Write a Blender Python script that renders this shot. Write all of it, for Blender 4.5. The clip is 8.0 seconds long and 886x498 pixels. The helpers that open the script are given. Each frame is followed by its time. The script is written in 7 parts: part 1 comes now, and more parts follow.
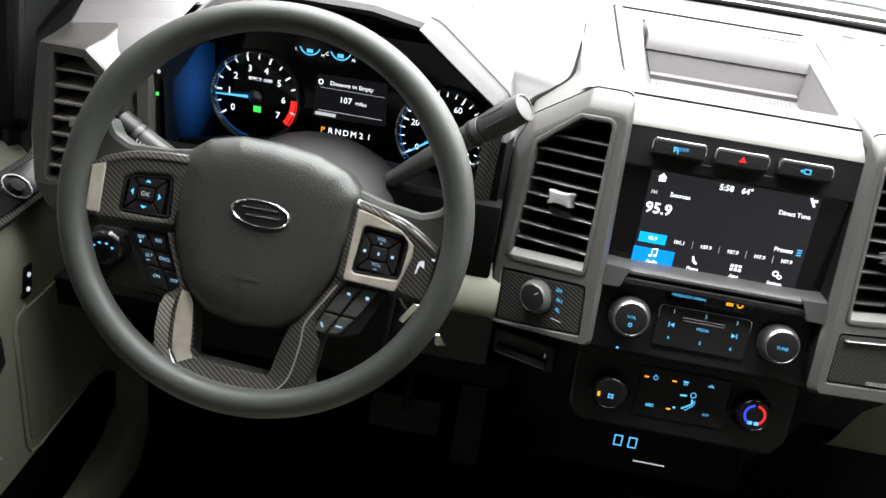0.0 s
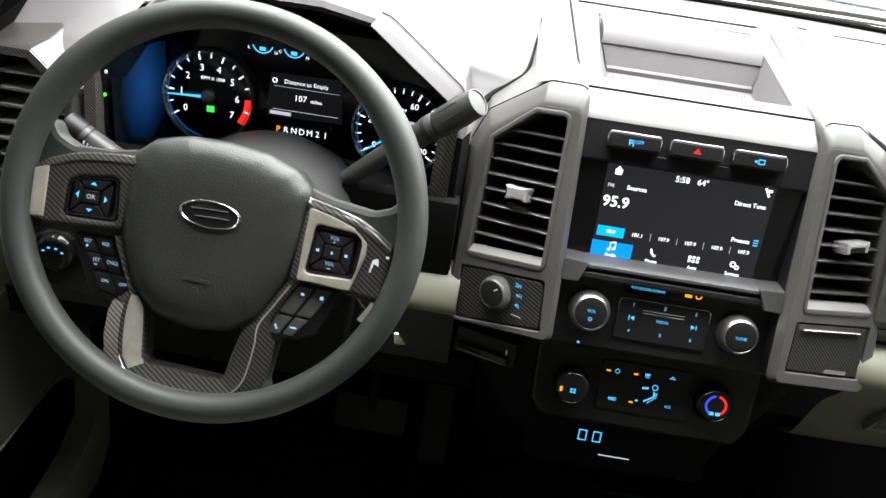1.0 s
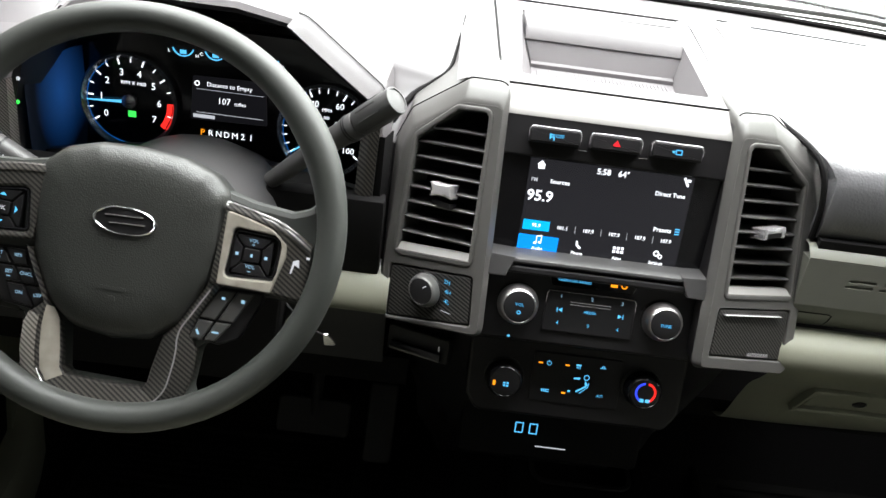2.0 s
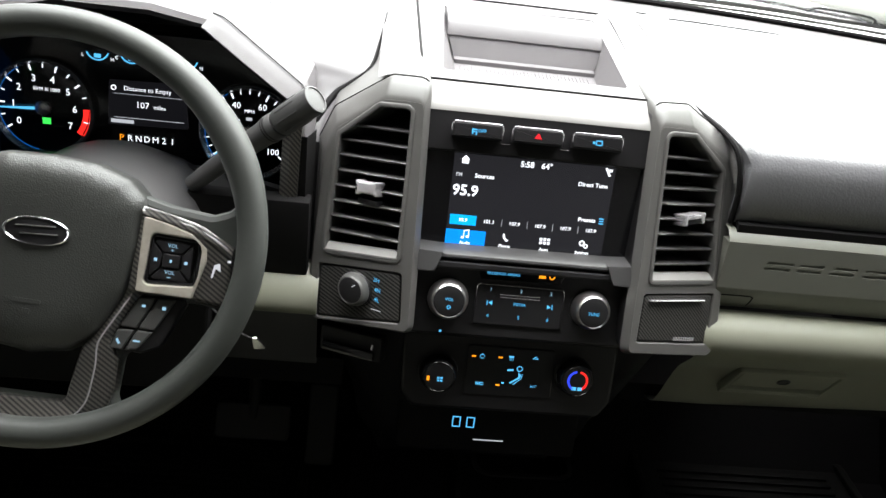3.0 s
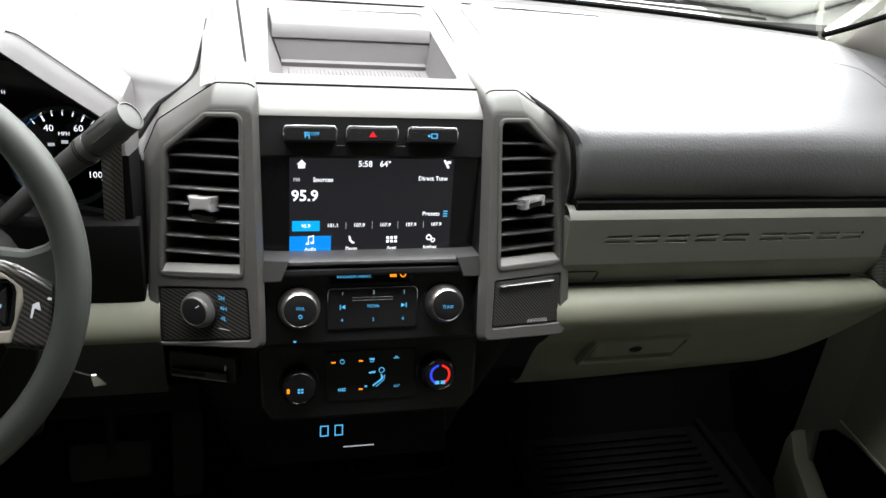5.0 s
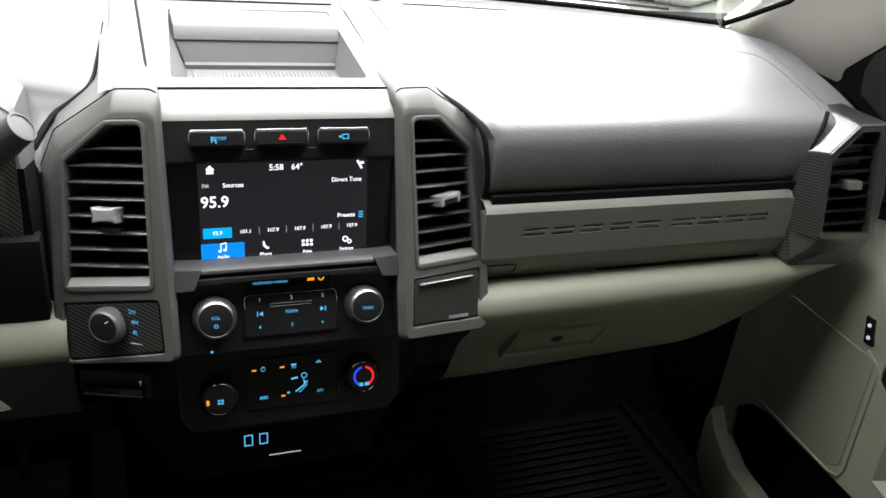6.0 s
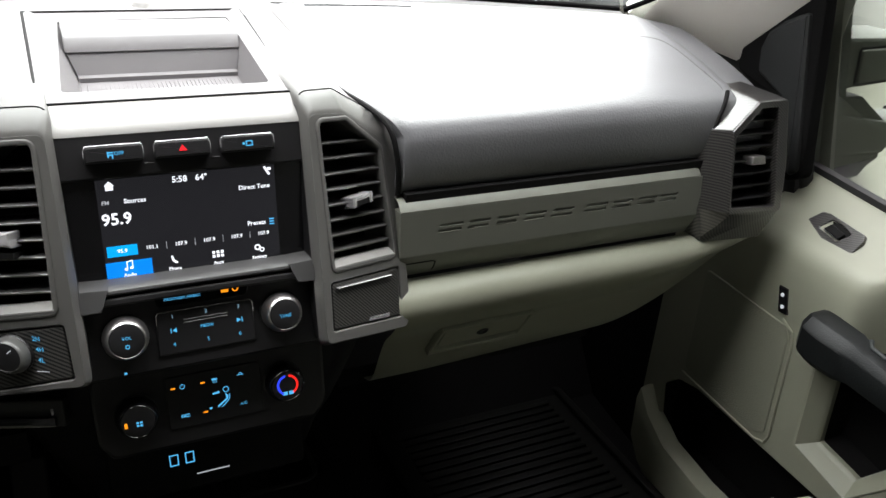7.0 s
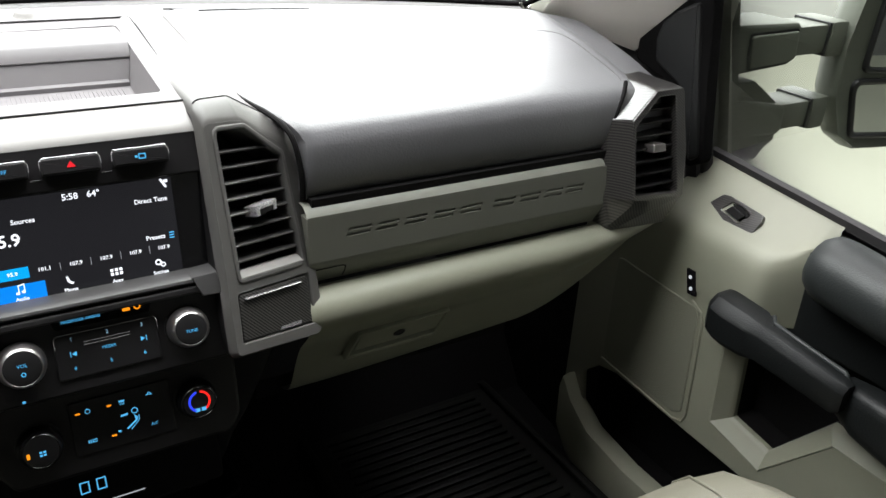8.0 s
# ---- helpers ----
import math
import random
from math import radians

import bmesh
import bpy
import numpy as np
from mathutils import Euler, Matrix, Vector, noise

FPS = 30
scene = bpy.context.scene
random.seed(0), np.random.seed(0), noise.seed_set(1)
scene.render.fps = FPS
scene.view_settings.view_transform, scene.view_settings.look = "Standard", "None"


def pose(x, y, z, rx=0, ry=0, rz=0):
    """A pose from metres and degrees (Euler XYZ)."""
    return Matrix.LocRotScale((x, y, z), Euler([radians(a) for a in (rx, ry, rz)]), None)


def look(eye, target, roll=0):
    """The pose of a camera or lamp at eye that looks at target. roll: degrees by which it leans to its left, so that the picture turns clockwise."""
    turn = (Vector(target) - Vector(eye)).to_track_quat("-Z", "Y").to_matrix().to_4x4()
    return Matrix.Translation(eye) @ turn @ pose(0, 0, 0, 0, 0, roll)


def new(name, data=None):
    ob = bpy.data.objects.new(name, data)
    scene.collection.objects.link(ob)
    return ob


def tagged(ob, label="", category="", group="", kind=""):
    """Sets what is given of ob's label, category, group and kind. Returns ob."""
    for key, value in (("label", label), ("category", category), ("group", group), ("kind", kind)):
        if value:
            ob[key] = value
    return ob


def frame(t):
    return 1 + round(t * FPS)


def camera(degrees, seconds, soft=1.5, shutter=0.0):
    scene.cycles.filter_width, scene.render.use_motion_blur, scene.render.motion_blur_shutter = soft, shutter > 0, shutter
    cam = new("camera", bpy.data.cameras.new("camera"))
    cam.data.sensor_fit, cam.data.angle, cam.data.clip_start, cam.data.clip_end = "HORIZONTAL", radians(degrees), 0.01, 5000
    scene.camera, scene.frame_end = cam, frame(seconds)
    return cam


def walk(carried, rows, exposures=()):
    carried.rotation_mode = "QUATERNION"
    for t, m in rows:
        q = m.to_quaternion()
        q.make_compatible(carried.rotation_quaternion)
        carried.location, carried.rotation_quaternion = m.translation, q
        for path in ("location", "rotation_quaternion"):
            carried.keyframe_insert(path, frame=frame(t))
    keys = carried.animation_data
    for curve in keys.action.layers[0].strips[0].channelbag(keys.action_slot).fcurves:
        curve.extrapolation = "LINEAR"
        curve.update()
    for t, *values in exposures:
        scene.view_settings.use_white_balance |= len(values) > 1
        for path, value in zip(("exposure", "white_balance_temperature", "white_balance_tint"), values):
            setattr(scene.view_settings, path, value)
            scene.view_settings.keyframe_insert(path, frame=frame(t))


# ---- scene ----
cam = camera(56.9, 8.0)
PATH = [
    (0, (-0.2357, 0.0555, 1.1111), (-0.3485, 1.6462, 0.2339), 8.4),
    (0.5, (-0.2293, 0.0582, 1.1111), (-0.3140, 1.6526, 0.2357), 8.4),
    (1, (-0.2202, 0.0637, 1.1075), (-0.2730, 1.6607, 0.2366), 8.2),
    (1.5, (-0.2047, 0.0637, 1.1093), (-0.2111, 1.6644, 0.2430), 8.1),
    (3, (-0.1711, 0.0619, 1.1129), (-0.0055, 1.6626, 0.2621), 7.7),
    (3.5, (-0.1629, 0.0646, 1.1120), (0.0719, 1.6598, 0.2675), 7.9),
    (4, (-0.1520, 0.0637, 1.1129), (0.1547, 1.6517, 0.2776), 8.1),
    (5.5, (-0.1456, 0.0746, 1.1129), (0.3877, 1.6089, 0.2921), 5.9),
    (6, (-0.1365, 0.0746, 1.1166), (0.4732, 1.5807, 0.2967), 6.2),
    (6.5, (-0.1238, 0.0728, 1.1166), (0.5533, 1.5525, 0.3003), 5.1),
    (7, (-0.1137, 0.0710, 1.1175), (0.6261, 1.5206, 0.3039), 4.4),
    (7.5, (-0.1037, 0.0683, 1.1202), (0.7080, 1.4797, 0.3085), 4.1),
    (8, (-0.0919, 0.0655, 1.1211), (0.7872, 1.4378, 0.3121), 3.6),
]
walk(cam, [(t, look(eye, target, roll)) for t, eye, target, roll in PATH], [(0, 0.82), (1.5, 0.78), (3.0, 0.69), (4.0, 0.54), (5.5, 0.35), (6.5, 0.34), (8.0, 0.25)])

# ---- light ----
world = bpy.data.worlds.new("hall")
scene.world = world
world.use_nodes = True
world.node_tree.nodes["Background"].inputs[0].default_value = (0.98, 1.0, 1.0, 1)
world.node_tree.nodes["Background"].inputs[1].default_value = 0.165


def area_lamp(name, eye, target, sx, sy, watts, colour):
    data = bpy.data.lights.new(name, "AREA")
    data.shape, data.size, data.size_y, data.energy, data.color = "RECTANGLE", sx, sy, watts, colour
    ob = new(name, data)
    ob.matrix_world = look(eye, target)
    return ob


# unseen area lamps added ahead of the bonnet, overhead and beside the cab
area_lamp("added_lamp_front", (1.5, 3.5, 2.0), (1.5, 1.0, 1.1), 9.0, 3.0, 240, (1.0, 0.962, 0.99))
area_lamp("added_lamp_overhead", (0.1, 1.35, 2.6), (0.1, 1.33, 0.8), 3.6, 1.9, 250, (1.0, 0.965, 0.985))
area_lamp("added_lamp_wall", (2.4, 4.4, 4.6), (2.4, 6.5, 0.9), 7.0, 1.2, 460, (1.0, 0.99, 1.0))
area_lamp("added_lamp_side", (9.0, 3.0, 5.0), (8.0, 3.2, -0.8), 8.0, 8.0, 580, (1.0, 1.0, 0.95))


# ---- materials ----
def material(name, colour, rough=0.5, metal=0.0, grain=900.0, relief=0.15, spread=0.12, coat=0.0, stain=9.0, spec=0.5, emit=None, power=1.0, trans=0.0, cells=False):
    m = bpy.data.materials.new(name)
    m.use_nodes = True
    nt = m.node_tree
    b = nt.nodes["Principled BSDF"]
    b.inputs["Base Color"].default_value = (*colour, 1)
    b.inputs["Roughness"].default_value = rough
    b.inputs["Metallic"].default_value = metal
    b.inputs["Specular IOR Level"].default_value = spec
    b.inputs["Coat Weight"].default_value = coat
    b.inputs["Coat Roughness"].default_value = 0.06
    b.inputs["Transmission Weight"].default_value = trans
    if emit:
        b.inputs["Emission Color"].default_value = (*emit, 1)
        b.inputs["Emission Strength"].default_value = power
        return m
    if trans:
        return m
    tc = nt.nodes.new("ShaderNodeTexCoord")
    if relief > 0:
        if cells:
            tex = nt.nodes.new("ShaderNodeTexVoronoi")
            tex.feature = "SMOOTH_F1"
            tex.inputs["Scale"].default_value = grain
            out = tex.outputs["Distance"]
        else:
            tex = nt.nodes.new("ShaderNodeTexNoise")
            tex.inputs["Scale"].default_value = grain
            tex.inputs["Detail"].default_value = 3
            out = tex.outputs[0]
        nt.links.new(tc.outputs["Object"], tex.inputs["Vector"])
        bump = nt.nodes.new("ShaderNodeBump")
        bump.inputs["Strength"].default_value = relief
        bump.inputs["Distance"].default_value = 0.0006
        nt.links.new(out, bump.inputs["Height"])
        nt.links.new(bump.outputs[0], b.inputs["Normal"])
    if spread > 0:
        big = nt.nodes.new("ShaderNodeTexNoise")
        big.inputs["Scale"].default_value = stain
        big.inputs["Detail"].default_value = 6
        nt.links.new(tc.outputs["Object"], big.inputs["Vector"])
        ramp = nt.nodes.new("ShaderNodeMapRange")
        ramp.inputs["From Min"].default_value, ramp.inputs["From Max"].default_value = 0.3, 0.7
        ramp.inputs["To Min"].default_value, ramp.inputs["To Max"].default_value = 1 - spread, 1 + spread
        nt.links.new(big.outputs[0], ramp.inputs["Value"])
        mix = nt.nodes.new("ShaderNodeMix")
        mix.data_type, mix.blend_type = "RGBA", "MULTIPLY"
        mix.inputs["Factor"].default_value = 1
        mix.inputs[6].default_value = (*colour, 1)
        nt.links.new(ramp.outputs[0], mix.inputs[7])
        nt.links.new(mix.outputs[2], b.inputs["Base Color"])
        r2 = nt.nodes.new("ShaderNodeMapRange")
        r2.inputs["From Min"].default_value, r2.inputs["From Max"].default_value = 0.3, 0.7
        r2.inputs["To Min"].default_value, r2.inputs["To Max"].default_value = rough * 0.88, min(1, rough * 1.12)
        nt.links.new(big.outputs[0], r2.inputs["Value"])
        nt.links.new(r2.outputs[0], b.inputs["Roughness"])
    return m


def carbon_material(name, dark, light, scale, coat=1.0, sheen=0.08, spec=0.5):
    """Lacquered twill: diagonal bands broken into short tows."""
    m = material(name, dark, 0.32, 0.0, relief=0, spread=0, coat=coat, spec=spec)
    nt = m.node_tree
    b = nt.nodes["Principled BSDF"]
    b.inputs["Coat Roughness"].default_value = sheen
    tc = nt.nodes.new("ShaderNodeTexCoord")
    fine = nt.nodes.new("ShaderNodeTexWave")
    fine.bands_direction = "DIAGONAL"
    fine.inputs["Scale"].default_value = scale
    nt.links.new(tc.outputs["Object"], fine.inputs["Vector"])
    tow = nt.nodes.new("ShaderNodeTexWave")
    tow.bands_direction = "X"
    tow.inputs["Scale"].default_value = scale * 1.4
    nt.links.new(tc.outputs["Object"], tow.inputs["Vector"])
    both = nt.nodes.new("ShaderNodeMath")
    both.operation = "MULTIPLY_ADD"
    both.inputs[1].default_value = 0.25
    nt.links.new(tow.outputs["Fac"], both.inputs[0])
    nt.links.new(fine.outputs["Fac"], both.inputs[2])
    ramp = nt.nodes.new("ShaderNodeValToRGB")
    ramp.color_ramp.elements[0].position, ramp.color_ramp.elements[0].color = 0.35, (*dark, 1)
    ramp.color_ramp.elements[1].position, ramp.color_ramp.elements[1].color = 0.85, (*light, 1)
    nt.links.new(both.outputs[0], ramp.inputs[0])
    nt.links.new(ramp.outputs[0], b.inputs["Base Color"])
    return m


# pale tone that stands in for reflections on the glossy spokes
PALESHEEN = material("pale_sheen", (0.33, 0.315, 0.265), 0.24, relief=0, spread=0.18, stain=60, coat=0.8)
BLACK = material("black_plastic", (0.0105, 0.0105, 0.011), 0.42, relief=0.1, spread=0.2, spec=0.34)
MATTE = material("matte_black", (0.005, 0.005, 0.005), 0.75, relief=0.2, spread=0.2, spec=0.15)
SEAL = material("dull_seal", (0.004, 0.004, 0.004), 0.9, relief=0, spread=0.2, spec=0.05)
GLOSS = material("piano_black", (0.008, 0.008, 0.009), 0.12, relief=0, spread=0.1)
FRAME = material("frame_grey_plastic", (0.078, 0.078, 0.073), 0.36, grain=1500, relief=0.12, spread=0.08, spec=0.6)
GREY = material("grained_grey_plastic", (0.175, 0.174, 0.164), 0.48, grain=1500, relief=0.12, spread=0.08)
DECK = material("dash_grey_plastic", (0.118, 0.115, 0.117), 0.46, grain=1300, relief=0.15, spread=0.06)
PAD = material("padded_dash_skin", (0.126, 0.130, 0.133), 0.36, grain=420, relief=0.45, spread=0.1, cells=True)
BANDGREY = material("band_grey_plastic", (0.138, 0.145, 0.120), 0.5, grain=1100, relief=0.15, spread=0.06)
BEIGE = material("stone_grey_plastic", (0.203, 0.211, 0.160), 0.5, grain=1100, relief=0.15, spread=0.06)
BEIGE2 = material("pale_pillar_trim", (0.66, 0.635, 0.58), 0.6, grain=800, relief=0.1, spread=0.05)
LEATHER = material("wheel_skin", (0.038, 0.043, 0.038), 0.50, grain=1400, relief=0.1, spread=0.1)
PADSKIN = material("hub_skin", (0.034, 0.037, 0.033), 0.36, grain=900, relief=0.5, spread=0.1, cells=True, spec=0.6)
CARBON = carbon_material("carbon_twill", (0.007, 0.007, 0.007), (0.075, 0.073, 0.064), 108)
# lit copy of the twill, its sheen held in the base colour
CARBONSHEEN = carbon_material("carbon_twill_sheen", (0.12, 0.115, 0.10), (0.42, 0.40, 0.35), 108)
CARBONFINE = carbon_material("fine_carbon_twill", (0.004, 0.004, 0.004), (0.052, 0.052, 0.048), 120, 0.06, 0.3, 0.2)
CARBONFINE.node_tree.nodes["Principled BSDF"].inputs["Roughness"].default_value = 0.45
CARBONEND = carbon_material("glossy_carbon_twill", (0.008, 0.008, 0.008), (0.050, 0.049, 0.046), 130, 1.0, 0.16)
# unseen backrests, made dark to cut light bounced onto the dash
BACKCLOTH = material("seat_back_cloth", (0.05, 0.05, 0.045), 0.8, grain=500, relief=0.4, spread=0.1)
SHROUD = material("column_plastic", (0.055, 0.056, 0.055), 0.42, grain=1400, relief=0.12, spread=0.1)
CARBONMID = carbon_material("mid_carbon_twill", (0.05, 0.05, 0.046), (0.19, 0.185, 0.17), 150, 0.4, 0.2)
CHROME = material("chrome", (0.75, 0.75, 0.76), 0.18, 1.0, relief=0, spread=0.08)
KNURL = material("knurled_chrome", (0.50, 0.49, 0.48), 0.34, 1.0, relief=0, spread=0.08)
SILVER = material("satin_silver", (0.62, 0.62, 0.63), 0.24, 0.75, relief=0, spread=0.05)
TAB = material("bright_tab", (0.55, 0.55, 0.55), 0.24, 0.6, relief=0, spread=0.05)
SLAT = material("vent_slat_plastic", (0.040, 0.040, 0.039), 0.34, relief=0, spread=0.1, coat=1.0)
SILL = material("vent_sill_plastic", (0.19, 0.19, 0.18), 0.34, relief=0.05, spread=0.08, coat=0.4)
KEYGREY = material("key_grey_plastic", (0.070, 0.072, 0.068), 0.4, grain=1500, relief=0.1, spread=0.08)
DIMGREY = material("dim_grey_plastic", (0.085, 0.086, 0.084), 0.4, grain=1500, relief=0.1, spread=0.08)
RUBBER = material("rubber", (0.01, 0.01, 0.01), 0.6, relief=0.3, spread=0.2)
ROLL = material("padded_roll_skin", (0.020, 0.0235, 0.023), 0.42, grain=500, relief=0.4, spread=0.1, cells=True, spec=0.3)
MAT = material("floor_mat", (0.0055, 0.006, 0.005), 0.55, grain=300, relief=0.3, spread=0.25, spec=0.10)
CARPET = material("carpet", (0.006, 0.006, 0.006), 0.95, grain=700, relief=0.8, spread=0.3, spec=0.1)
CLOTH = material("seat_vinyl", (0.165, 0.165, 0.125), 0.5, grain=500, relief=0.4, spread=0.08, cells=True)
ARMPAD = material("arm_pad", (0.0060, 0.0072, 0.0072), 0.42, grain=500, relief=0.4, spread=0.1, cells=True, spec=0.22)
WHITEPAINT = material("white_paint", (0.8, 0.8, 0.8), 0.25, relief=0, spread=0.03, coat=0.6)
WALLPAINT = material("wall_paint", (0.8, 0.79, 0.78), 0.7, grain=40, relief=0.1, spread=0.04, stain=0.8)
LIGHTBLOCK = material("light_block_dark", (0.045, 0.045, 0.043), 0.8, grain=40, relief=0.1, spread=0.1, stain=0.8)
CONCRETE = material("hall_floor", (0.30, 0.298, 0.242), 0.55, grain=60, relief=0.2, spread=0.06, stain=0.7)
HEADLINER = material("headliner", (0.215, 0.207, 0.19), 0.9, grain=600, relief=0.3, spread=0.05)
GREENPLASTIC = material("weathered_mirror_plastic", (0.078, 0.084, 0.066), 0.5, grain=700, relief=0.3, spread=0.12)


def pane_material(name, tone):
    m = bpy.data.materials.new(name)
    m.use_nodes = True
    nt = m.node_tree
    nt.nodes.remove(nt.nodes["Principled BSDF"])
    clear, gloss = nt.nodes.new("ShaderNodeBsdfTransparent"), nt.nodes.new("ShaderNodeBsdfGlossy")
    clear.inputs[0].default_value = (*tone, 1)
    gloss.inputs["Roughness"].default_value = 0.02
    fres, mix = nt.nodes.new("ShaderNodeFresnel"), nt.nodes.new("ShaderNodeMixShader")
    fres.inputs[0].default_value = 1.12
    nt.links.new(fres.outputs[0], mix.inputs[0])
    nt.links.new(clear.outputs[0], mix.inputs[1])
    nt.links.new(gloss.outputs[0], mix.inputs[2])
    nt.links.new(mix.outputs[0], nt.nodes["Material Output"].inputs["Surface"])
    return m


GLASS = pane_material("window_glass", (0.95, 0.985, 0.965))
TINT = pane_material("tinted_glass", (0.22, 0.24, 0.23))
MIRROR = material("mirror_glass", (0.85, 0.87, 0.87), 0.02, 1.0, relief=0, spread=0)
SCREEN = material("screen_glass", (0.006, 0.006, 0.007), 0.2, relief=0, spread=0.05)
LCD = material("lit_lcd", (0.004, 0.004, 0.005), 0.25, emit=(0.011, 0.011, 0.013), power=1.0)
LCD2 = material("dark_lcd", (0.003, 0.003, 0.003), 0.3, spec=0.2, emit=(0.004, 0.004, 0.005), power=1.0)
L_WHITE = material("lit_white", (0.3, 0.3, 0.3), 0.5, emit=(0.9, 0.93, 1.0), power=1.0)
L_DIM = material("lit_grey", (0.2, 0.2, 0.2), 0.5, emit=(0.42, 0.44, 0.48), power=0.8)
L_BLUE = material("lit_blue_tile", (0.0, 0.1, 0.3), 0.4, emit=(0.0, 0.19, 0.72), power=1.0)
L_SKY = material("lit_sky_tile", (0.0, 0.1, 0.3), 0.4, emit=(0.0, 0.33, 0.75), power=1.0)
L_CYAN = material("lit_cyan", (0.0, 0.1, 0.2), 0.5, emit=(0.08, 0.40, 0.72), power=1.0)
L_RED = material("lit_red", (0.3, 0.0, 0.0), 0.5, emit=(0.9, 0.02, 0.015), power=1.0)
L_RED2 = material("lit_dim_red", (0.3, 0.0, 0.0), 0.5, emit=(0.55, 0.01, 0.02), power=1.0)
L_DEEP = material("lit_deep_blue", (0.0, 0.0, 0.3), 0.5, emit=(0.03, 0.06, 0.95), power=1.0)
L_AMBER = material("lit_amber", (0.3, 0.1, 0.0), 0.5, emit=(0.95, 0.30, 0.01), power=1.0)
L_SOFT = material("lit_pale_cyan", (0.1, 0.15, 0.2), 0.5, emit=(0.20, 0.36, 0.48), power=1.0)
L_GREEN = material("lit_green", (0.0, 0.3, 0.0), 0.5, emit=(0.05, 0.8, 0.1), power=0.8)
L_RIM = material("lit_rim_blue", (0.003, 0.008, 0.02), 0.2, emit=(0.004, 0.08, 0.30), power=1.0)



# glowing gradient that paints a blue reflection
def glow_material():
    m = material("blue_reflection", (0.003, 0.008, 0.02), 0.55, emit=(0.003, 0.018, 0.06), power=1.0)
    nt = m.node_tree
    tc, mp, gr = nt.nodes.new("ShaderNodeTexCoord"), nt.nodes.new("ShaderNodeMapping"), nt.nodes.new("ShaderNodeTexGradient")
    gr.gradient_type = "SPHERICAL"
    mp.inputs["Location"].default_value = (0.0, -1.36, -1.36)
    mp.inputs["Scale"].default_value = (0.0, 2.2, 1.9)
    nt.links.new(tc.outputs["Generated"], mp.inputs["Vector"])
    nt.links.new(mp.outputs[0], gr.inputs[0])
    ramp = nt.nodes.new("ShaderNodeValToRGB")
    ramp.color_ramp.elements[0].color = (0.0002, 0.0006, 0.0015, 1)
    ramp.color_ramp.elements[1].color = (0.003, 0.028, 0.110, 1)
    nt.links.new(gr.outputs["Fac"], ramp.inputs[0])
    nt.links.new(ramp.outputs[0], nt.nodes["Principled BSDF"].inputs["Emission Color"])
    return m


L_GLOW = glow_material()

# ---- mesh tools ----
class Plane:
    """A working plane: origin, two directions and the normal between them, towards the viewer."""

    def __init__(self, o, u, v):
        self.o, self.u, self.v = Vector(o), Vector(u).normalized(), Vector(v).normalized()
        self.n = self.u.cross(self.v).normalized()

    def __call__(self, u, v, n=0.0):
        return self.o + self.u * u + self.v * v + self.n * n


def empty(name, loc, label, category, group="", kind=""):
    ob = new(name)
    ob.location = loc
    ob.empty_display_size = 0.05
    return tagged(ob, label, category, group, kind)


def base_of(ob):
    v = Vector((0, 0, 0))
    while ob:
        v += ob.location
        ob = ob.parent
    return v


def finish(bm, sharp=38):
    bmesh.ops.remove_doubles(bm, verts=bm.verts, dist=1e-6)
    bmesh.ops.recalc_face_normals(bm, faces=bm.faces)
    lim = radians(sharp)
    for f in bm.faces:
        f.smooth = True
    for e in bm.edges:
        if len(e.link_faces) == 2 and e.calc_face_angle(0) > lim:
            e.smooth = False


def part(name, bm, mat, parent=None, label="", sharp=38):
    """Links a bmesh, built in world metres, as one mesh object under its thing."""
    finish(bm, sharp)
    me = bpy.data.meshes.new(name)
    if parent:
        off = base_of(parent)
        for v in bm.verts:
            v.co -= off
    bm.to_mesh(me)
    bm.free()
    me.materials.append(mat)
    ob = new(name, me)
    if parent:
        ob.parent = parent
    return tagged(ob, label)


def mirror_poly(half):
    """A closed outline from its right half, top to bottom."""
    return half + [(-u, v) for u, v in reversed(half) if abs(u) > 1e-6]


def rounded(poly, r, seg=4):
    out, k = [], len(poly)
    for i in range(k):
        a, b, c = Vector(poly[i - 1]), Vector(poly[i]), Vector(poly[(i + 1) % k])
        d1, d2 = (a - b), (c - b)
        ang = d1.angle(d2, math.pi)
        if ang > math.pi - 0.05:
            out.append(tuple(b))
            continue
        cut = min(r / math.tan(ang / 2), d1.length * 0.48, d2.length * 0.48)
        p, q = b + d1.normalized() * cut, b + d2.normalized() * cut
        for j in range(seg + 1):
            t = j / seg
            w = p * (1 - t) ** 2 + b * 2 * t * (1 - t) + q * t * t
            out.append((w.x, w.y))
    return out


def grown(poly, d):
    """The outline moved outwards by d."""
    k = len(poly)
    area = sum(poly[i][0] * poly[(i + 1) % k][1] - poly[(i + 1) % k][0] * poly[i][1] for i in range(k))
    s = 1 if area > 0 else -1
    out = []
    for i in range(k):
        a, b, c = Vector(poly[i - 1]), Vector(poly[i]), Vector(poly[(i + 1) % k])
        e1, e2 = (b - a).normalized(), (c - b).normalized()
        n1, n2 = Vector((e1.y, -e1.x)) * s, Vector((e2.y, -e2.x)) * s
        m = n1 + n2
        if m.length < 1e-6:
            m = n1
        m.normalize()
        w = b + m * (d / max(0.35, m.dot(n1)))
        out.append((w.x, w.y))
    return out


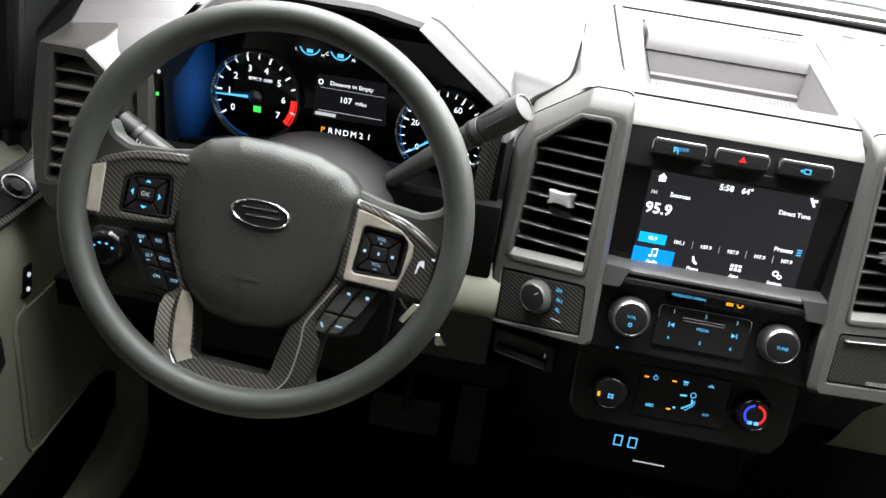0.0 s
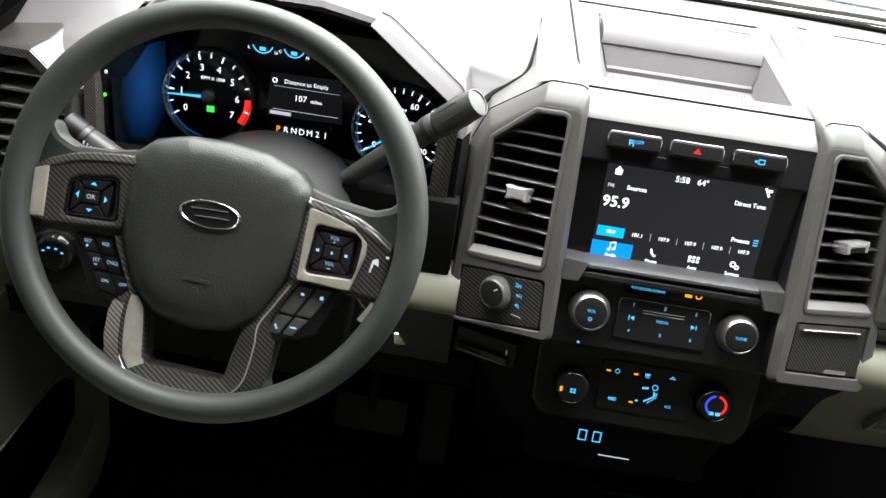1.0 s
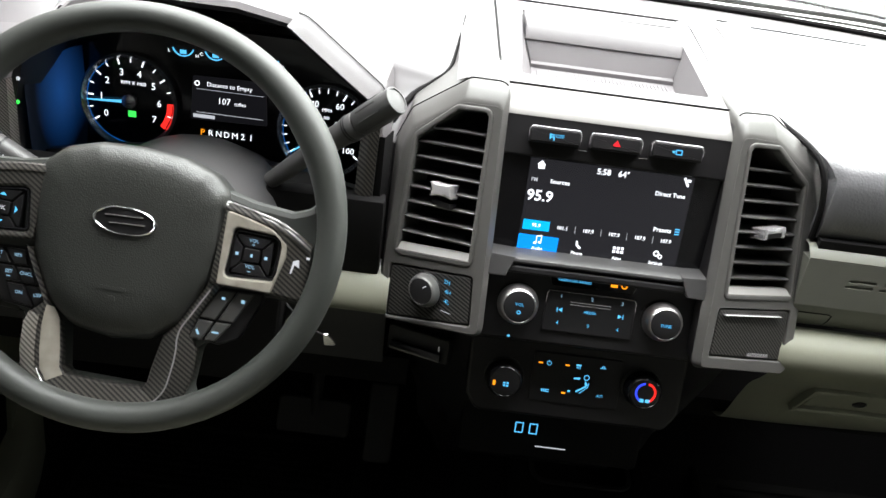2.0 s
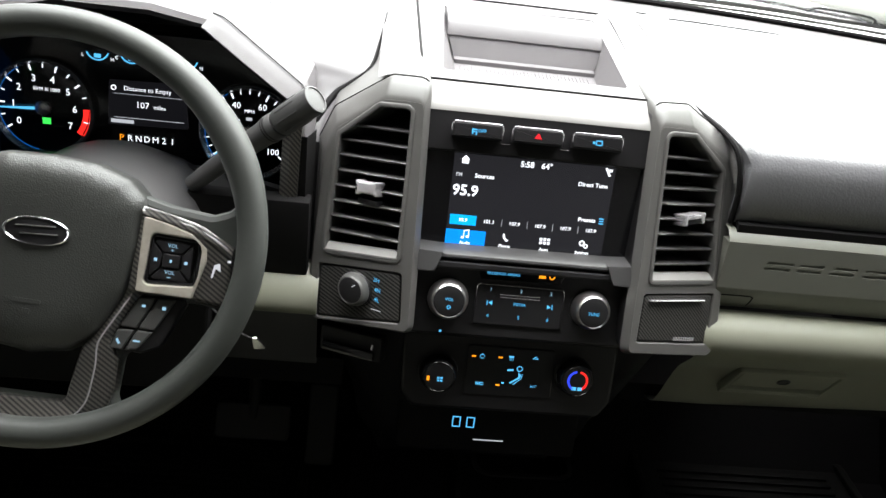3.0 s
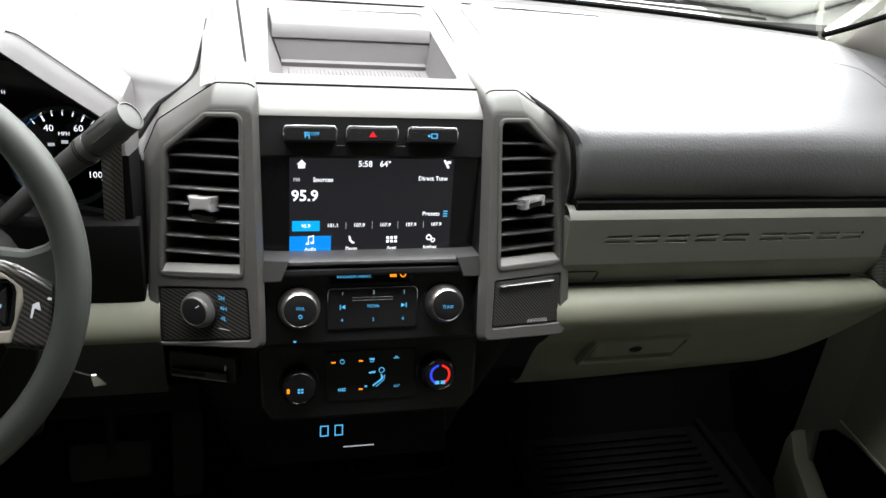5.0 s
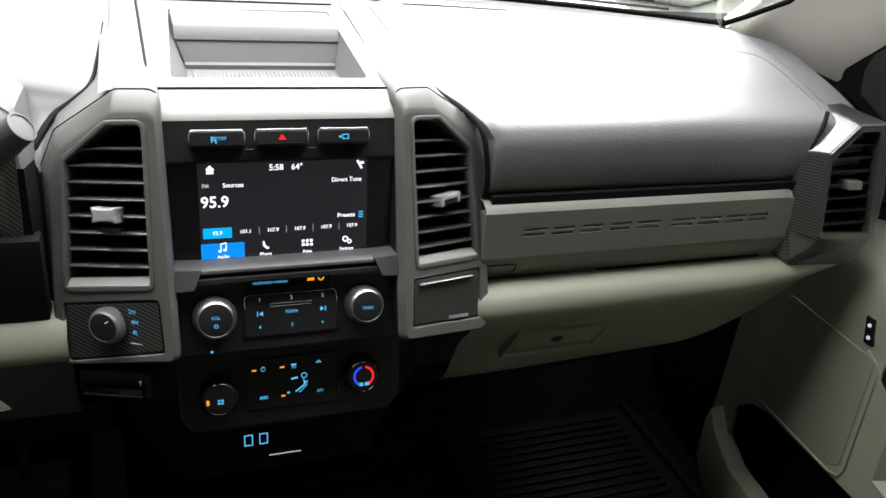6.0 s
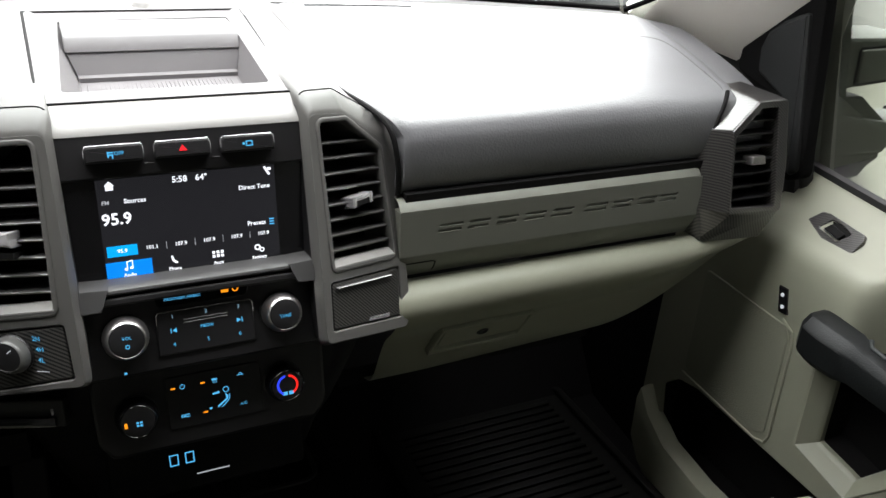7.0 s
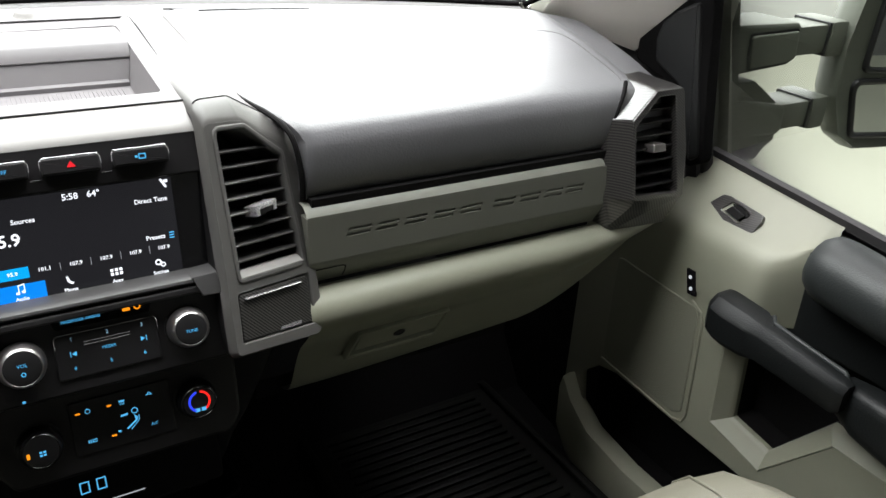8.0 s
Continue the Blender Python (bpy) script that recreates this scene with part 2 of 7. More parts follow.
def plate(bm, P, poly, depth, bevel=0.002, holes=(), hole_depth=None, floor=True, n=0.0, push=None, flat=False, hole_bevel=None):
    """A plate with rounded front edges and openings through it. push: a world direction for the sides in place of the normal."""
    back = (lambda u, v, d: P(u, v, n - d)) if push is None else (lambda u, v, d: P(u, v, n) + Vector(push) * d)

    def ring(pts, f):
        return [bm.verts.new(f(u, v)) for u, v in pts]

    def wall(a, b):
        for i in range(len(a)):
            j = (i + 1) % len(a)
            bm.faces.new((a[i], a[j], b[j], b[i]))

    loops = []
    r0 = ring(grown(poly, -bevel), lambda u, v: P(u, v, n))
    loops.append(r0)
    r1 = ring(grown(poly, -bevel * 0.3), lambda u, v: P(u, v, n - bevel * 0.3))
    r2 = ring(poly, lambda u, v: P(u, v, n - bevel))
    r3 = ring(poly, lambda u, v: back(u, v, depth))
    wall(r0, r1), wall(r1, r2), wall(r2, r3)
    if flat:
        bm.faces.new(r3)
    hb = hole_bevel or bevel
    for h in holes:
        h0 = ring(grown(h, hb), lambda u, v: P(u, v, n))
        h1 = ring(grown(h, hb * 0.3), lambda u, v: P(u, v, n - hb * 0.3))
        h2 = ring(h, lambda u, v: P(u, v, n - hb))
        hd = hole_depth or depth
        h3 = ring(h, lambda u, v: P(u, v, n - hd))
        wall(h0, h1), wall(h1, h2), wall(h2, h3)
        if floor:
            bm.faces.new(h3)
        loops.append(h0)
    if len(loops) == 1:
        bm.faces.new(r0)
    else:
        edges = []
        for lp in loops:
            for i in range(len(lp)):
                edges.append(bm.edges.get((lp[i], lp[(i + 1) % len(lp)])))
        bmesh.ops.triangle_fill(bm, use_beauty=True, use_dissolve=False, edges=edges)
    for lp in loops:
        for i in range(len(lp)):
            e = bm.edges.get((lp[i], lp[(i + 1) % len(lp)]))
            if e:
                e.smooth = False
    return bm


def box(bm, P, u0, u1, v0, v1, n0, n1, bevel=0.0):
    c = [bm.verts.new(P(u, v, n)) for u in (u0, u1) for v in (v0, v1) for n in (n0, n1)]
    fs = []
    for q in ((0, 1, 3, 2), (4, 6, 7, 5), (0, 4, 5, 1), (2, 3, 7, 6), (0, 2, 6, 4), (1, 5, 7, 3)):
        fs.append(bm.faces.new([c[i] for i in q]))
    if bevel:
        es = {e for f in fs for e in f.edges}
        bmesh.ops.bevel(bm, geom=list(es), offset=bevel, segments=2, affect="EDGES", profile=0.6)
    return bm


def lathe(bm, P, u, v, profile, seg=28, squash=1.0, knurl=0.0):
    """Turns (radius, height along the normal) round an axis."""
    rings = []
    for r, n in profile:
        if r < 1e-6:
            rings.append([bm.verts.new(P(u, v, n))])
        else:
            ring = []
            for i in range(seg):
                a, q = 2 * math.pi * i / seg, r * (1 - knurl * (i % 2))
                ring.append(bm.verts.new(P(u + q * math.cos(a), v + q * squash * math.sin(a), n)))
            rings.append(ring)
    for a, b in zip(rings, rings[1:]):
        for i in range(seg):
            j = (i + 1) % seg
            if len(a) == 1 and len(b) == 1:
                continue
            if len(a) == 1:
                bm.faces.new((a[0], b[i], b[j]))
            elif len(b) == 1:
                bm.faces.new((a[i], a[j], b[0]))
            else:
                bm.faces.new((a[i], a[j], b[j], b[i]))
    return bm


def tube(bm, path, radii, seg=12, flat=1.0, cap=True):
    """A round bar along a path of points."""
    pts = [Vector(p) for p in path]
    if not isinstance(radii, (list, tuple)):
        radii = [radii] * len(pts)
    rings = []
    side = None
    for i, p in enumerate(pts):
        d = (pts[min(i + 1, len(pts) - 1)] - pts[max(i - 1, 0)]).normalized()
        if side is None:
            ref = Vector((0, 0, 1)) if abs(d.z) < 0.9 else Vector((1, 0, 0))
            side = d.cross(ref).normalized()
        side = (side - d * side.dot(d)).normalized()
        up = side.cross(d)
        rings.append([bm.verts.new(p + side * radii[i] * math.cos(a) + up * radii[i] * flat * math.sin(a)) for a in (2 * math.pi * k / seg for k in range(seg))])
    for a, b in zip(rings, rings[1:]):
        for i in range(seg):
            j = (i + 1) % seg
            bm.faces.new((a[i], a[j], b[j], b[i]))
    if cap:
        bm.faces.new(rings[0]), bm.faces.new(rings[-1])
    return bm


def loft(bm, sections, close=False, caps=False):
    """A skin over rows of points."""
    rows = [[bm.verts.new(p) for p in s] for s in sections]
    k = len(rows[0])
    for a, b in zip(rows, rows[1:]):
        for i in range(k if close else k - 1):
            j = (i + 1) % k
            bm.faces.new((a[i], a[j], b[j], b[i]))
    if caps:
        bm.faces.new(rows[0]), bm.faces.new(rows[-1])
    return bm


def smooth_line(pts, per=5):
    """Catmull-Rom through the points."""
    pts = [Vector(p) for p in pts]
    out = []
    for i in range(len(pts) - 1):
        a, b, c, d = pts[max(i - 1, 0)], pts[i], pts[i + 1], pts[min(i + 2, len(pts) - 1)]
        for k in range(per):
            t = k / per
            out.append(0.5 * (2 * b + (c - a) * t + (2 * a - 5 * b + 4 * c - d) * t * t + (3 * b - a - 3 * c + d) * t ** 3))
    out.append(pts[-1])
    return out


def lettering(name, words, size, P, u, v, n, mat, parent, align="CENTER", label="", raised=0.0, bold=0.0):
    cu = bpy.data.curves.new("type", "FONT")
    cu.body, cu.size, cu.align_x, cu.align_y = words, size, align, "CENTER"
    cu.resolution_u, cu.extrude, cu.offset = 2, raised, bold * size
    tmp = new("type", cu)
    bpy.context.view_layer.update()
    me = bpy.data.meshes.new_from_object(tmp.evaluated_get(bpy.context.evaluated_depsgraph_get()))
    bpy.data.objects.remove(tmp)
    bm = bmesh.new()
    bm.from_mesh(me)
    bpy.data.meshes.remove(me)
    for w in bm.verts:
        w.co = P(u + w.co.x, v + w.co.y, n + w.co.z)
    return part(name, bm, mat, parent, label)


def sign(name, P, polys, n, mat, parent, label="", thick=0.0003):
    """Small flat marks: closed outlines, each given thickness."""
    bm = bmesh.new()
    for q in polys:
        a = [bm.verts.new(P(u, v, n)) for u, v in q]
        b = [bm.verts.new(P(u, v, n - thick)) for u, v in q]
        bm.faces.new(a)
        for i in range(len(a)):
            j = (i + 1) % len(a)
            bm.faces.new((a[i], a[j], b[j], b[i]))
    return part(name, bm, mat, parent, label)


def rect(u, v, w, h):
    return [(u - w / 2, v - h / 2), (u + w / 2, v - h / 2), (u + w / 2, v + h / 2), (u - w / 2, v + h / 2)]


def arc_band(u, v, r0, r1, a0, a1, seg=14):
    A = [radians(a0 + (a1 - a0) * i / seg) for i in range(seg + 1)]
    return [(u + r1 * math.cos(a), v + r1 * math.sin(a)) for a in A] + [(u + r0 * math.cos(a), v + r0 * math.sin(a)) for a in reversed(A)]


def ring_marks(u, v, r, w, seg=20):
    return [arc_band(u, v, r - w / 2, r + w / 2, k * 90, k * 90 + 89.9, seg // 4) for k in range(4)]


MID = 0.028  # the cab's own centre line

# ---- shell of the cab ----
WORLD = Plane((0, 0, 0), (1, 0, 0), (0, 1, 0))  # u right, v ahead, n up
FRONT = Plane((0, 0, 0), (1, 0, 0), (0, 0, 1))  # u right, v up, n back to the driver


def shell():
    bm = bmesh.new()
    box(bm, WORLD, -60, 60, -60, 60, -0.85, -0.80)
    tagged(part("ground", bm, CONCRETE), "smooth beige hall floor around the truck", "floor", kind="structure")

    bm = bmesh.new()
    box(bm, WORLD, -9.0, 18.0, 6.5, 6.6, -0.80, 5.5)
    tagged(part("wall_hall", bm, WALLPAINT), "plain white painted wall of the hall", "wall", kind="structure")
    # two unseen dark walls, added to keep light out of the cab
    bm = bmesh.new()
    box(bm, WORLD, -2.5, -2.4, -6.0, 6.5, -0.80, 4.0)
    tagged(part("wall_light_block", bm, LIGHTBLOCK), "unseen dark wall added to block light at the driver's door", "wall", kind="structure")
    bm = bmesh.new()
    box(bm, WORLD, -2.5, 18.0, -6.1, -6.0, -0.80, 5.5)
    tagged(part("wall_light_block_rear", bm, LIGHTBLOCK), "unseen dark wall added to block light from behind", "wall", kind="structure")

    bm = bmesh.new()
    box(bm, WORLD, MID - 0.90, MID + 0.90, -1.4, 1.36, 0.0, 0.05)
    loft(bm, [[(x, 1.22, 0.04), (x, 1.34, 0.16), (x, 1.40, 0.45)] for x in (MID - 0.9, MID + 0.9)])
    tagged(part("floor", bm, CARPET), "black carpeted cab floor with raised toe board", "floor", kind="structure")

    bm = bmesh.new()
    sec = [(-0.17, 0.05), (-0.14, 0.12), (-0.09, 0.155), (0, 0.16), (0.09, 0.155), (0.14, 0.12), (0.17, 0.05)]
    loft(bm, [[(x, y, z) for x, z in sec] for y in (-1.2, 0.4, 0.9, 1.36)])
    tagged(part("trim_tunnel", bm, CARPET), "low carpeted tunnel hump in the floor", "floor", kind="structure")

    bm = bmesh.new()
    top = []
    for y, z, w in ((-1.4, 1.44, 0.74), (-0.8, 1.50, 0.76), (0.0, 1.52, 0.76), (0.45, 1.49, 0.74), (0.62, 1.44, 0.70)):
        top.append([(MID + x * w, y, z - 0.10 * abs(x) ** 4) for x in (-1, -0.8, -0.5, 0, 0.5, 0.8, 1)] + [(MID + x * (w + 0.03), y, z + 0.05 - 0.10 * abs(x) ** 4) for x in (1, 0.5, 0, -0.5, -1)])
    loft(bm, top, close=True, caps=True)
    tagged(part("ceiling", bm, HEADLINER), "pale fabric headliner of the cab", "ceiling", kind="structure")

    bm = bmesh.new()
    P = Plane((MID, -1.4, 0), (1, 0, 0), (0, 0, 1))
    plate(bm, P, [(-0.9, 0), (0.9, 0), (0.9, 0.9), (0.75, 1.46), (-0.75, 1.46), (-0.9, 0.9)], 0.05, 0.004, holes=[rounded([(-0.7, 0.92), (0.7, 0.92), (0.62, 1.34), (-0.62, 1.34)], 0.05)], floor=False)
    tagged(part("wall_back", bm, HEADLINER), "pale rear cab wall with a wide rear window opening", "wall", kind="structure")

    bm = bmesh.new()
    box(bm, WORLD, MID - 0.92, MID + 0.92, 1.36, 1.42, 0.0, 0.86)
    tagged(part("wall_firewall", bm, MATTE), "black bulkhead behind the dashboard", "wall", kind="structure")

    # outer skin below the windscreen and the bonnet
    bm = bmesh.new()
    rows = []
    for y, z, w in ((1.44, 0.845, 0.82), (1.6, 0.875, 0.88), (1.9, 0.875, 0.92), (2.4, 0.83, 0.92), (2.66, 0.66, 0.90)):
        rows.append([(MID + w * k / 6, y, z - 0.07 * (abs(k) / 6) ** 3) for k in range(-6, 7)])
    loft(bm, rows)
    hood = empty("truck_bonnet", (MID, 1.9, 0.7), "white painted truck bonnet beyond the windscreen", "bonnet")
    part("panel", bm, WHITEPAINT, hood)

    # grey ramp, black seal and pale cowl along the foot of the windscreen
    foot = [(MID + 0.695 * k / 14, 1.345 - 0.402 * (0.695 * abs(k) / 14) ** 2.09, 1.285 - 0.17 * (0.695 * abs(k) / 14 / 0.74) ** 2.6) for k in range(-14, 15)]
    bm = bmesh.new()
    loft(bm, [[(x, min(b - 0.002, y - 0.020), 0.8850), (x, y - 0.014, 0.8872)] for x, y, b in foot])
    tagged(part("trim_shelf", bm, DECK), "pale shelf behind the dash top", "trim", kind="structure")
    bm = bmesh.new()
    loft(bm, [[(x, y - 0.014, 0.8872), (x, y - 0.008, 0.8905), (x, y - 0.001, 0.8918)] for x, y, b in foot])
    tagged(part("trim_ramp", bm, SHROUD), "grey ramp below the windscreen seal", "trim", kind="structure")
    bm = bmesh.new()
    loft(bm, [[(x, y + a, z) for a, z in ((-0.0012, 0.880), (-0.0010, 0.8960), (0.002, 0.8984), (0.008, 0.8986), (0.012, 0.896), (0.013, 0.880))] for x, y, b in foot])
    tagged(part("trim_seal", bm, SEAL), "black rubber seal at the windscreen base", "seal", kind="structure")
    bm = bmesh.new()
    loft(bm, [[(MID + (x - MID) * 1.02, y + 0.012, 0.8945), (MID + (x - MID) * 1.04, y + 0.07, 0.886), (MID + (x - MID) * 1.06, y + 0.16, 0.80)] for x, y, b in foot])
    tagged(part("trim_cowl", bm, BEIGE2), "pale plastic cowl under the windscreen", "cowl", kind="structure")

    # windscreen
    bm = bmesh.new()
    rows = []
    for k in range(-8, 9):
        f = abs(k) / 8
        x, y = 0.745 * k / 8, 1.345 - 0.402 * (0.745 * f) ** 2.09
        rows.append([(MID + x * (1 - 0.10 * t), y + 0.036 + (0.56 - y) * t, 0.880 + (1.47 - 0.880) * t - 0.05 * f * t) for t in (0, 0.25, 0.5, 0.75, 1)])
    loft(bm, rows)
    ws = part("window_1", bm, GLASS)
    ws.visible_shadow = False
    tagged(ws, "clear curved windscreen over the dashboard", "windscreen", kind="structure")
    so = ws.modifiers.new("thickness", "SOLIDIFY")
    so.thickness = 0.005

    # pillars
    for side in (-1, 1):
        bm = bmesh.new()
        path = [(0.775, 1.13, 0.86), (0.775, 1.05, 0.93), (0.765, 0.93, 1.05), (0.75, 0.80, 1.19), (0.72, 0.62, 1.42)]
        secs = []
        for x, y, z in smooth_line(path, 4):
            q = [(-0.035, 0.06), (0.0, 0.03), (0.03, -0.01), (0.06, -0.052), (0.085, -0.080), (0.105, -0.065), (0.10, 0.02), (0.05, 0.09), (-0.02, 0.09)]
            secs.append([(MID + side * (x + a), y + b, z + b * 0.35) for a, b in q])
        loft(bm, secs, close=True, caps=True)
        ob = part("trim_pillar", bm, BEIGE2, sharp=50)
        tagged(ob, "pale moulded windscreen pillar trim", "pillar", kind="structure")
        bm = bmesh.new()
        tube(bm, [(MID + side * (x - MID), y, z) for x, y, z in ((0.735, 1.160, 0.893), (0.757, 1.128, 0.914), (0.762, 1.060, 0.949), (0.752, 0.93, 1.055), (0.735, 0.80, 1.19), (0.70, 0.60, 1.42))], 0.0042, 8)
        part("glass_seal", bm, SEAL, ob)


shell()

# unseen rear panes, tinted dark to hold back light from behind
for side in (-1, 1):
    bm = bmesh.new()
    box(bm, WORLD, MID + side * 0.885 - 0.003, MID + side * 0.885 + 0.003, -1.27, -0.53, 0.70, 1.37)
    tagged(part("window_3" if side > 0 else "window_2", bm, TINT), "unseen rear side window, tinted to cut light", "window", kind="structure")
bm = bmesh.new()
box(bm, WORLD, MID - 0.72, MID + 0.72, -1.398, -1.392, 0.90, 1.36)
tagged(part("window_4", bm, TINT), "unseen rear window, tinted to cut light", "window", kind="structure")

# ---- centre stack ----
SLOPE = (0, 0.347, 0.938)
PANEL = Plane((0, 0.828, 0.6875), (1, 0, 0), SLOPE)
stack = empty("centre_stack", (0, 0.95, 0.10), "black and grey centre stack with touchscreen, radio and climate controls", "dashboard console")


COLUMN_OUT = {1: [(-0.0060, 0.1985), (0.0440, 0.1934), (0.1240, 0.1450), (0.1430, 0.105), (0.1320, -0.0945), (0.1195, -0.1060), (-0.0105, -0.0780)],
              -1: [(-0.0060, 0.1985), (0.0400, 0.1930), (0.1060, 0.1450), (0.1225, 0.108), (0.1205, -0.0820), (0.1090, -0.0945), (-0.0105, -0.0740)]}
COLUMN_FACE = {1: [(-0.0045, 0.1728), (0.0440, 0.1655), (0.1055, 0.1235), (0.1190, 0.090), (0.1260, -0.090), (0.116, -0.102), (-0.0090, -0.0740)],
               -1: [(-0.0045, 0.1715), (0.0395, 0.1655), (0.0945, 0.1235), (0.1070, 0.094), (0.1150, -0.078), (0.106, -0.090), (-0.0090, -0.0700)]}


def column(side):
    """The grey frame with a vent and a small panel beside the screen."""
    w = radians(26)
    P = Plane((side * 0.13, 0.818, 0.6875), (math.cos(w), side * math.sin(w), 0), SLOPE)
    k = 1.0 if side > 0 else 0.93
    hole = [(0.009, 0.162), (0.052 * k - 0.004, 0.157), (0.097 * k, 0.116), (0.106 * k, -0.011), (0.011, 0.003)]
    flip = lambda q: [(side * u, v) for u, v in q]
    cub = [(0.004, -0.0105), (0.112 * k, -0.0275), (0.111 * k, -0.087), (0.001, -0.064)]
    H = rounded(flip(hole), 0.006)
    face, rim = rounded(flip(COLUMN_FACE[side]), 0.009, 6), rounded(flip(COLUMN_OUT[side]), 0.014, 6)
    bm = bmesh.new()
    plate(bm, P, face, 0.002, 0.0002, hole_bevel=0.0015, holes=[H, rounded(flip(cub), 0.004)], hole_depth=0.05, floor=False)
    # the broad rounded slope from the face out to the joint, and the side behind it
    rows = []
    for t, n in ((0.0, -0.0002), (0.10, -0.0004), (0.22, -0.0014), (0.60, -0.0060), (0.90, -0.0108), (1.0, -0.0135)):
        rows.append([P(a[0] + (b[0] - a[0]) * t, a[1] + (b[1] - a[1]) * t, n) for a, b in zip(face, rim)])
    loft(bm, rows, close=True)
    # the top runs back in the frame's grey, flanks are painted black as shade
    flank, m = bmesh.new(), len(rim)
    for i in range(m):
        a, b = rows[-1][i], rows[-1][(i + 1) % m]
        top = min(rim[i][1], rim[(i + 1) % m][1]) > 0.115
        off = Vector((0, 0.10, 0.002)) if top else Vector((-side * 0.004, 0.10, 0.002))
        loft(bm if top else flank, [[a, b], [a + off, b + off]])
    part("column_frame", bm, FRAME, stack, "grained grey surround of an air vent", sharp=50)
    part("column_side_shade", flank, BLACK, stack)
    # raised lip round the vent
    bm = bmesh.new()
    plate(bm, P, grown(H, 0.0050), 0.012, 0.0016, holes=[grown(H, -0.0005)], hole_depth=0.012, floor=False, n=0.0018)
    part("vent_lip", bm, FRAME, stack)
    # bright sill below the slats
    (ua, va), (ub, vb) = flip(hole)[4], flip(hole)[3]
    bm = bmesh.new()
    loft(bm, [[P(u, v + dv, n) for dv, n in ((0.0000, 0.0020), (0.0015, 0.0020), (0.0080, -0.0060), (0.0090, -0.0090), (0.0060, -0.0300))] for u, v in ((ua - side * 0.001, va), (ub + side * 0.0005, vb))])
    part("vent_sill", bm, SILL, stack)
    bm = bmesh.new()
    loft(bm, [[P(u, v, n) for u, v in grown(H, 0.0005)] for n in (-0.002, -0.045)], close=True)
    bm.faces.new(list(bm.verts)[-len(H):])
    part("vent_box", bm, MATTE, stack)
    # slats
    lean, first, pitch = (-0.138, 0.0154, 0.01683) if side > 0 else (-0.1135, 0.0164, 0.0167)
    for i in range(8):
        v = first + pitch * i
        m = len(H)
        xs = []
        for a in range(m):
            (u0, v0), (u1, v1) = H[a], H[(a + 1) % m]
            w0, w1 = v0 - v - lean * (abs(u0) - 0.05), v1 - v - lean * (abs(u1) - 0.05)
            if w0 * w1 < 0:
                xs.append(u0 + (u1 - u0) * w0 / (w0 - w1))
        if len(xs) < 2:
            continue
        a, b = min(xs), max(xs)
        bm = bmesh.new()
        pts = [(-0.0016, -0.0056), (-0.0009, -0.0042), (0.0003, -0.0038), (0.0012, -0.0046), (0.0018, -0.0064), (0.0034, -0.018), (0.006, -0.034), (0.004, -0.034), (0.0006, -0.018)]
        loft(bm, [[P(u, v + lean * (abs(u) - 0.05) + dv, n) for dv, n in pts] for u in (a, b)], close=True, caps=True)
        part("slat", bm, SLAT, stack)
    # thumb tab
    bm = bmesh.new()
    cu, cv = (side * (0.0560 if side > 0 else 0.050)), (0.0665 if side > 0 else 0.069)
    if side < 0:
        plate(bm, P, rounded([(cu + a, cv + b + 0.115 * a) for a, b in ((-0.0135, -0.0085), (-0.005, -0.0060), (0.005, -0.0060), (0.0135, -0.0085), (0.0118, 0.0), (0.0135, 0.0085), (0.006, 0.0070), (-0.006, 0.0070), (-0.0135, 0.0085), (-0.0118, 0.0))], 0.002), 0.02, 0.002, n=0.010, flat=True)
        tab = part("vent_tab", bm, TAB, stack, "bright vent thumb tab")
        bm = bmesh.new()
        box(bm, P, cu - 0.011, cu + 0.011, cv - 0.018, cv - 0.0115, -0.015, 0.004, 0.001)
        part("tab_foot", bm, BLACK, tab)
    else:
        box(bm, P, cu - 0.015, cu + 0.015, cv - 0.005, cv + 0.005, -0.018, 0.008, 0.002)
        tab = part("vent_tab", bm, BLACK, stack)
        bm = bmesh.new()
        box(bm, P, cu - 0.0155, cu - 0.010, cv - 0.0055, cv + 0.0055, -0.012, 0.0088, 0.001)
        box(bm, P, cu + 0.010, cu + 0.0155, cv - 0.0055, cv + 0.0055, -0.012, 0.0088, 0.001)
        box(bm, P, cu - 0.0155, cu + 0.0155, cv + 0.0045, cv + 0.0062, -0.012, 0.0088, 0.0005)
        box(bm, P, cu - 0.0100, cu + 0.0100, cv + 0.0010, cv + 0.0045, -0.012, 0.0095, 0.0005)
        part("tab_edge", bm, SILVER, tab)
    # carbon panel below
    C = rounded(flip(grown(cub, -0.0015)), 0.004)
    bm = bmesh.new()
    plate(bm, P, C, 0.02, 0.0015, n=-0.001)
    panel = part("switch_panel" if side < 0 else "cubby_door", bm, CARBONFINE, stack, "carbon-fibre look panel")
    if side > 0:
        bm = bmesh.new()
        plate(bm, P, rounded([(0.012, -0.0200), (0.096, -0.0334), (0.096, -0.0314), (0.012, -0.0180)], 0.0008, 2), 0.007, 0.001, n=0.0035)
        part("lip", bm, SILVER, panel, "bright pull lip")
        sign("tow_mark", P, [[(0.055, -0.072), (0.088, -0.079), (0.089, -0.075), (0.056, -0.068)]], 0.0008, SILVER, panel)
    return P


COLR = column(1)
COLL = column(-1)


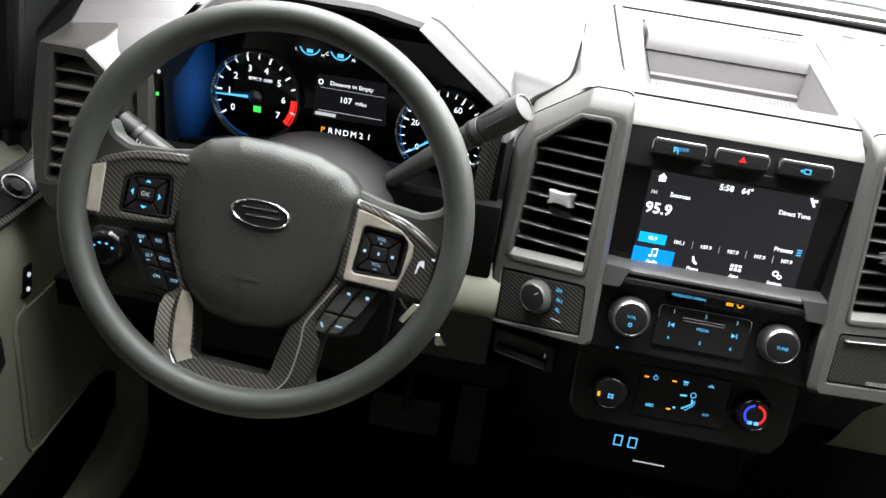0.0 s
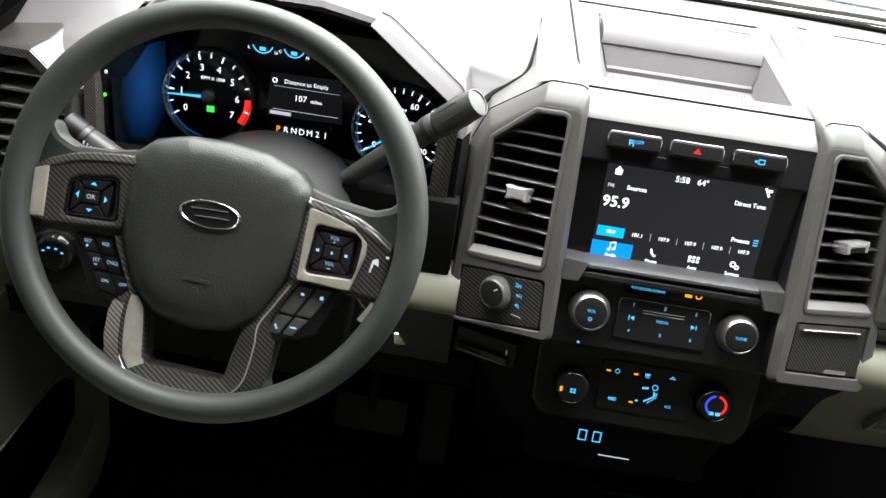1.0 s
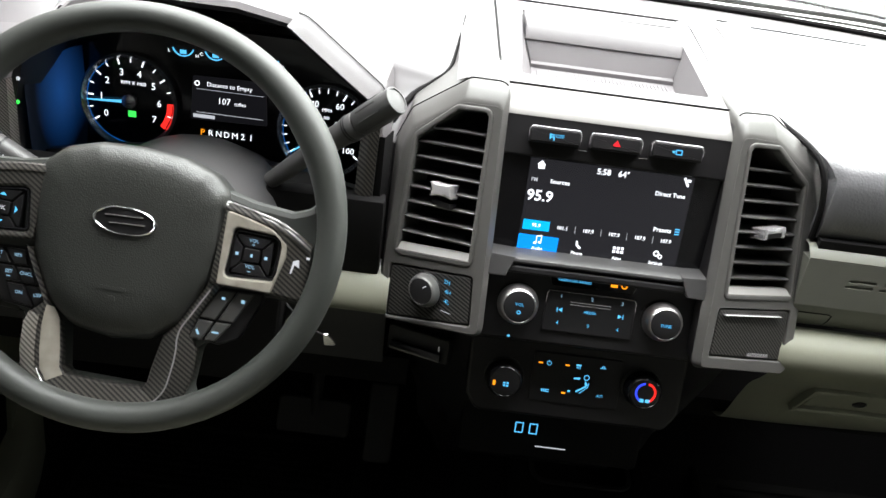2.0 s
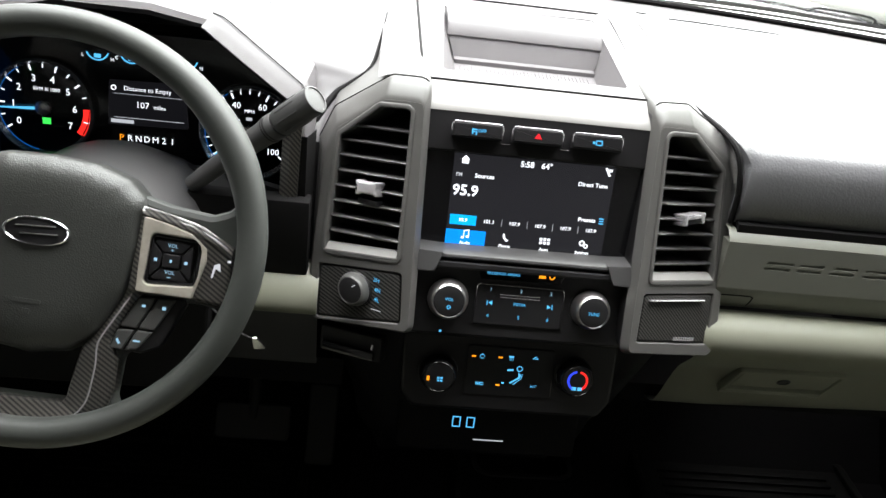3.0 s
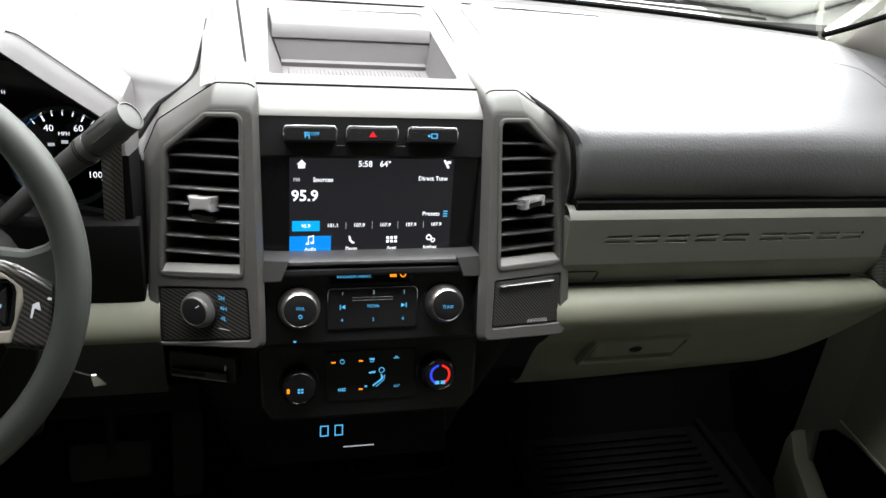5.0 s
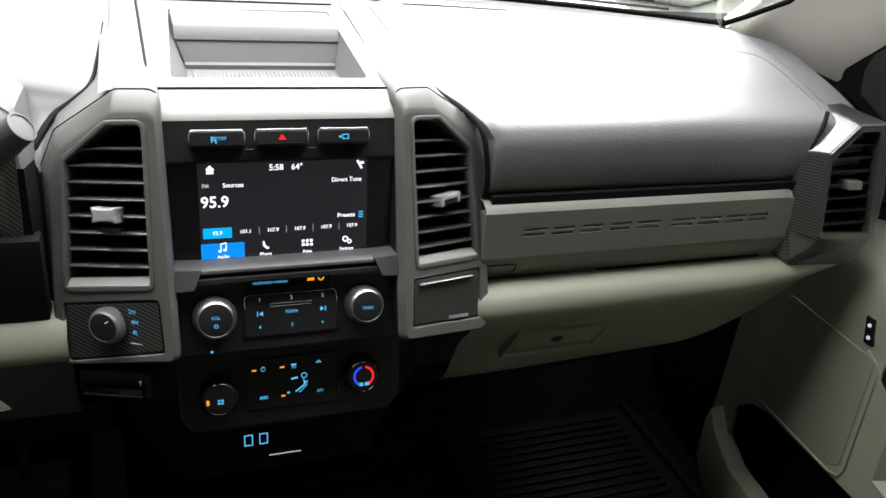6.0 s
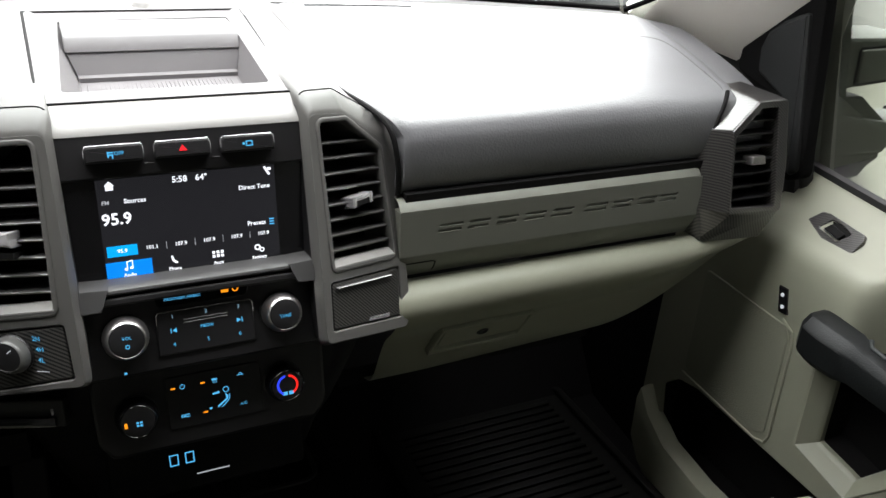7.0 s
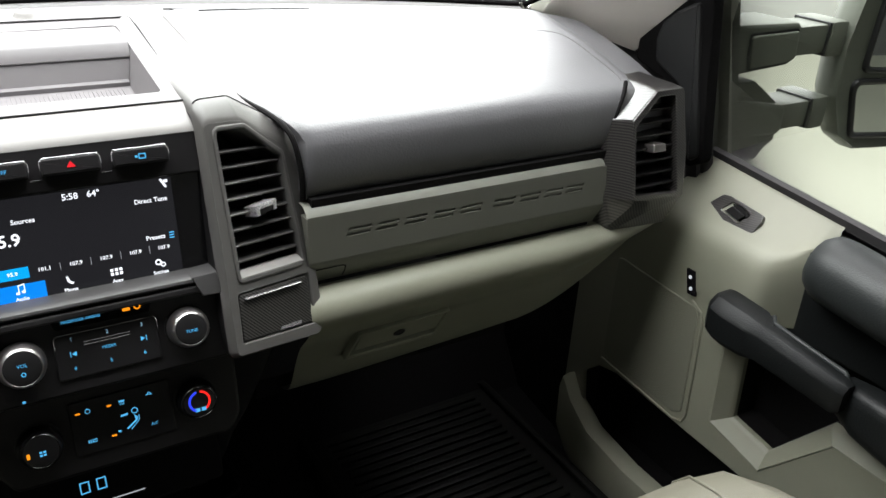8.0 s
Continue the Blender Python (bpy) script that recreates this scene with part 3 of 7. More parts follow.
def knob(P, u, v, r, h, parent, face=BLACK, ringmat=KNURL, name="knob"):
    bm = bmesh.new()
    lathe(bm, P, u, v, [(r * 1.14, -0.004), (r * 1.14, 0.001), (r * 1.06, 0.002), (r, h * 0.3), (r * 0.95, h * 0.45)], 36)
    body = part(name, bm, BLACK, parent)
    bm = bmesh.new()
    lathe(bm, P, u, v, [(r * 1.03, h * 0.14), (r * 1.10, h * 0.22), (r * 1.09, h * 0.36), (r * 1.00, h * 0.74), (r * 0.93, h * 0.90), (r * 0.85, h * 0.96), (r * 0.82, h * 0.93)], 72, knurl=0.022)
    part("knob_ring", bm, ringmat, body, "knurled silver ring")
    bm = bmesh.new()
    lathe(bm, P, u, v, [(r * 0.83, h * 0.90), (r * 0.80, h * 0.955), (r * 0.74, h * 0.975), (r * 0.4, h * 0.985), (0, h * 0.985)], 36)
    part("knob_face", bm, face, body)
    return body


# four-wheel-drive knob on the carbon panel
k4 = knob(COLL, -0.056, -0.042, 0.0165, 0.016, stack, name="drive_mode_knob", ringmat=KEYGREY)
sign("pointer", COLL, [[(-0.054, -0.037), (-0.050, -0.034), (-0.0495, -0.0347), (-0.0535, -0.0377)]], 0.0163, L_DIM, k4)
for i, w in enumerate(("2H", "4H", "4L")):
    lettering("mode_mark", w, 0.0062, COLL, -0.0285 + 0.0022 * (1 if i else 0) - 0.004, -0.026 - 0.0105 * i, 0.0004, L_CYAN, stack)
sign("mode_mark", COLL, [[(-0.036, -0.0585), (-0.024, -0.0585), (-0.024, -0.0578), (-0.036, -0.0578)]], 0.0004, L_DIM, stack)

# screen panel: a black frame with the leaning screen behind it
bm = bmesh.new()
plate(bm, PANEL, rounded([(-0.124, -0.004), (0.124, -0.004), (0.124, 0.166), (-0.124, 0.166)], 0.004), 0.05, 0.002, holes=[rounded([(-0.1185, 0.004), (0.1185, 0.004), (0.1185, 0.121), (-0.1185, 0.121)], 0.003)], hole_depth=0.034, floor=False)
part("screen_surround", bm, BLACK, stack)

SCR = Plane((0, 0.8659, 0.7475), (1, 0, 0), (0, 0.179, 0.984))
bm = bmesh.new()
plate(bm, SCR, rounded(rect(0, 0, 0.24, 0.1135), 0.003), 0.012, 0.001, flat=True)
screen = part("touchscreen", bm, SCREEN, stack, "lit touchscreen on its radio page")
sign("display", SCR, [rect(0, -0.0002, 0.1765, 0.1035)], 0.0008, LCD, screen)
D = 0.0012
sign("tile", SCR, [rect(-0.0662, -0.0425, 0.0440, 0.0190)], D, L_BLUE, screen)
sign("tile", SCR, [rect(-0.0710, -0.0218, 0.0290, 0.0112)], D, L_SKY, screen)
D = 0.0016
T = lambda w, s, u, v, m=L_WHITE, al="CENTER": lettering("screen_text", w, s, SCR, u, v, D, m, screen, al, bold=0.022)
T("95.9", 0.0165, -0.0865, 0.0110, L_WHITE, "LEFT")
T("FM", 0.0056, -0.0845, 0.0285, L_DIM, "LEFT")
T("Sources", 0.0066, -0.0640, 0.0285, L_WHITE, "LEFT")
T("5:58", 0.0088, -0.0090, 0.0455)
T("64\u00b0", 0.0088, 0.0125, 0.0455)
T("Direct Tune", 0.0066, 0.0820, 0.0300, L_WHITE, "RIGHT")
T("Presets", 0.0066, 0.0750, -0.0095, L_WHITE, "RIGHT")
T("95.9", 0.0056, -0.0710, -0.0218, L_WHITE)
for i, w in enumerate(("101.1", "107.9", "107.9", "107.9", "107.9")):
    T(w, 0.0056, -0.0425 + 0.0285 * i, -0.0215)
    if i:
        sign("divider", SCR, [rect(-0.0568 + 0.0285 * i, -0.0215, 0.0004, 0.008)], D, L_DIM, screen)
for w, u in (("Audio", -0.0662), ("Phone", -0.0222), ("Apps", 0.0222), ("Settings", 0.0655)):
    T(w, 0.0050, u, -0.0475)
sign("list_icon", SCR, [rect(0.0815, -0.0095 + k * 0.0028, 0.0050, 0.0013) for k in (-1, 0, 1)], D, L_CYAN, screen)
sign("home_icon", SCR, [[(-0.0806, 0.0452), (-0.0710, 0.0452), (-0.0758, 0.0500)], rect(-0.0758, 0.0432, 0.0072, 0.0048)], D, L_WHITE, screen)
sign("signal_icon", SCR, [[(0.0762, 0.0500), (0.0785, 0.0510), (0.0835, 0.0420), (0.0812, 0.0410)], rect(0.0826, 0.0478, 0.004, 0.003)], D, L_WHITE, screen)
sign("note_icon", SCR, [rect(-0.0682, -0.0375, 0.0010, 0.0075), rect(-0.0630, -0.0365, 0.0010, 0.0075), [(-0.0687, -0.0345), (-0.0625, -0.0333), (-0.0625, -0.0320), (-0.0687, -0.0332)], rounded(rect(-0.0694, -0.0414, 0.0034, 0.0026), 0.001), rounded(rect(-0.0642, -0.0404, 0.0034, 0.0026), 0.001)], D, L_WHITE, screen)
sign("phone_icon", SCR, [[(-0.0252, -0.0338), (-0.0238, -0.0330), (-0.0228, -0.0352), (-0.0222, -0.0378), (-0.0196, -0.0402), (-0.0184, -0.0398), (-0.0192, -0.0420), (-0.0214, -0.0418), (-0.0246, -0.0386)]], D, L_WHITE, screen)
sign("apps_icon", SCR, [rect(0.0222 + a * 0.0044, -0.0380 + b * 0.0042, 0.0030, 0.0030) for a in (-1, 0, 1) for b in (-0.5, 0.5)], D, L_WHITE, screen)
sign("gear_icon", SCR, ring_marks(0.0642, -0.0365, 0.0026, 0.0016) + ring_marks(0.0688, -0.0396, 0.0020, 0.0012), D, L_WHITE, screen)

# ledge and wings under the screen
bm = bmesh.new()
loft(bm, [[(x, 0.858, 0.6990), (x, 0.842, 0.7003), (x, 0.8335, 0.6998), (x, 0.8310, 0.6985), (x, 0.8300, 0.6960), (x, 0.8325, 0.6925), (x, 0.846, 0.690)] for x in (-0.0915, 0, 0.0915)])
part("screen_ledge", bm, SHROUD, stack)
for s in (-1, 1):
    bm = bmesh.new()
    W4 = [(s * 0.0900, 0.0135), (s * 0.1160, 0.0150), (s * 0.1205, -0.0085), (s * 0.0985, -0.0080)]
    plate(bm, PANEL, W4 if s < 0 else W4[::-1], 0.030, 0.0012, n=0.0035, push=(0, 1, -0.1))
    part("ledge_wing", bm, SHROUD, stack)

# three buttons above the screen
BTN = Plane(PANEL(0, -0.0045, 0), (1, 0, 0), SLOPE)
for i, u in enumerate((-0.068, -0.004, 0.0605)):
    bm = bmesh.new()
    half = [(u - 0.0268, 0.141), (u + 0.0268, 0.141), (u + 0.0268, 0.154), (u + 0.0245, 0.1575), (u - 0.0245, 0.1575), (u - 0.0268, 0.154)]
    plate(bm, BTN, rounded(half, 0.0015, 2), 0.022, 0.0022, n=0.012)
    b = part("button", bm, BLACK, stack)
    # bright line along the top edge
    bm = bmesh.new()
    line = [(u - 0.0271, 0.147), (u - 0.0270, 0.1541), (u - 0.0246, 0.1577), (u + 0.0246, 0.1577), (u + 0.0270, 0.1541), (u + 0.0271, 0.147)]
    tube(bm, [BTN(a, c, 0.0101) for a, c in line], 0.0005, 6)
    part("button_edge", bm, SILVER, b)
    if i == 0:
        sign("traction_icon", BTN, [rect(u - 0.0055, 0.1485, 0.0012, 0.0060), rect(u - 0.0030, 0.1503, 0.0045, 0.0012), rect(u - 0.0030, 0.1480, 0.0045, 0.0012), rect(u - 0.0015, 0.1462, 0.0012, 0.0035)], 0.0124, L_CYAN, b)
        lettering("button_text", "OFF", 0.0052, BTN, u + 0.0045, 0.1492, 0.0124, L_CYAN, b)
    elif i == 1:
        sign("hazard_icon", BTN, [[(u - 0.0042, 0.1468), (u + 0.0042, 0.1468), (u, 0.1528)]], 0.0124, L_RED2, b)
    else:
        sign("screen_icon", BTN, [rect(u + 0.001, 0.1510, 0.0070, 0.0010), rect(u + 0.001, 0.1466, 0.0070, 0.0010), rect(u + 0.0040, 0.1488, 0.0010, 0.0050), rect(u - 0.0020, 0.1488, 0.0010, 0.0050), rect(u - 0.0046, 0.1488, 0.0024, 0.0024)], 0.0124, L_CYAN, b)
for u in (-0.036, 0.028):
    sign("trim_dash", PANEL, [rect(u, 0.1335, 0.009, 0.0009)], 0.0006, SILVER, stack)

# bright strip and the open tray above
bm = bmesh.new()
prof = [(0.884, 0.8405), (0.8865, 0.8445), (0.893, 0.8490), (0.908, 0.8555), (0.920, 0.8600), (0.9232, 0.8612)]
loft(bm, [[(x, y, z) for y, z in prof] for x in (-0.1245, -0.06, 0.06, 0.1245)])
part("brow_strip", bm, GREY, stack, "satin grey strip over the switches")
bm = bmesh.new()
DK = Plane((0, 0.924, 0.8612), (1, 0, 0), (0, 0.996, 0.088))
RIMQ = rounded([(-0.1050, 0.032), (0.1055, 0.032), (0.1110, 0.278), (-0.0960, 0.272)], 0.007, 5)
plate(bm, DK, [(-0.124, 0.0), (0.124, 0.0), (0.135, 0.31), (-0.135, 0.31)], 0.03, 0.0012, holes=[RIMQ], hole_depth=0.004, floor=False)
tray = part("storage_tray", bm, DECK, stack, "open grey tray on top of the dash")
bm = bmesh.new()
FOOT = rounded([(-0.0840, 0.046), (0.0960, 0.046), (0.1005, 0.200), (-0.0815, 0.200)], 0.005, 5)
rows = [[DK(u, v, -0.0035) for u, v in RIMQ]]
for k, n in ((0.75, -0.034), (0.92, -0.0385), (1.0, -0.040)):
    rows.append([DK(p[0] + (q[0] - p[0]) * k, p[1] + (q[1] - p[1]) * k, n) for p, q in zip(RIMQ, FOOT)])
loft(bm, rows, close=True)
bm.faces.new(list(bm.verts)[-len(FOOT):])
part("tray_pit", bm, DECK, tray)
bm = bmesh.new()
plate(bm, DK, rounded([(-0.078, 0.050), (0.092, 0.050), (0.096, 0.155), (-0.076, 0.155)], 0.004), 0.002, 0.0008, n=-0.0385)
mat_ob = part("tray_mat", bm, DECK, tray)
for i in range(34):
    u = -0.070 + 0.158 * i / 33
    bm = bmesh.new()
    box(bm, DK, u - 0.0009, u + 0.0009, 0.056, 0.150, -0.0386, -0.0377)
    part("rib", bm, DECK, mat_ob)
bm = bmesh.new()
loft(bm, [[DK(x + s * b, v, n) for v, n, b in ((0.162, -0.0398, 0.0), (0.1630, -0.0350, 0.0), (0.1715, -0.0342, 0.0), (0.1725, -0.0325, 0.001), (0.1885, -0.0095, 0.010))] for x, s in ((-0.0835, -1), (0.1000, 1))])
part("tray_back", bm, DECK, tray)
bm = bmesh.new()
loft(bm, [[DK(x * k, v, n) for v, n in ((0.200, -0.013), (0.1875, -0.0130), (0.1850, -0.0110), (0.1935, 0.0025), (0.199, 0.0050), (0.225, 0.0048), (0.268, 0.001))] for x, k in ((-0.0945, 0.99), (-0.0945, 1.0), (0.1065, 1.0), (0.1065, 1.01))], caps=False)
part("tray_block", bm, DECK, tray)

# dark joints round the tray deck and the columns
for name_path in ([(-0.1235, 0.9236, 0.8618), (0.1235, 0.9236, 0.8618)], [(-0.1245, 0.887, 0.8452), (-0.1245, 0.9236, 0.8620), (-0.1300, 1.07, 0.8752), (-0.1350, 1.20, 0.8866)], [(0.1245, 0.887, 0.8452), (0.1245, 0.9236, 0.8620), (0.1300, 1.07, 0.8752), (0.1350, 1.20, 0.8866)]):
    bm = bmesh.new()
    tube(bm, name_path, 0.0013, 6)
    part("joint", bm, MATTE, stack)
for P, s in ((COLR, 1), (COLL, -1)):
    line = rounded([(s * u, v) for u, v in COLUMN_OUT[s]], 0.014, 6)
    bm = bmesh.new()
    tube(bm, [P(u, v, -0.0135) for u, v in line[3:25]], 0.0009, 6)
    part("joint", bm, MATTE, stack)

# radio panel
RAD = Plane((0, 0.846, 0.6875), (1, 0, 0), SLOPE)
bm = bmesh.new()
plate(bm, RAD, rounded([(-0.122, -0.088), (0.122, -0.088), (0.122, 0.004), (-0.122, 0.004)], 0.006), 0.06, 0.003)
part("radio_panel", bm, BLACK, stack)
bm = bmesh.new()
plate(bm, RAD, rounded([(-0.049, -0.0075), (-0.045, -0.0215), (0.045, -0.0215), (0.051, -0.0075)], 0.003), 0.006, 0.0008, n=0.0012)
strip = part("status_strip", bm, GLOSS, stack)
lettering("status_text", "PASSENGER AIRBAG", 0.0041, RAD, -0.020, -0.0142, 0.0016, L_CYAN, strip)
sign("airbag_icon", RAD, [rect(0.0235, -0.0128, 0.0075, 0.0055)] + ring_marks(0.0345, -0.0128, 0.0028, 0.0013), 0.0016, L_AMBER, strip)
bm = bmesh.new()
plate(bm, RAD, rounded([(-0.050, -0.072), (0.050, -0.072), (0.0505, -0.030), (0.048, -0.0265), (-0.046, -0.0265), (-0.0485, -0.030)], 0.003), 0.006, 0.0012, n=0.003)
keys = part("preset_pad", bm, BLACK, stack)
bm = bmesh.new()
tube(bm, [RAD(u, v, 0.003) for u, v in ((-0.0485, -0.040), (-0.0482, -0.0300), (-0.0458, -0.0267), (0.0478, -0.0267), (0.0502, -0.0300), (0.0504, -0.040))], 0.0004, 6)
part("pad_edge", bm, SILVER, keys)
for vs in (-0.0375, -0.0405):
    bm = bmesh.new()
    box(bm, RAD, -0.022, 0.023, vs, vs + 0.0009, 0.0025, 0.0036)
    part("disc_slot", bm, SILVER, keys)
for w, u, v in (("1", -0.0325, -0.0322), ("2", 0.0015, -0.0318), ("3", 0.0352, -0.0325), ("4", -0.0335, -0.0618), ("5", 0.001, -0.0618), ("6", 0.0340, -0.0618)):
    lettering("key_text", w, 0.0056, RAD, u, v, 0.0033, L_SOFT if v > -0.05 else L_CYAN, keys)
lettering("key_text", "MEDIA", 0.0046, RAD, 0.001, -0.0470, 0.0033, L_CYAN, keys)
for s in (-1, 1):
    u = 0.0012 + s * 0.0335
    sign("seek_icon", RAD, [rect(u + s * 0.003, -0.0470, 0.0009, 0.0052), [(u - 0.0026 * s, -0.0446), (u - 0.0026 * s, -0.0494), (u + 0.0018 * s, -0.0470)]], 0.0033, L_CYAN, keys)
sign("small_lamp", RAD, [rect(-0.084, -0.0836, 0.0028, 0.0022)], 0.0006, L_CYAN, stack)
vol = knob(RAD, -0.0797, -0.0455, 0.0208, 0.024, stack, name="volume_knob")
lettering("knob_text", "VOL", 0.0048, RAD, -0.0797, -0.0430, 0.0241, L_CYAN, vol)
sign("power_icon", RAD, ring_marks(-0.0797, -0.0515, 0.0018, 0.0008, 12), 0.0241, L_CYAN, vol)
tune = knob(RAD, 0.0800, -0.0455, 0.0200, 0.024, stack, name="tuning_knob")
lettering("knob_text", "TUNE", 0.0048, RAD, 0.0800, -0.0470, 0.0241, L_CYAN, tune)

# lower body of the stack, climate panel, charging shelf
bm = bmesh.new()
rows = []
for z, w, y in ((0.640, 0.236, 0.868), (0.600, 0.232, 0.872), (0.52, 0.210, 0.890), (0.455, 0.190, 0.905), (0.40, 0.175, 0.93), (0.25, 0.165, 1.05)):
    rows.append([(-w - 0.004, 1.36, z), (-w, y + 0.05, z), (-w + 0.025, y + 0.005, z), (-0.13, y - 0.028, z), (0.13, y - 0.028, z), (w - 0.025, y + 0.005, z), (w, y + 0.05, z), (w + 0.004, 1.36, z)])
loft(bm, rows)
part("lower_body", bm, BLACK, stack, "black tapering lower body")
CLI = Plane((0.006, 0.836, 0.545), (1, 0, 0), (0, 0.30, 0.954))
bm = bmesh.new()
plate(bm, CLI, rounded([(-0.128, 0.046), (0.128, 0.046), (0.126, -0.030), (0.112, -0.050), (-0.112, -0.050), (-0.126, -0.030)], 0.014, 5), 0.05, 0.004)
clim = part("climate_panel", bm, BLACK, stack)
bm = bmesh.new()
plate(bm, CLI, rounded(rect(0.0, 0.001, 0.104, 0.060), 0.004), 0.004, 0.001, n=0.0022)
part("climate_keys", bm, BLACK, clim)
fan = knob(CLI, -0.084, -0.004, 0.0205, 0.022, stack, ringmat=GLOSS, name="fan_knob")
sign("fan_mark", CLI, [rect(-0.0965, -0.006, 0.0030, 0.0055)], 0.0222, L_AMBER, fan)
sign("fan_icon", CLI, [rect(-0.083 + a, -0.0065 + b, 0.0026, 0.0020) for a in (-0.0018, 0.0018) for b in (-0.0016, 0.0016)], 0.0222, L_CYAN, fan)
tmp = knob(CLI, 0.077, 0.002, 0.0205, 0.022, stack, ringmat=GLOSS, name="temperature_knob")
sign("cold_arc", CLI, [arc_band(0.077, 0.003, 0.0098, 0.0122, 100, 245)], 0.0222, L_DEEP, tmp)
sign("warm_arc", CLI, [arc_band(0.077, 0.003, 0.0098, 0.0122, 80, -62)], 0.0222, L_RED, tmp)
sign("knob_mark", CLI, [rect(0.0735, -0.0065, 0.0052, 0.0040), rect(0.0805, -0.0065, 0.0052, 0.0040)], 0.0222, L_CYAN, tmp)
sign("knob_dot", CLI, [rect(0.0975, -0.001, 0.0016, 0.0024)], 0.012, L_WHITE, tmp)
K = 0.0026
for u, v in ((-0.044, 0.018), (-0.0125, 0.0185), (-0.0125, -0.0155)):
    sign("key_lamp", CLI, [rect(u, v, 0.0048, 0.0018)], K, L_AMBER, clim)
sign("power_icon", CLI, ring_marks(-0.034, 0.0185, 0.0024, 0.0006) + [rect(-0.034, 0.0208, 0.0007, 0.0022)], K, L_CYAN, clim)
sign("screen_icon", CLI, [[(-0.0027, 0.0210), (0.0037, 0.0210), (0.0030, 0.0188), (-0.0020, 0.0188)], rect(-0.0012, 0.0170, 0.0007, 0.0022), rect(0.0006, 0.0170, 0.0007, 0.0022), rect(0.0024, 0.0170, 0.0007, 0.0022)], K, L_CYAN, clim)
sign("recirculate_icon", CLI, [[(0.0255, 0.0192), (0.0325, 0.0192), (0.0325, 0.0199), (0.0255, 0.0199)], [(0.0270, 0.0199), (0.0278, 0.0199), (0.0288, 0.0219), (0.0280, 0.0219)], [(0.0280, 0.0214), (0.0304, 0.0214), (0.0304, 0.0221), (0.0280, 0.0221)], [(0.0304, 0.0221), (0.0312, 0.0199), (0.0304, 0.0199), (0.0297, 0.0219)]], K, L_CYAN, clim)
lettering("key_text", "A/C", 0.0047, CLI, 0.030, -0.0145, K, L_CYAN, clim)
sign("defrost_icon", CLI, [rect(-0.0345 + a, -0.0150, 0.0012, 0.0034) for a in (-0.0035, -0.0015, 0.0005)] + [rect(-0.0315, -0.0138, 0.0036, 0.0009), rect(-0.0315, -0.0162, 0.0036, 0.0009)], K, L_CYAN, clim)
sign("airflow_icon", CLI, ring_marks(0.0118, 0.0060, 0.0030, 0.0009) + [[(-0.003, 0.0045), (0.0045, 0.0055), (0.0045, 0.0030), (-0.003, 0.0025)], [(0.0105, 0.0020), (0.0140, -0.0015), (0.0130, -0.0055), (0.0020, -0.0130), (0.0010, -0.0115), (0.0112, -0.0045)], [(0.0150, 0.0), (0.0158, 0.0), (0.0150, -0.0060), (0.0060, -0.0140), (0.0052, -0.0135), (0.0142, -0.0058)], rect(-0.0065, -0.0125, 0.0030, 0.0022)], K, L_CYAN, clim)
sign("eject_icon", CLI, [[(-0.0905, 0.0450), (-0.0865, 0.0450), (-0.0885, 0.0485)]], 0.004, L_CYAN, clim)
USB = Plane((0, 0.868, 0.440), (1, 0, 0), (0, 0.2, 0.98))
bm = bmesh.new()
plate(bm, USB, rounded(rect(0.0, -0.005, 0.23, 0.075), 0.008), 0.06, 0.003)
usb = part("charging_panel", bm, MATTE, stack)
for u in (-0.0415, -0.0235):
    a, h = 0.0046, 0.0074
    sign("socket_light", USB, [rect(u - a, 0, 0.0014, 2 * h), rect(u + a, 0, 0.0014, 2 * h), rect(u, h - 0.0007, 2 * a, 0.0014), rect(u, -h + 0.0007, 2 * a, 0.0014)], 0.0006, L_CYAN, usb)
# the shelf's bright edge line is made to glow
bm = bmesh.new()
box(bm, USB, -0.0175, 0.0215, -0.0245, -0.0233, -0.001, 0.0008)
part("shelf_edge", bm, L_DIM, usb)
bm = bmesh.new()
plate(bm, Plane((-0.182, 0.842, 0.565), (0.95, -0.3, 0), SLOPE), rounded(rect(0.0, 0.0, 0.075, 0.030), 0.004), 0.02, 0.002)
gain = part("brake_control", bm, BLACK, stack)
bm = bmesh.new()
box(bm, Plane((-0.182, 0.842, 0.565), (0.95, -0.3, 0), SLOPE), -0.032, 0.030, -0.012, -0.002, -0.001, 0.008, 0.002)
part("slider", bm, GLOSS, gain)
bm = bmesh.new()
box(bm, Plane((-0.182, 0.842, 0.565), (0.95, -0.3, 0), SLOPE), 0.026, 0.028, 0.0, 0.006, 0.0, 0.004)
part("mark", bm, SILVER, gain)

# ---- dashboard ----
dash = empty("dashboard", (MID, 1.1, 0.10), "grey and black truck dashboard with padded top and beige lower half", "dashboard")

PADLINE = [(0.889, 0.742), (0.880, 0.750), (0.8755, 0.772), (0.877, 0.800), (0.882, 0.816), (0.893, 0.8285), (0.915, 0.837), (0.960, 0.846), (1.05, 0.862), (1.18, 0.880), (1.272, 0.890)]


def top_back(x):
    """How far back the dash top reaches at x: it follows the windscreen."""
    return 1.285 - 0.17 * (abs(x - MID) / 0.74) ** 2.6


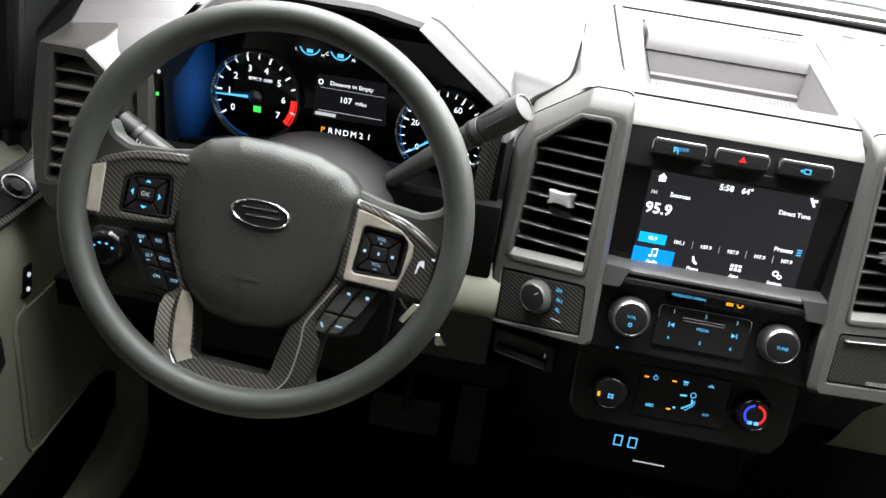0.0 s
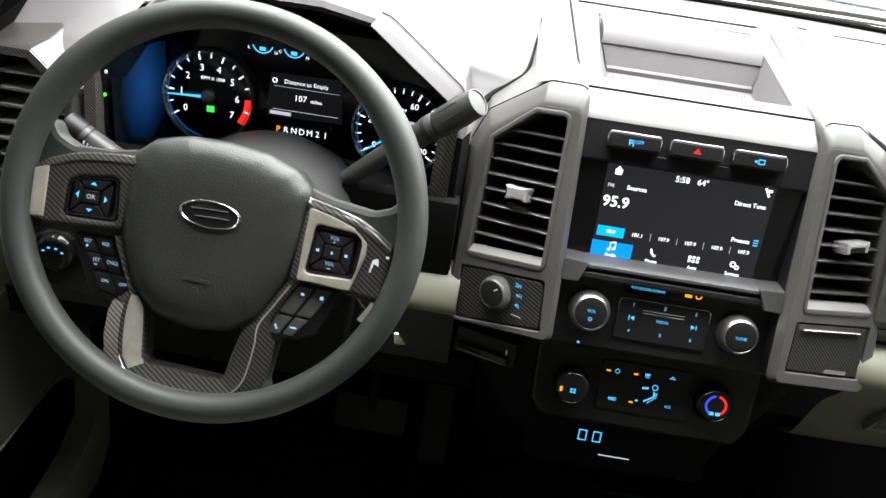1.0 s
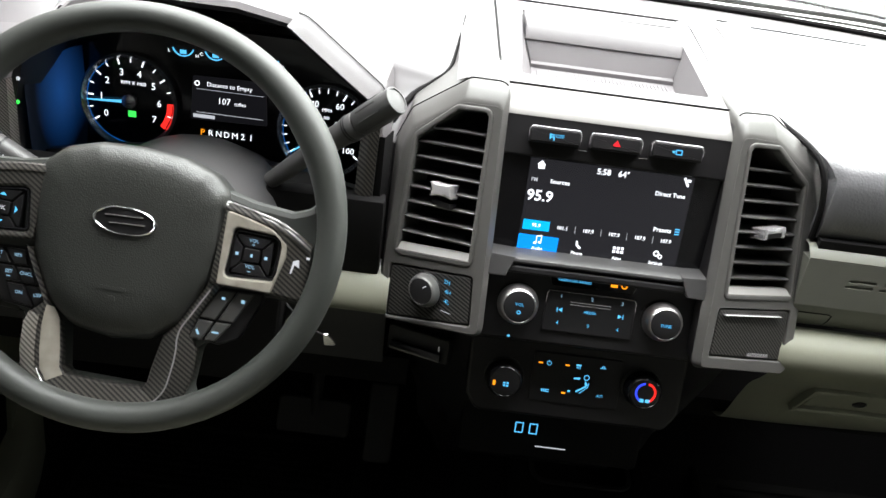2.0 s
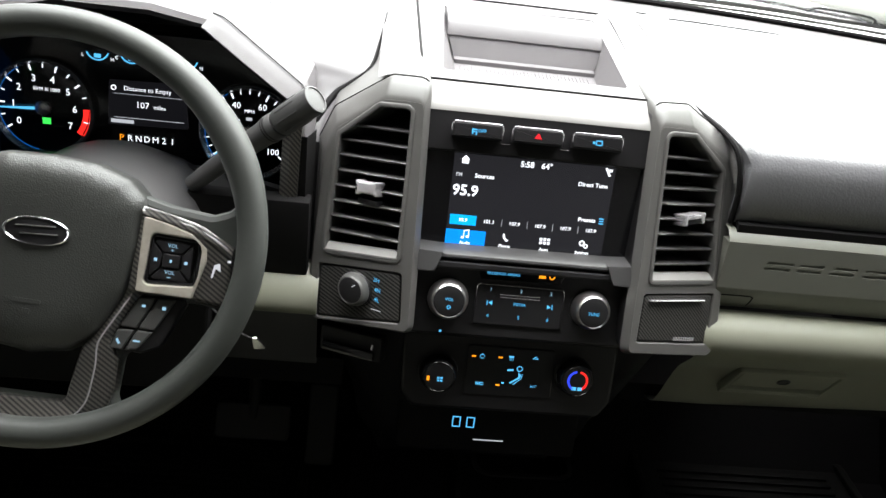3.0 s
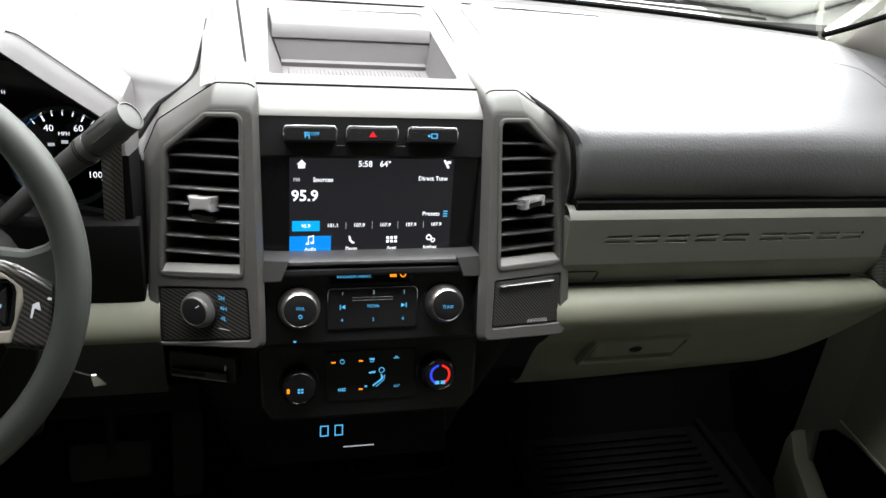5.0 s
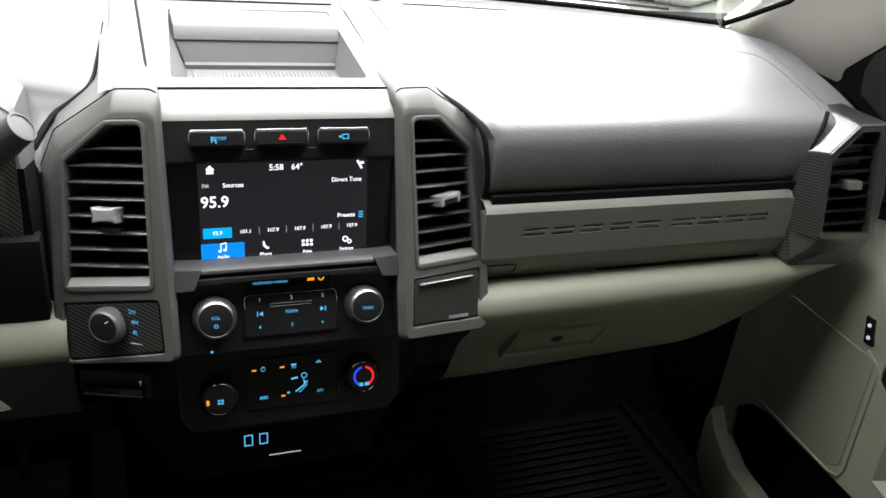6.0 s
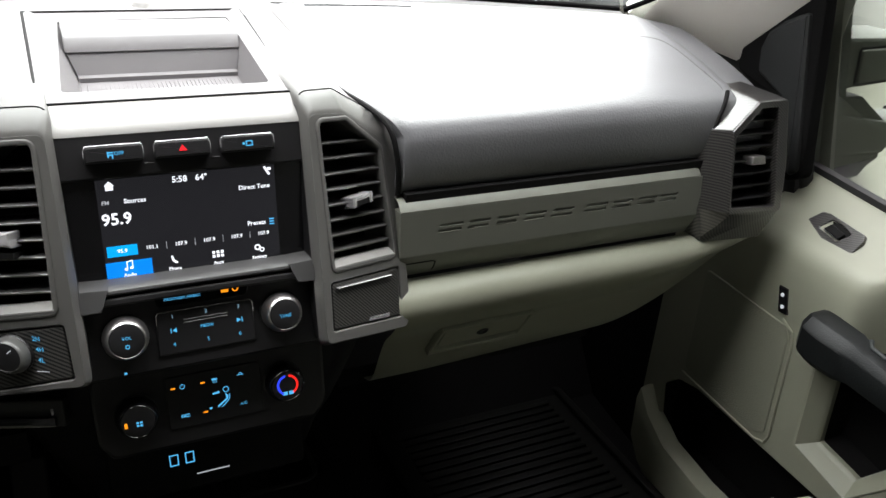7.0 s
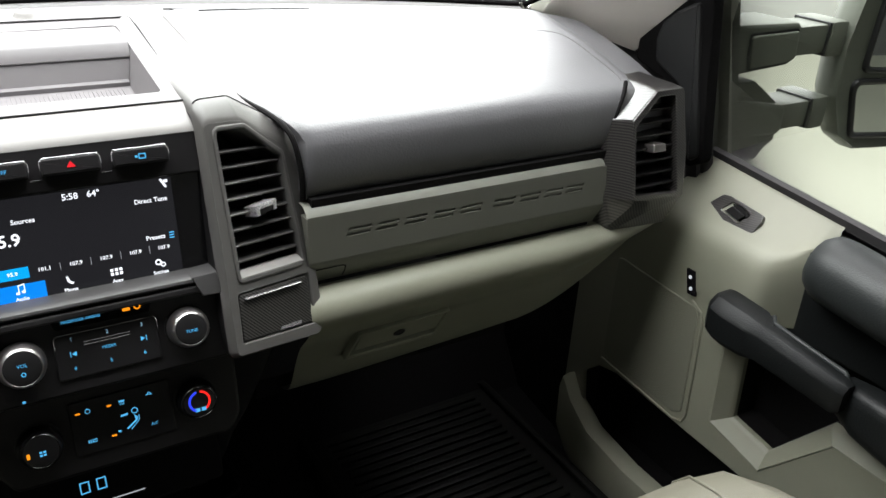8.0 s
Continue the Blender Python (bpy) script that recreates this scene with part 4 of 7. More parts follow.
def pad(x0, x1, lift, name, mat, line, label="", curl=0.0):
    bm = bmesh.new()
    rows = []
    n = 90 if curl else 24
    prof = smooth_line([(0, y, z) for y, z in line], 4)
    for i in range(n + 1):
        x = x0 + (x1 - x0) * i / n
        e = min(i, n - i) / n
        drop = 0.006 * max(0, 1 - e / 0.03)
        f = (top_back(x) - 0.905) / (1.272 - 0.905)
        row = []
        for p in prof:
            y = p.y if p.y < 0.905 else 0.905 + (p.y - 0.905) * f
            inset = curl * min(1.0, max(0.0, (y - 0.882) / 0.11)) ** 0.8
            tuck = 0.0
            if curl and x - x0 < 0.012:
                q = 1 - (x - x0) / 0.012
                tuck = 0.016 * (1 - math.sqrt(max(0.0, 1 - q * q))) * min(1.0, max(0.0, (0.95 - y) / 0.06))
            row.append((x - inset * (x1 - x) / (x1 - x0), y + tuck, p.z + lift - drop))
        rows.append(row)
    loft(bm, rows)
    return part(name, bm, mat, dash, label)


pad(0.2350, 0.752, 0.0, "passenger_pad", PAD, PADLINE, "padded grained dash top", curl=0.047)
# black bar that stands in for shade in the gap beside the passenger-side column
for q in ([(0.2365, 0.884, 0.742), (0.2345, 0.882, 0.777), (0.2295, 0.887, 0.810), (0.2235, 0.898, 0.8265), (0.2140, 0.919, 0.8360), (0.1990, 0.952, 0.8440), (0.1900, 0.985, 0.8500)],):
    bm = bmesh.new()
    line = smooth_line(q, 4)
    tube(bm, line, [0.0034 * min(1.0, 0.25 + 0.12 * (len(line) - 1 - i)) for i in range(len(line))], 8)
    part("gap_shade", bm, MATTE, dash)
# black bar as the shade where the pad meets the passenger end vent
bm = bmesh.new()
tube(bm, smooth_line([(0.7214, 0.890, 0.8375), (0.7125, 0.8815, 0.820), (0.6980, 0.8765, 0.790), (0.6960, 0.8770, 0.765), (0.7000, 0.8800, 0.740)], 4), 0.0030, 8)
part("gap_shade", bm, MATTE, dash)
# the plain rim behind and beside the pad
prof = smooth_line([(0, y + 0.004, z - 0.006) for y, z in PADLINE], 4)
rear = [p for p in prof if p.y > 1.03]
for x0, x1, shape in ((-0.705, -0.642, prof), (-0.642, -0.318, rear), (-0.318, 0.245, [p for p in prof if p.y > 1.215]), (0.245, 0.815, prof)):
    bm = bmesh.new()
    rows = []
    for i in range(25):
        x = x0 + (x1 - x0) * i / 24
        end = max(0.0, (abs(x - MID) - 0.70) / 0.14)
        f = (top_back(x) - 0.905 + 0.02) / (1.272 - 0.905)
        rows.append([(x, (p.y if p.y < 0.905 else 0.905 + (p.y - 0.905) * f), p.z - 0.03 * end ** 2) for p in shape])
    loft(bm, rows)
    part("top_shell", bm, PAD if x0 > 0 else DECK, dash)

# the skin from the driver-side column down into a valley and up to the cluster hood
trough_left = [(-0.262, 0.935, 0.786), (-0.270, 0.976, 0.805), (-0.285, 1.010, 0.830), (-0.300, 1.035, 0.850), (-0.315, 1.107, 0.875), (-0.322, 1.167, 0.889), (-0.330, 1.262, 0.892)]
trough_right = [(-0.243, 0.935, 0.786), (-0.2217, 0.9706, 0.815), (-0.2011, 0.9776, 0.830), (-0.1827, 0.9899, 0.845), (-0.1767, 1.048, 0.862), (-0.1712, 1.129, 0.880), (-0.168, 1.262, 0.891)]
col_side = [COLL(-0.1225, 0.088, -0.018), COLL(-0.1200, 0.118, -0.018), COLL(-0.0850, 0.1590, -0.018), COLL(-0.0400, 0.1915, -0.018), (-0.168, 1.05, 0.870), (-0.166, 1.14, 0.884), (-0.166, 1.262, 0.893)]
bm = bmesh.new()
rows = []
for p, w, q in zip(smooth_line(trough_left, 5), smooth_line(trough_right, 5), smooth_line(col_side, 5)):
    rows.append([p + (w - p) * k for k in (0, 0.2, 0.4, 0.6, 0.8, 0.93, 1.0)] + [w + (q - w) * k for k in (0.08, 0.3, 0.65, 0.9, 1.0)])
loft(bm, rows)
part("hood_apron", bm, DECK, dash, sharp=70)
# tapering black bar that paints the column's shade in the valley
bm = bmesh.new()
tube(bm, smooth_line([(-0.243, 0.945, 0.792), (-0.2235, 0.972, 0.817), (-0.203, 0.980, 0.832), (-0.185, 0.993, 0.847), (-0.178, 1.050, 0.863), (-0.1725, 1.130, 0.8805)], 4), [0.0048 - 0.0040 * i / 20 for i in range(21)], 8)
part("gap_shade", bm, MATTE, dash)
# black panel in place of the shade lower down beside the column
bm = bmesh.new()
loft(bm, [[Vector(COLL(u, v, -0.014)), Vector(COLL(u, v, -0.014)) + Vector((-0.045, 0.03, 0.0))] for u, v in ((-0.1165, 0.100), (-0.1175, 0.06), (-0.1175, -0.08))])
part("driver_gap_shade", bm, BLACK, dash)
pad(-0.760, -0.645, 0.004, "driver_side_pad", DECK, [(0.915, 0.800), (0.925, 0.818), (1.0, 0.842), (1.1, 0.866), (1.26, 0.888)])
# raised shoulders beside the tray, back to the windscreen
for s in (-1, 1):
    bm = bmesh.new()
    rows = []
    for t in (0, 0.15, 0.3, 0.5, 0.75, 1.0):
        y = 0.918 + (1.272 - 0.918) * t
        zt = 0.8632 + 0.0308 * t
        a = [(0.121, zt - 0.002), (0.126, zt), (0.166, zt - 0.001), (0.176, zt - 0.005), (0.229 - 0.020 * t, zt - 0.050 + 0.034 * t), (0.240 - 0.02 * t, zt - 0.085 + 0.05 * t), (0.250 - 0.02 * t, zt - 0.13 + 0.06 * t)]
        if s < 0:
            a = a[:4]
        rows.append([(s * x, y, z) for x, z in a])
    loft(bm, rows)
    part("deck_shoulder", bm, DECK, dash, sharp=30)
bm = bmesh.new()
loft(bm, [[(x, 1.215, 0.8865), (x, 1.272, 0.8925)] for x in (-0.13, 0.13)])
part("deck_rear", bm, DECK, dash)

SN = Plane((0.012, 1.258, 0.8895), (1, 0, 0), (0, 1, 0.1))
bm = bmesh.new()
lathe(bm, SN, 0, 0, [(0.016, -0.004), (0.016, 0.001), (0.013, 0.003), (0.0115, 0.006), (0.007, 0.0085), (0, 0.0092)], 24)
part("light_sensor", bm, GREY, dash, "small round light sensor on the dash")
# grooves round the pad and the defrost slot


def pad_z(x, y):
    f = (top_back(x) - 0.905) / (1.272 - 0.905)
    w = 0.905 + (y - 0.905) / f
    line = [p for p in PADLINE if p[0] > 0.89]
    for (y0, z0), (y1, z1) in zip(line, line[1:]):
        if w <= y1:
            return z0 + (z1 - z0) * (w - y0) / (y1 - y0)
    return line[-1][1]


bm = bmesh.new()
line = [(x, 1.285 - 0.55 * (x - MID) ** 2.2) for x in (0.19 + 0.50 * i / 24 for i in range(25))]
tube(bm, [(x, y, pad_z(x, y) - 0.0002) for x, y in line], 0.0012, 6)
part("groove", bm, SHROUD, dash)
bm = bmesh.new()
tube(bm, [(0.1885 - 0.006 * t, 0.945 + 0.30 * t, pad_z(0.19, 0.945 + 0.30 * t) - 0.0006 * t) for t in (0, 0.2, 0.4, 0.6, 0.8, 1.0)], [0.0013, 0.0012, 0.001, 0.0009, 0.0008, 0.0007], 6)
part("groove", bm, DIMGREY, dash)
bm = bmesh.new()
line = smooth_line([(0.7225, 0.895, 0), (0.7275, 0.914, 0), (0.7255, 0.973, 0), (0.7240, 1.020, 0), (0.7160, 1.046, 0), (0.6900, 1.064, 0)], 4)
tube(bm, [(p.x, p.y, pad_z(p.x, p.y) + 0.0002) for p in line], 0.0011, 6)
part("groove", bm, SHROUD, dash)
bm = bmesh.new()
tube(bm, [(x, top_back(x) - 0.022, pad_z(x, top_back(x) - 0.022) + 0.0004) for x in (0.235 + 0.16 * i / 8 for i in range(9))], 0.0014, 6)
part("defrost_slot", bm, SEAL, dash)
bm = bmesh.new()
tube(bm, [DK(-0.128, 0.012, 0.0020), DK(-0.1345, 0.303, 0.0024), DK(-0.1300, 0.3085, 0.0006), DK(0.1300, 0.3085, 0.0006), DK(0.1345, 0.303, 0.0006), DK(0.1255, 0.02, 0.0006)], 0.0017, 6)
part("groove", bm, MATTE, dash)
# stone-coloured band: a chamfer above, a flat with sunk bars, a tuck below
BAND = Plane((0.4675, 0.8610, 0.688), (1, 0, 0), (0, 0.05, 0.9987))
SLOTS = [(-0.1850, 0.031), (-0.1455, 0.0285), (-0.1058, 0.029), (-0.0657, 0.029), (-0.0265, 0.032), (0.0253, 0.033), (0.0673, 0.032), (0.1093, 0.0295), (0.1455, 0.030)]
sunk = []
for u, w in SLOTS:
    for v in (0.0108, 0.0178):
        k = (v - 0.0143) * 0.35
        sunk.append(rounded([(u + k, v - 0.0017), (u + w + k, v - 0.0017), (u + w + k + 0.001, v + 0.0017), (u + k + 0.001, v + 0.0017)], 0.0010, 2))
bm = bmesh.new()
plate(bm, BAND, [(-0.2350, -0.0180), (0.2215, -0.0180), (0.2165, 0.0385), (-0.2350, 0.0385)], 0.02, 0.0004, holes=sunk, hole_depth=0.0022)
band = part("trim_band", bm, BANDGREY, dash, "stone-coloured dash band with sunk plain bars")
bm = bmesh.new()
ends = [(0.0384, -0.0003, 0.2165), (0.0400, 0.0000, 0.2165), (0.0440, -0.0030, 0.2160), (0.0490, -0.0090, 0.2150), (0.0515, -0.0140, 0.2130), (0.0520, -0.0300, 0.2100)]
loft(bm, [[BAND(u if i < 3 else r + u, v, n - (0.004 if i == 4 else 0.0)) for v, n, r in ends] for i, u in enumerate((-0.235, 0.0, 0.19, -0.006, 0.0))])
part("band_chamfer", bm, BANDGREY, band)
bm = bmesh.new()
ends = [(-0.0179, -0.0003, 0.2215), (-0.0225, -0.0012, 0.2220), (-0.0300, -0.0050, 0.2230), (-0.0400, -0.0110, 0.2250), (-0.0500, -0.0170, 0.2270), (-0.0545, -0.0250, 0.2280)]
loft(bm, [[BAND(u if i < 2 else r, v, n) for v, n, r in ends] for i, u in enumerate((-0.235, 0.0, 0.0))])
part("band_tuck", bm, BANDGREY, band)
bm = bmesh.new()
tube(bm, [BAND(-0.2340, -0.0290, -0.0042), BAND(-0.1900, -0.0290, -0.0042), BAND(-0.1855, -0.0310, -0.0052), BAND(-0.1848, -0.0400, -0.0106), BAND(-0.1862, -0.0520, -0.0196)], 0.0008, 6)
part("seam", bm, MATTE, band)
# black box that stands in for the shade between pad and band
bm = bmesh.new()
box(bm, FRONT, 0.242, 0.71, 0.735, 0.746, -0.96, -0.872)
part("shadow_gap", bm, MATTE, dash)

# lower shelf and glove box
LOW = [(0.872, 0.634), (0.856, 0.631), (0.842, 0.622), (0.836, 0.606), (0.840, 0.590), (0.858, 0.566), (0.880, 0.540), (0.897, 0.505), (0.912, 0.470), (0.930, 0.445), (0.970, 0.432)]


def lower_skin(x0, x1, floor_z, name, mat, label, line=LOW, n=30):
    bm = bmesh.new()
    rows = []
    prof = smooth_line([(0, y, z) for y, z in line], 3)
    top = prof[0].z
    for i in range(n + 1):
        x = x0 + (x1 - x0) * i / n
        k = (top - floor_z(x)) / (top - prof[-1].z)
        rows.append([(x, prof[0].y + (p.y - prof[0].y) * min(1, 0.35 + 0.65 * k), top + (p.z - top) * k) for p in prof])
    loft(bm, rows)
    return part(name, bm, mat, dash, label)


glove = lower_skin(0.226, 0.822, lambda x: 0.435 + 0.02 * max(0, (x - 0.3) / 0.4) + 0.145 * max(0, (x - 0.60) / 0.222) ** 1.7, "glove_box", BEIGE, "stone-coloured lower dash with glove box")
GL = Plane((0.373, 0.8875, 0.519), (1, 0, 0.03), (0, -0.42, 0.91))
scoop = rounded([(-0.0820, -0.0165), (0.0560, -0.0225), (0.0680, 0.0370), (-0.0720, 0.0405)], 0.004)
bm = bmesh.new()
plate(bm, GL, scoop, 0.010, 0.0015, holes=[rounded(grown([(-0.0820, -0.0165), (0.0560, -0.0225), (0.0680, 0.0370), (-0.0720, 0.0405)], -0.0045), 0.003)], hole_depth=0.012, floor=True, n=0.0062)
latch = part("latch_frame", bm, BEIGE, glove)
bm = bmesh.new()
loft(bm, [[GL(u, v, n) for u, v, n in ((a, c - 0.0090, 0.0030), (a, c, 0.0068), (a, c + 0.0035, 0.0078), (a, c + 0.0065, 0.0060), (a, c + 0.0075, 0.0))] for a, c in ((-0.0805, -0.0115), (0.0, -0.0150), (0.0540, -0.0172))])
part("latch_lip", bm, BEIGE, latch)
bm = bmesh.new()
plate(bm, GL, rounded([(-0.0700, -0.0010), (0.0570, -0.0045), (0.0620, 0.0315), (-0.0660, 0.0345)], 0.003), 0.012, 0.002, n=0.0040)
part("latch_paddle", bm, BEIGE, latch)
bm = bmesh.new()
lathe(bm, GL, -0.006, 0.0145, [(0.0090, 0.003), (0.0090, 0.0048), (0.0070, 0.0054), (0.0062, 0.0042), (0.0, 0.0042)], 20, 0.72)
part("lock", bm, BLACK, latch)

# knee panel below the wheel
KN = [(0.885, 0.656), (0.868, 0.652), (0.846, 0.643), (0.834, 0.630), (0.830, 0.616), (0.833, 0.607), (0.842, 0.602), (0.862, 0.598)]
knee = lower_skin(-0.725, -0.222, lambda x: 0.598, "knee_panel", BEIGE, "stone-coloured roll under the steering column", KN)
bm = bmesh.new()
loft(bm, [[(x, 0.846, 0.6025), (x, 0.852, 0.590), (x, 0.862, 0.560), (x, 0.874, 0.520), (x, 0.882, 0.504), (x, 0.91, 0.497)] for x in (-0.725, -0.5, -0.222)])
part("knee_lower", bm, SHROUD, knee, "dark lower knee panel")
bm = bmesh.new()
plate(bm, Plane((-0.478, 0.809, 0.600), (1, 0, 0), (0, -0.02, 1)), rounded([(-0.13, -0.095), (0.135, -0.095), (0.150, 0.085), (-0.13, 0.085)], 0.02), 0.04, 0.004)
part("column_cover", bm, MATTE, knee, "black cover under the column")
HS = Plane((-0.660, 0.806, 0.622), (1, 0, 0), (0, 0.03, 1))
bm = bmesh.new()
plate(bm, HS, rounded([(-0.028, 0.022), (-0.030, -0.040), (0.12, -0.062), (0.15, -0.03), (0.15, 0.022)], 0.012), 0.03, 0.003, n=0.002)
part("switch_plate", bm, GLOSS, knee)
hs = knob(HS, 0.0, 0.004, 0.021, 0.014, knee, name="headlamp_switch", face=GLOSS, ringmat=GLOSS)
for i in range(4):
    a = radians(150 - 40 * i)
    sign("switch_mark", HS, [rect(0.012 * math.cos(a), 0.004 + 0.012 * math.sin(a) * 0.8, 0.003, 0.002)], 0.0145, L_CYAN, hs)

# under the dash, dark
bm = bmesh.new()
box(bm, WORLD, -0.80, -0.19, 0.90, 1.36, 0.46, 0.50)
part("underside", bm, MATTE, dash)
bm = bmesh.new()
box(bm, WORLD, 0.19, 0.60, 0.95, 1.36, 0.43, 0.46)
part("underside", bm, MATTE, dash)


def end_vent(side):
    """The carbon-look vent at the end of the dash."""
    P = Plane((MID + side * 0.687, 0.835, 0.684), (1, 0, 0), (0, 0.2, 1))
    f = lambda q: [(side * u, v) for u, v in q]
    hole = rounded(f([(0.0785, 0.1374), (0.0474, 0.1371), (0.0046, 0.0998), (0.0053, 0.0012), (0.0870, -0.0050)]), 0.004)
    bez = rounded(f([(0.0960, 0.1465), (0.0430, 0.1460), (-0.0020, 0.1086), (0.0000, 0.0200), (0.0010, -0.0075), (0.1000, -0.0130), (0.1035, 0.0500)]), 0.006, 5)
    rim = rounded(f([(0.1010, 0.1520), (0.0380, 0.1560), (-0.0260 if side > 0 else -0.0200, 0.1120), (-0.0310 if side > 0 else -0.0090, 0.0000), (-0.0220 if side > 0 else -0.0060, -0.0500), (0.0900, -0.0570), (0.1150, -0.0200)]), 0.010, 5)
    vent = empty("end_vent", P(0, 0, 0), "carbon-look dash end vent with dark slats", "air vent", group="dash end vents")
    bm = bmesh.new()
    rows = []
    for t, n in ((0.0, 0.0), (0.08, -0.0006), (0.5, -0.0105), (0.92, -0.0215), (1.0, -0.0250)):
        rows.append([P(a[0] + (b[0] - a[0]) * t, a[1] + (b[1] - a[1]) * t, n) for a, b in zip(bez, rim)])
    rows.append([p + Vector((-0.02 if side > 0 else -0.004, 0.06, 0.006)) for p in rows[-1]])
    loft(bm, rows, close=True)
    part("body", bm, CARBONEND, vent, sharp=30)
    bm = bmesh.new()
    plate(bm, P, bez, 0.004, 0.0015, holes=[hole], hole_depth=0.030, floor=False, n=0.0015)
    part("bezel", bm, CARBONEND, vent)
    bm = bmesh.new()
    loft(bm, [[P(u, v, n) for u, v in grown(hole, 0.0005)] for n in (-0.004, -0.042)], close=True)
    bm.faces.new(list(bm.verts)[-len(hole):])
    part("vent_box", bm, MATTE, vent)
    for i in range(8):
        v = 0.0095 + 0.0182 * i
        xs = []
        for a in range(len(hole)):
            (u0, v0), (u1, v1) = hole[a], hole[(a + 1) % len(hole)]
            if (v0 - v) * (v1 - v) < 0:
                xs.append(u0 + (u1 - u0) * (v - v0) / (v1 - v0))
        if len(xs) < 2:
            continue
        bm = bmesh.new()
        pts = [(0.0, -0.006), (0.0016, -0.0048), (0.004, -0.018), (0.007, -0.034), (0.005, -0.034), (-0.001, -0.0058)]
        loft(bm, [[P(u, v + dv, n) for dv, n in pts] for u in (min(xs), max(xs))], close=True, caps=True)
        part("slat", bm, BLACK if side > 0 else GREY, vent)
    bm = bmesh.new()
    cu, cv = side * 0.045, 0.066
    plate(bm, P, rounded([(cu - 0.013, cv - 0.006), (cu + 0.013, cv - 0.006), (cu + 0.011, cv + 0.006), (cu - 0.011, cv + 0.006)], 0.002), 0.02, 0.002, n=0.007, flat=True)
    part("vent_tab", bm, KNURL, vent, "satin metal thumb tab")


end_vent(1)
end_vent(-1)

# ---- instrument cluster ----
cluster = empty("instrument_cluster", (-0.445, 0.95, 0.72), "lit instrument cluster with two round dials under a hood", "instrument cluster")
RIM = [(-0.253, 0.725), (-0.252, 0.80), (-0.262, 0.842), (-0.336, 0.9035), (-0.40, 0.914), (-0.49, 0.914), (-0.56, 0.895), (-0.625, 0.835), (-0.640, 0.78), (-0.640, 0.70)]


def hood_line(grow, y, dz=0.0, slope=0.0):
    c = Vector((-0.445, 0.80))
    out = []
    for x, z in RIM:
        d = Vector((x, z)) - c
        d = d * (1 + grow / d.length)
        out.append((c.x + d.x, y + slope * (z - 0.73), c.y + d.y + dz))
    return out


bm = bmesh.new()
loft(bm, [hood_line(0.0, 0.868, 0, 0.02), hood_line(0.006, 0.872, 0, 0.02), hood_line(0.010, 0.885, 0, 0.02), hood_line(0.012, 1.0, -0.004), hood_line(0.0, 1.12, -0.012), hood_line(-0.03, 1.25, -0.02)])
part("hood", bm, DECK, cluster, "grey hood over the dials", sharp=30)
bm = bmesh.new()
loft(bm, [hood_line(0.0, 0.868, 0, 0.02), hood_line(-0.006, 0.872, 0, 0.02), hood_line(-0.010, 0.92), hood_line(-0.004, 1.01, -0.012)])
part("hood_lining", bm, BLACK, cluster)
bm = bmesh.new()
loft(bm, [[(x + a, 0.862 + b + 0.02 * (z - 0.73), z) for a, b in ((0.008, 0.010), (0.006, 0.0), (-0.004, -0.002), (-0.013, 0.002), (-0.015, 0.03))] for x, z in ((-0.258, 0.722), (-0.2555, 0.80), (-0.2530, 0.838))])
part("hood_trim", bm, CARBON, cluster, "dark trim on the hood edge", sharp=30)
# broad pale bevel down the slanting edge
edge = [((-0.2475, 0.838), (-0.2600, 0.830)), ((-0.2480, 0.848), (-0.2612, 0.8395)), ((-0.2520, 0.8545), (-0.2650, 0.8440)), ((-0.2900, 0.8835), (-0.3030, 0.8720)), ((-0.3240, 0.9095), (-0.3370, 0.8980)), ((-0.3310, 0.9140), (-0.3430, 0.9030)), ((-0.3400, 0.9165), (-0.3475, 0.9065))]
bm = bmesh.new()
loft(bm, [[(o[0] + (p[0] - o[0]) * k, 0.864 + b, o[1] + (p[1] - o[1]) * k) for k, b in ((-0.15, 0.030), (-0.02, 0.014), (0.08, 0.009), (0.5, 0.000), (0.92, -0.008), (1.0, -0.007), (1.04, 0.004), (1.05, 0.05))] for o, p in edge])
part("hood_bevel", bm, DECK, cluster, "pale bevel on the slanting hood edge", sharp=30)
bm = bmesh.new()
tube(bm, [(p[0] - 0.0004, 0.8572, p[1] - 0.0004) for o, p in edge], 0.0009, 6)
part("bevel_seam", bm, MATTE, cluster)
bm = bmesh.new()
tube(bm, [(o[0] + 0.0006, 0.875, o[1] + 0.0006) for o, p in edge], 0.0008, 6)
part("bevel_seam", bm, SHROUD, cluster)
bm = bmesh.new()
loft(bm, [[(x, 0.866, z), (x + 0.002, 0.860, z), (x + 0.014, 0.861, z), (x + 0.016, 0.875, z)] for x, z in ((-0.650, 0.70), (-0.649, 0.76), (-0.646, 0.815))])
part("hood_trim", bm, CARBONMID, cluster, "carbon-look trim on the hood", sharp=30)
CL = Plane((-0.445, 1.0, 0.765), (1, 0, 0), (0, 0.12, 0.993))
bm = bmesh.new()
plate(bm, CL, rounded([(-0.26, -0.105), (0.19, -0.105), (0.19, 0.075), (0.16, 0.09), (-0.20, 0.09), (-0.26, 0.06)], 0.03), 0.02, 0.002)
part("backplate", bm, GLOSS, cluster)
# blue reflection on the side wall, made as a glowing sheet
bm = bmesh.new()
loft(bm, [[(-0.6270, 0.885, z), (-0.6265, 0.920, z), (-0.6225, 0.955, z), (-0.6185, 0.982, z), (-0.6120, 0.9965, z)] for z in (0.670, 0.70, 0.73, 0.76, 0.79, 0.818)])
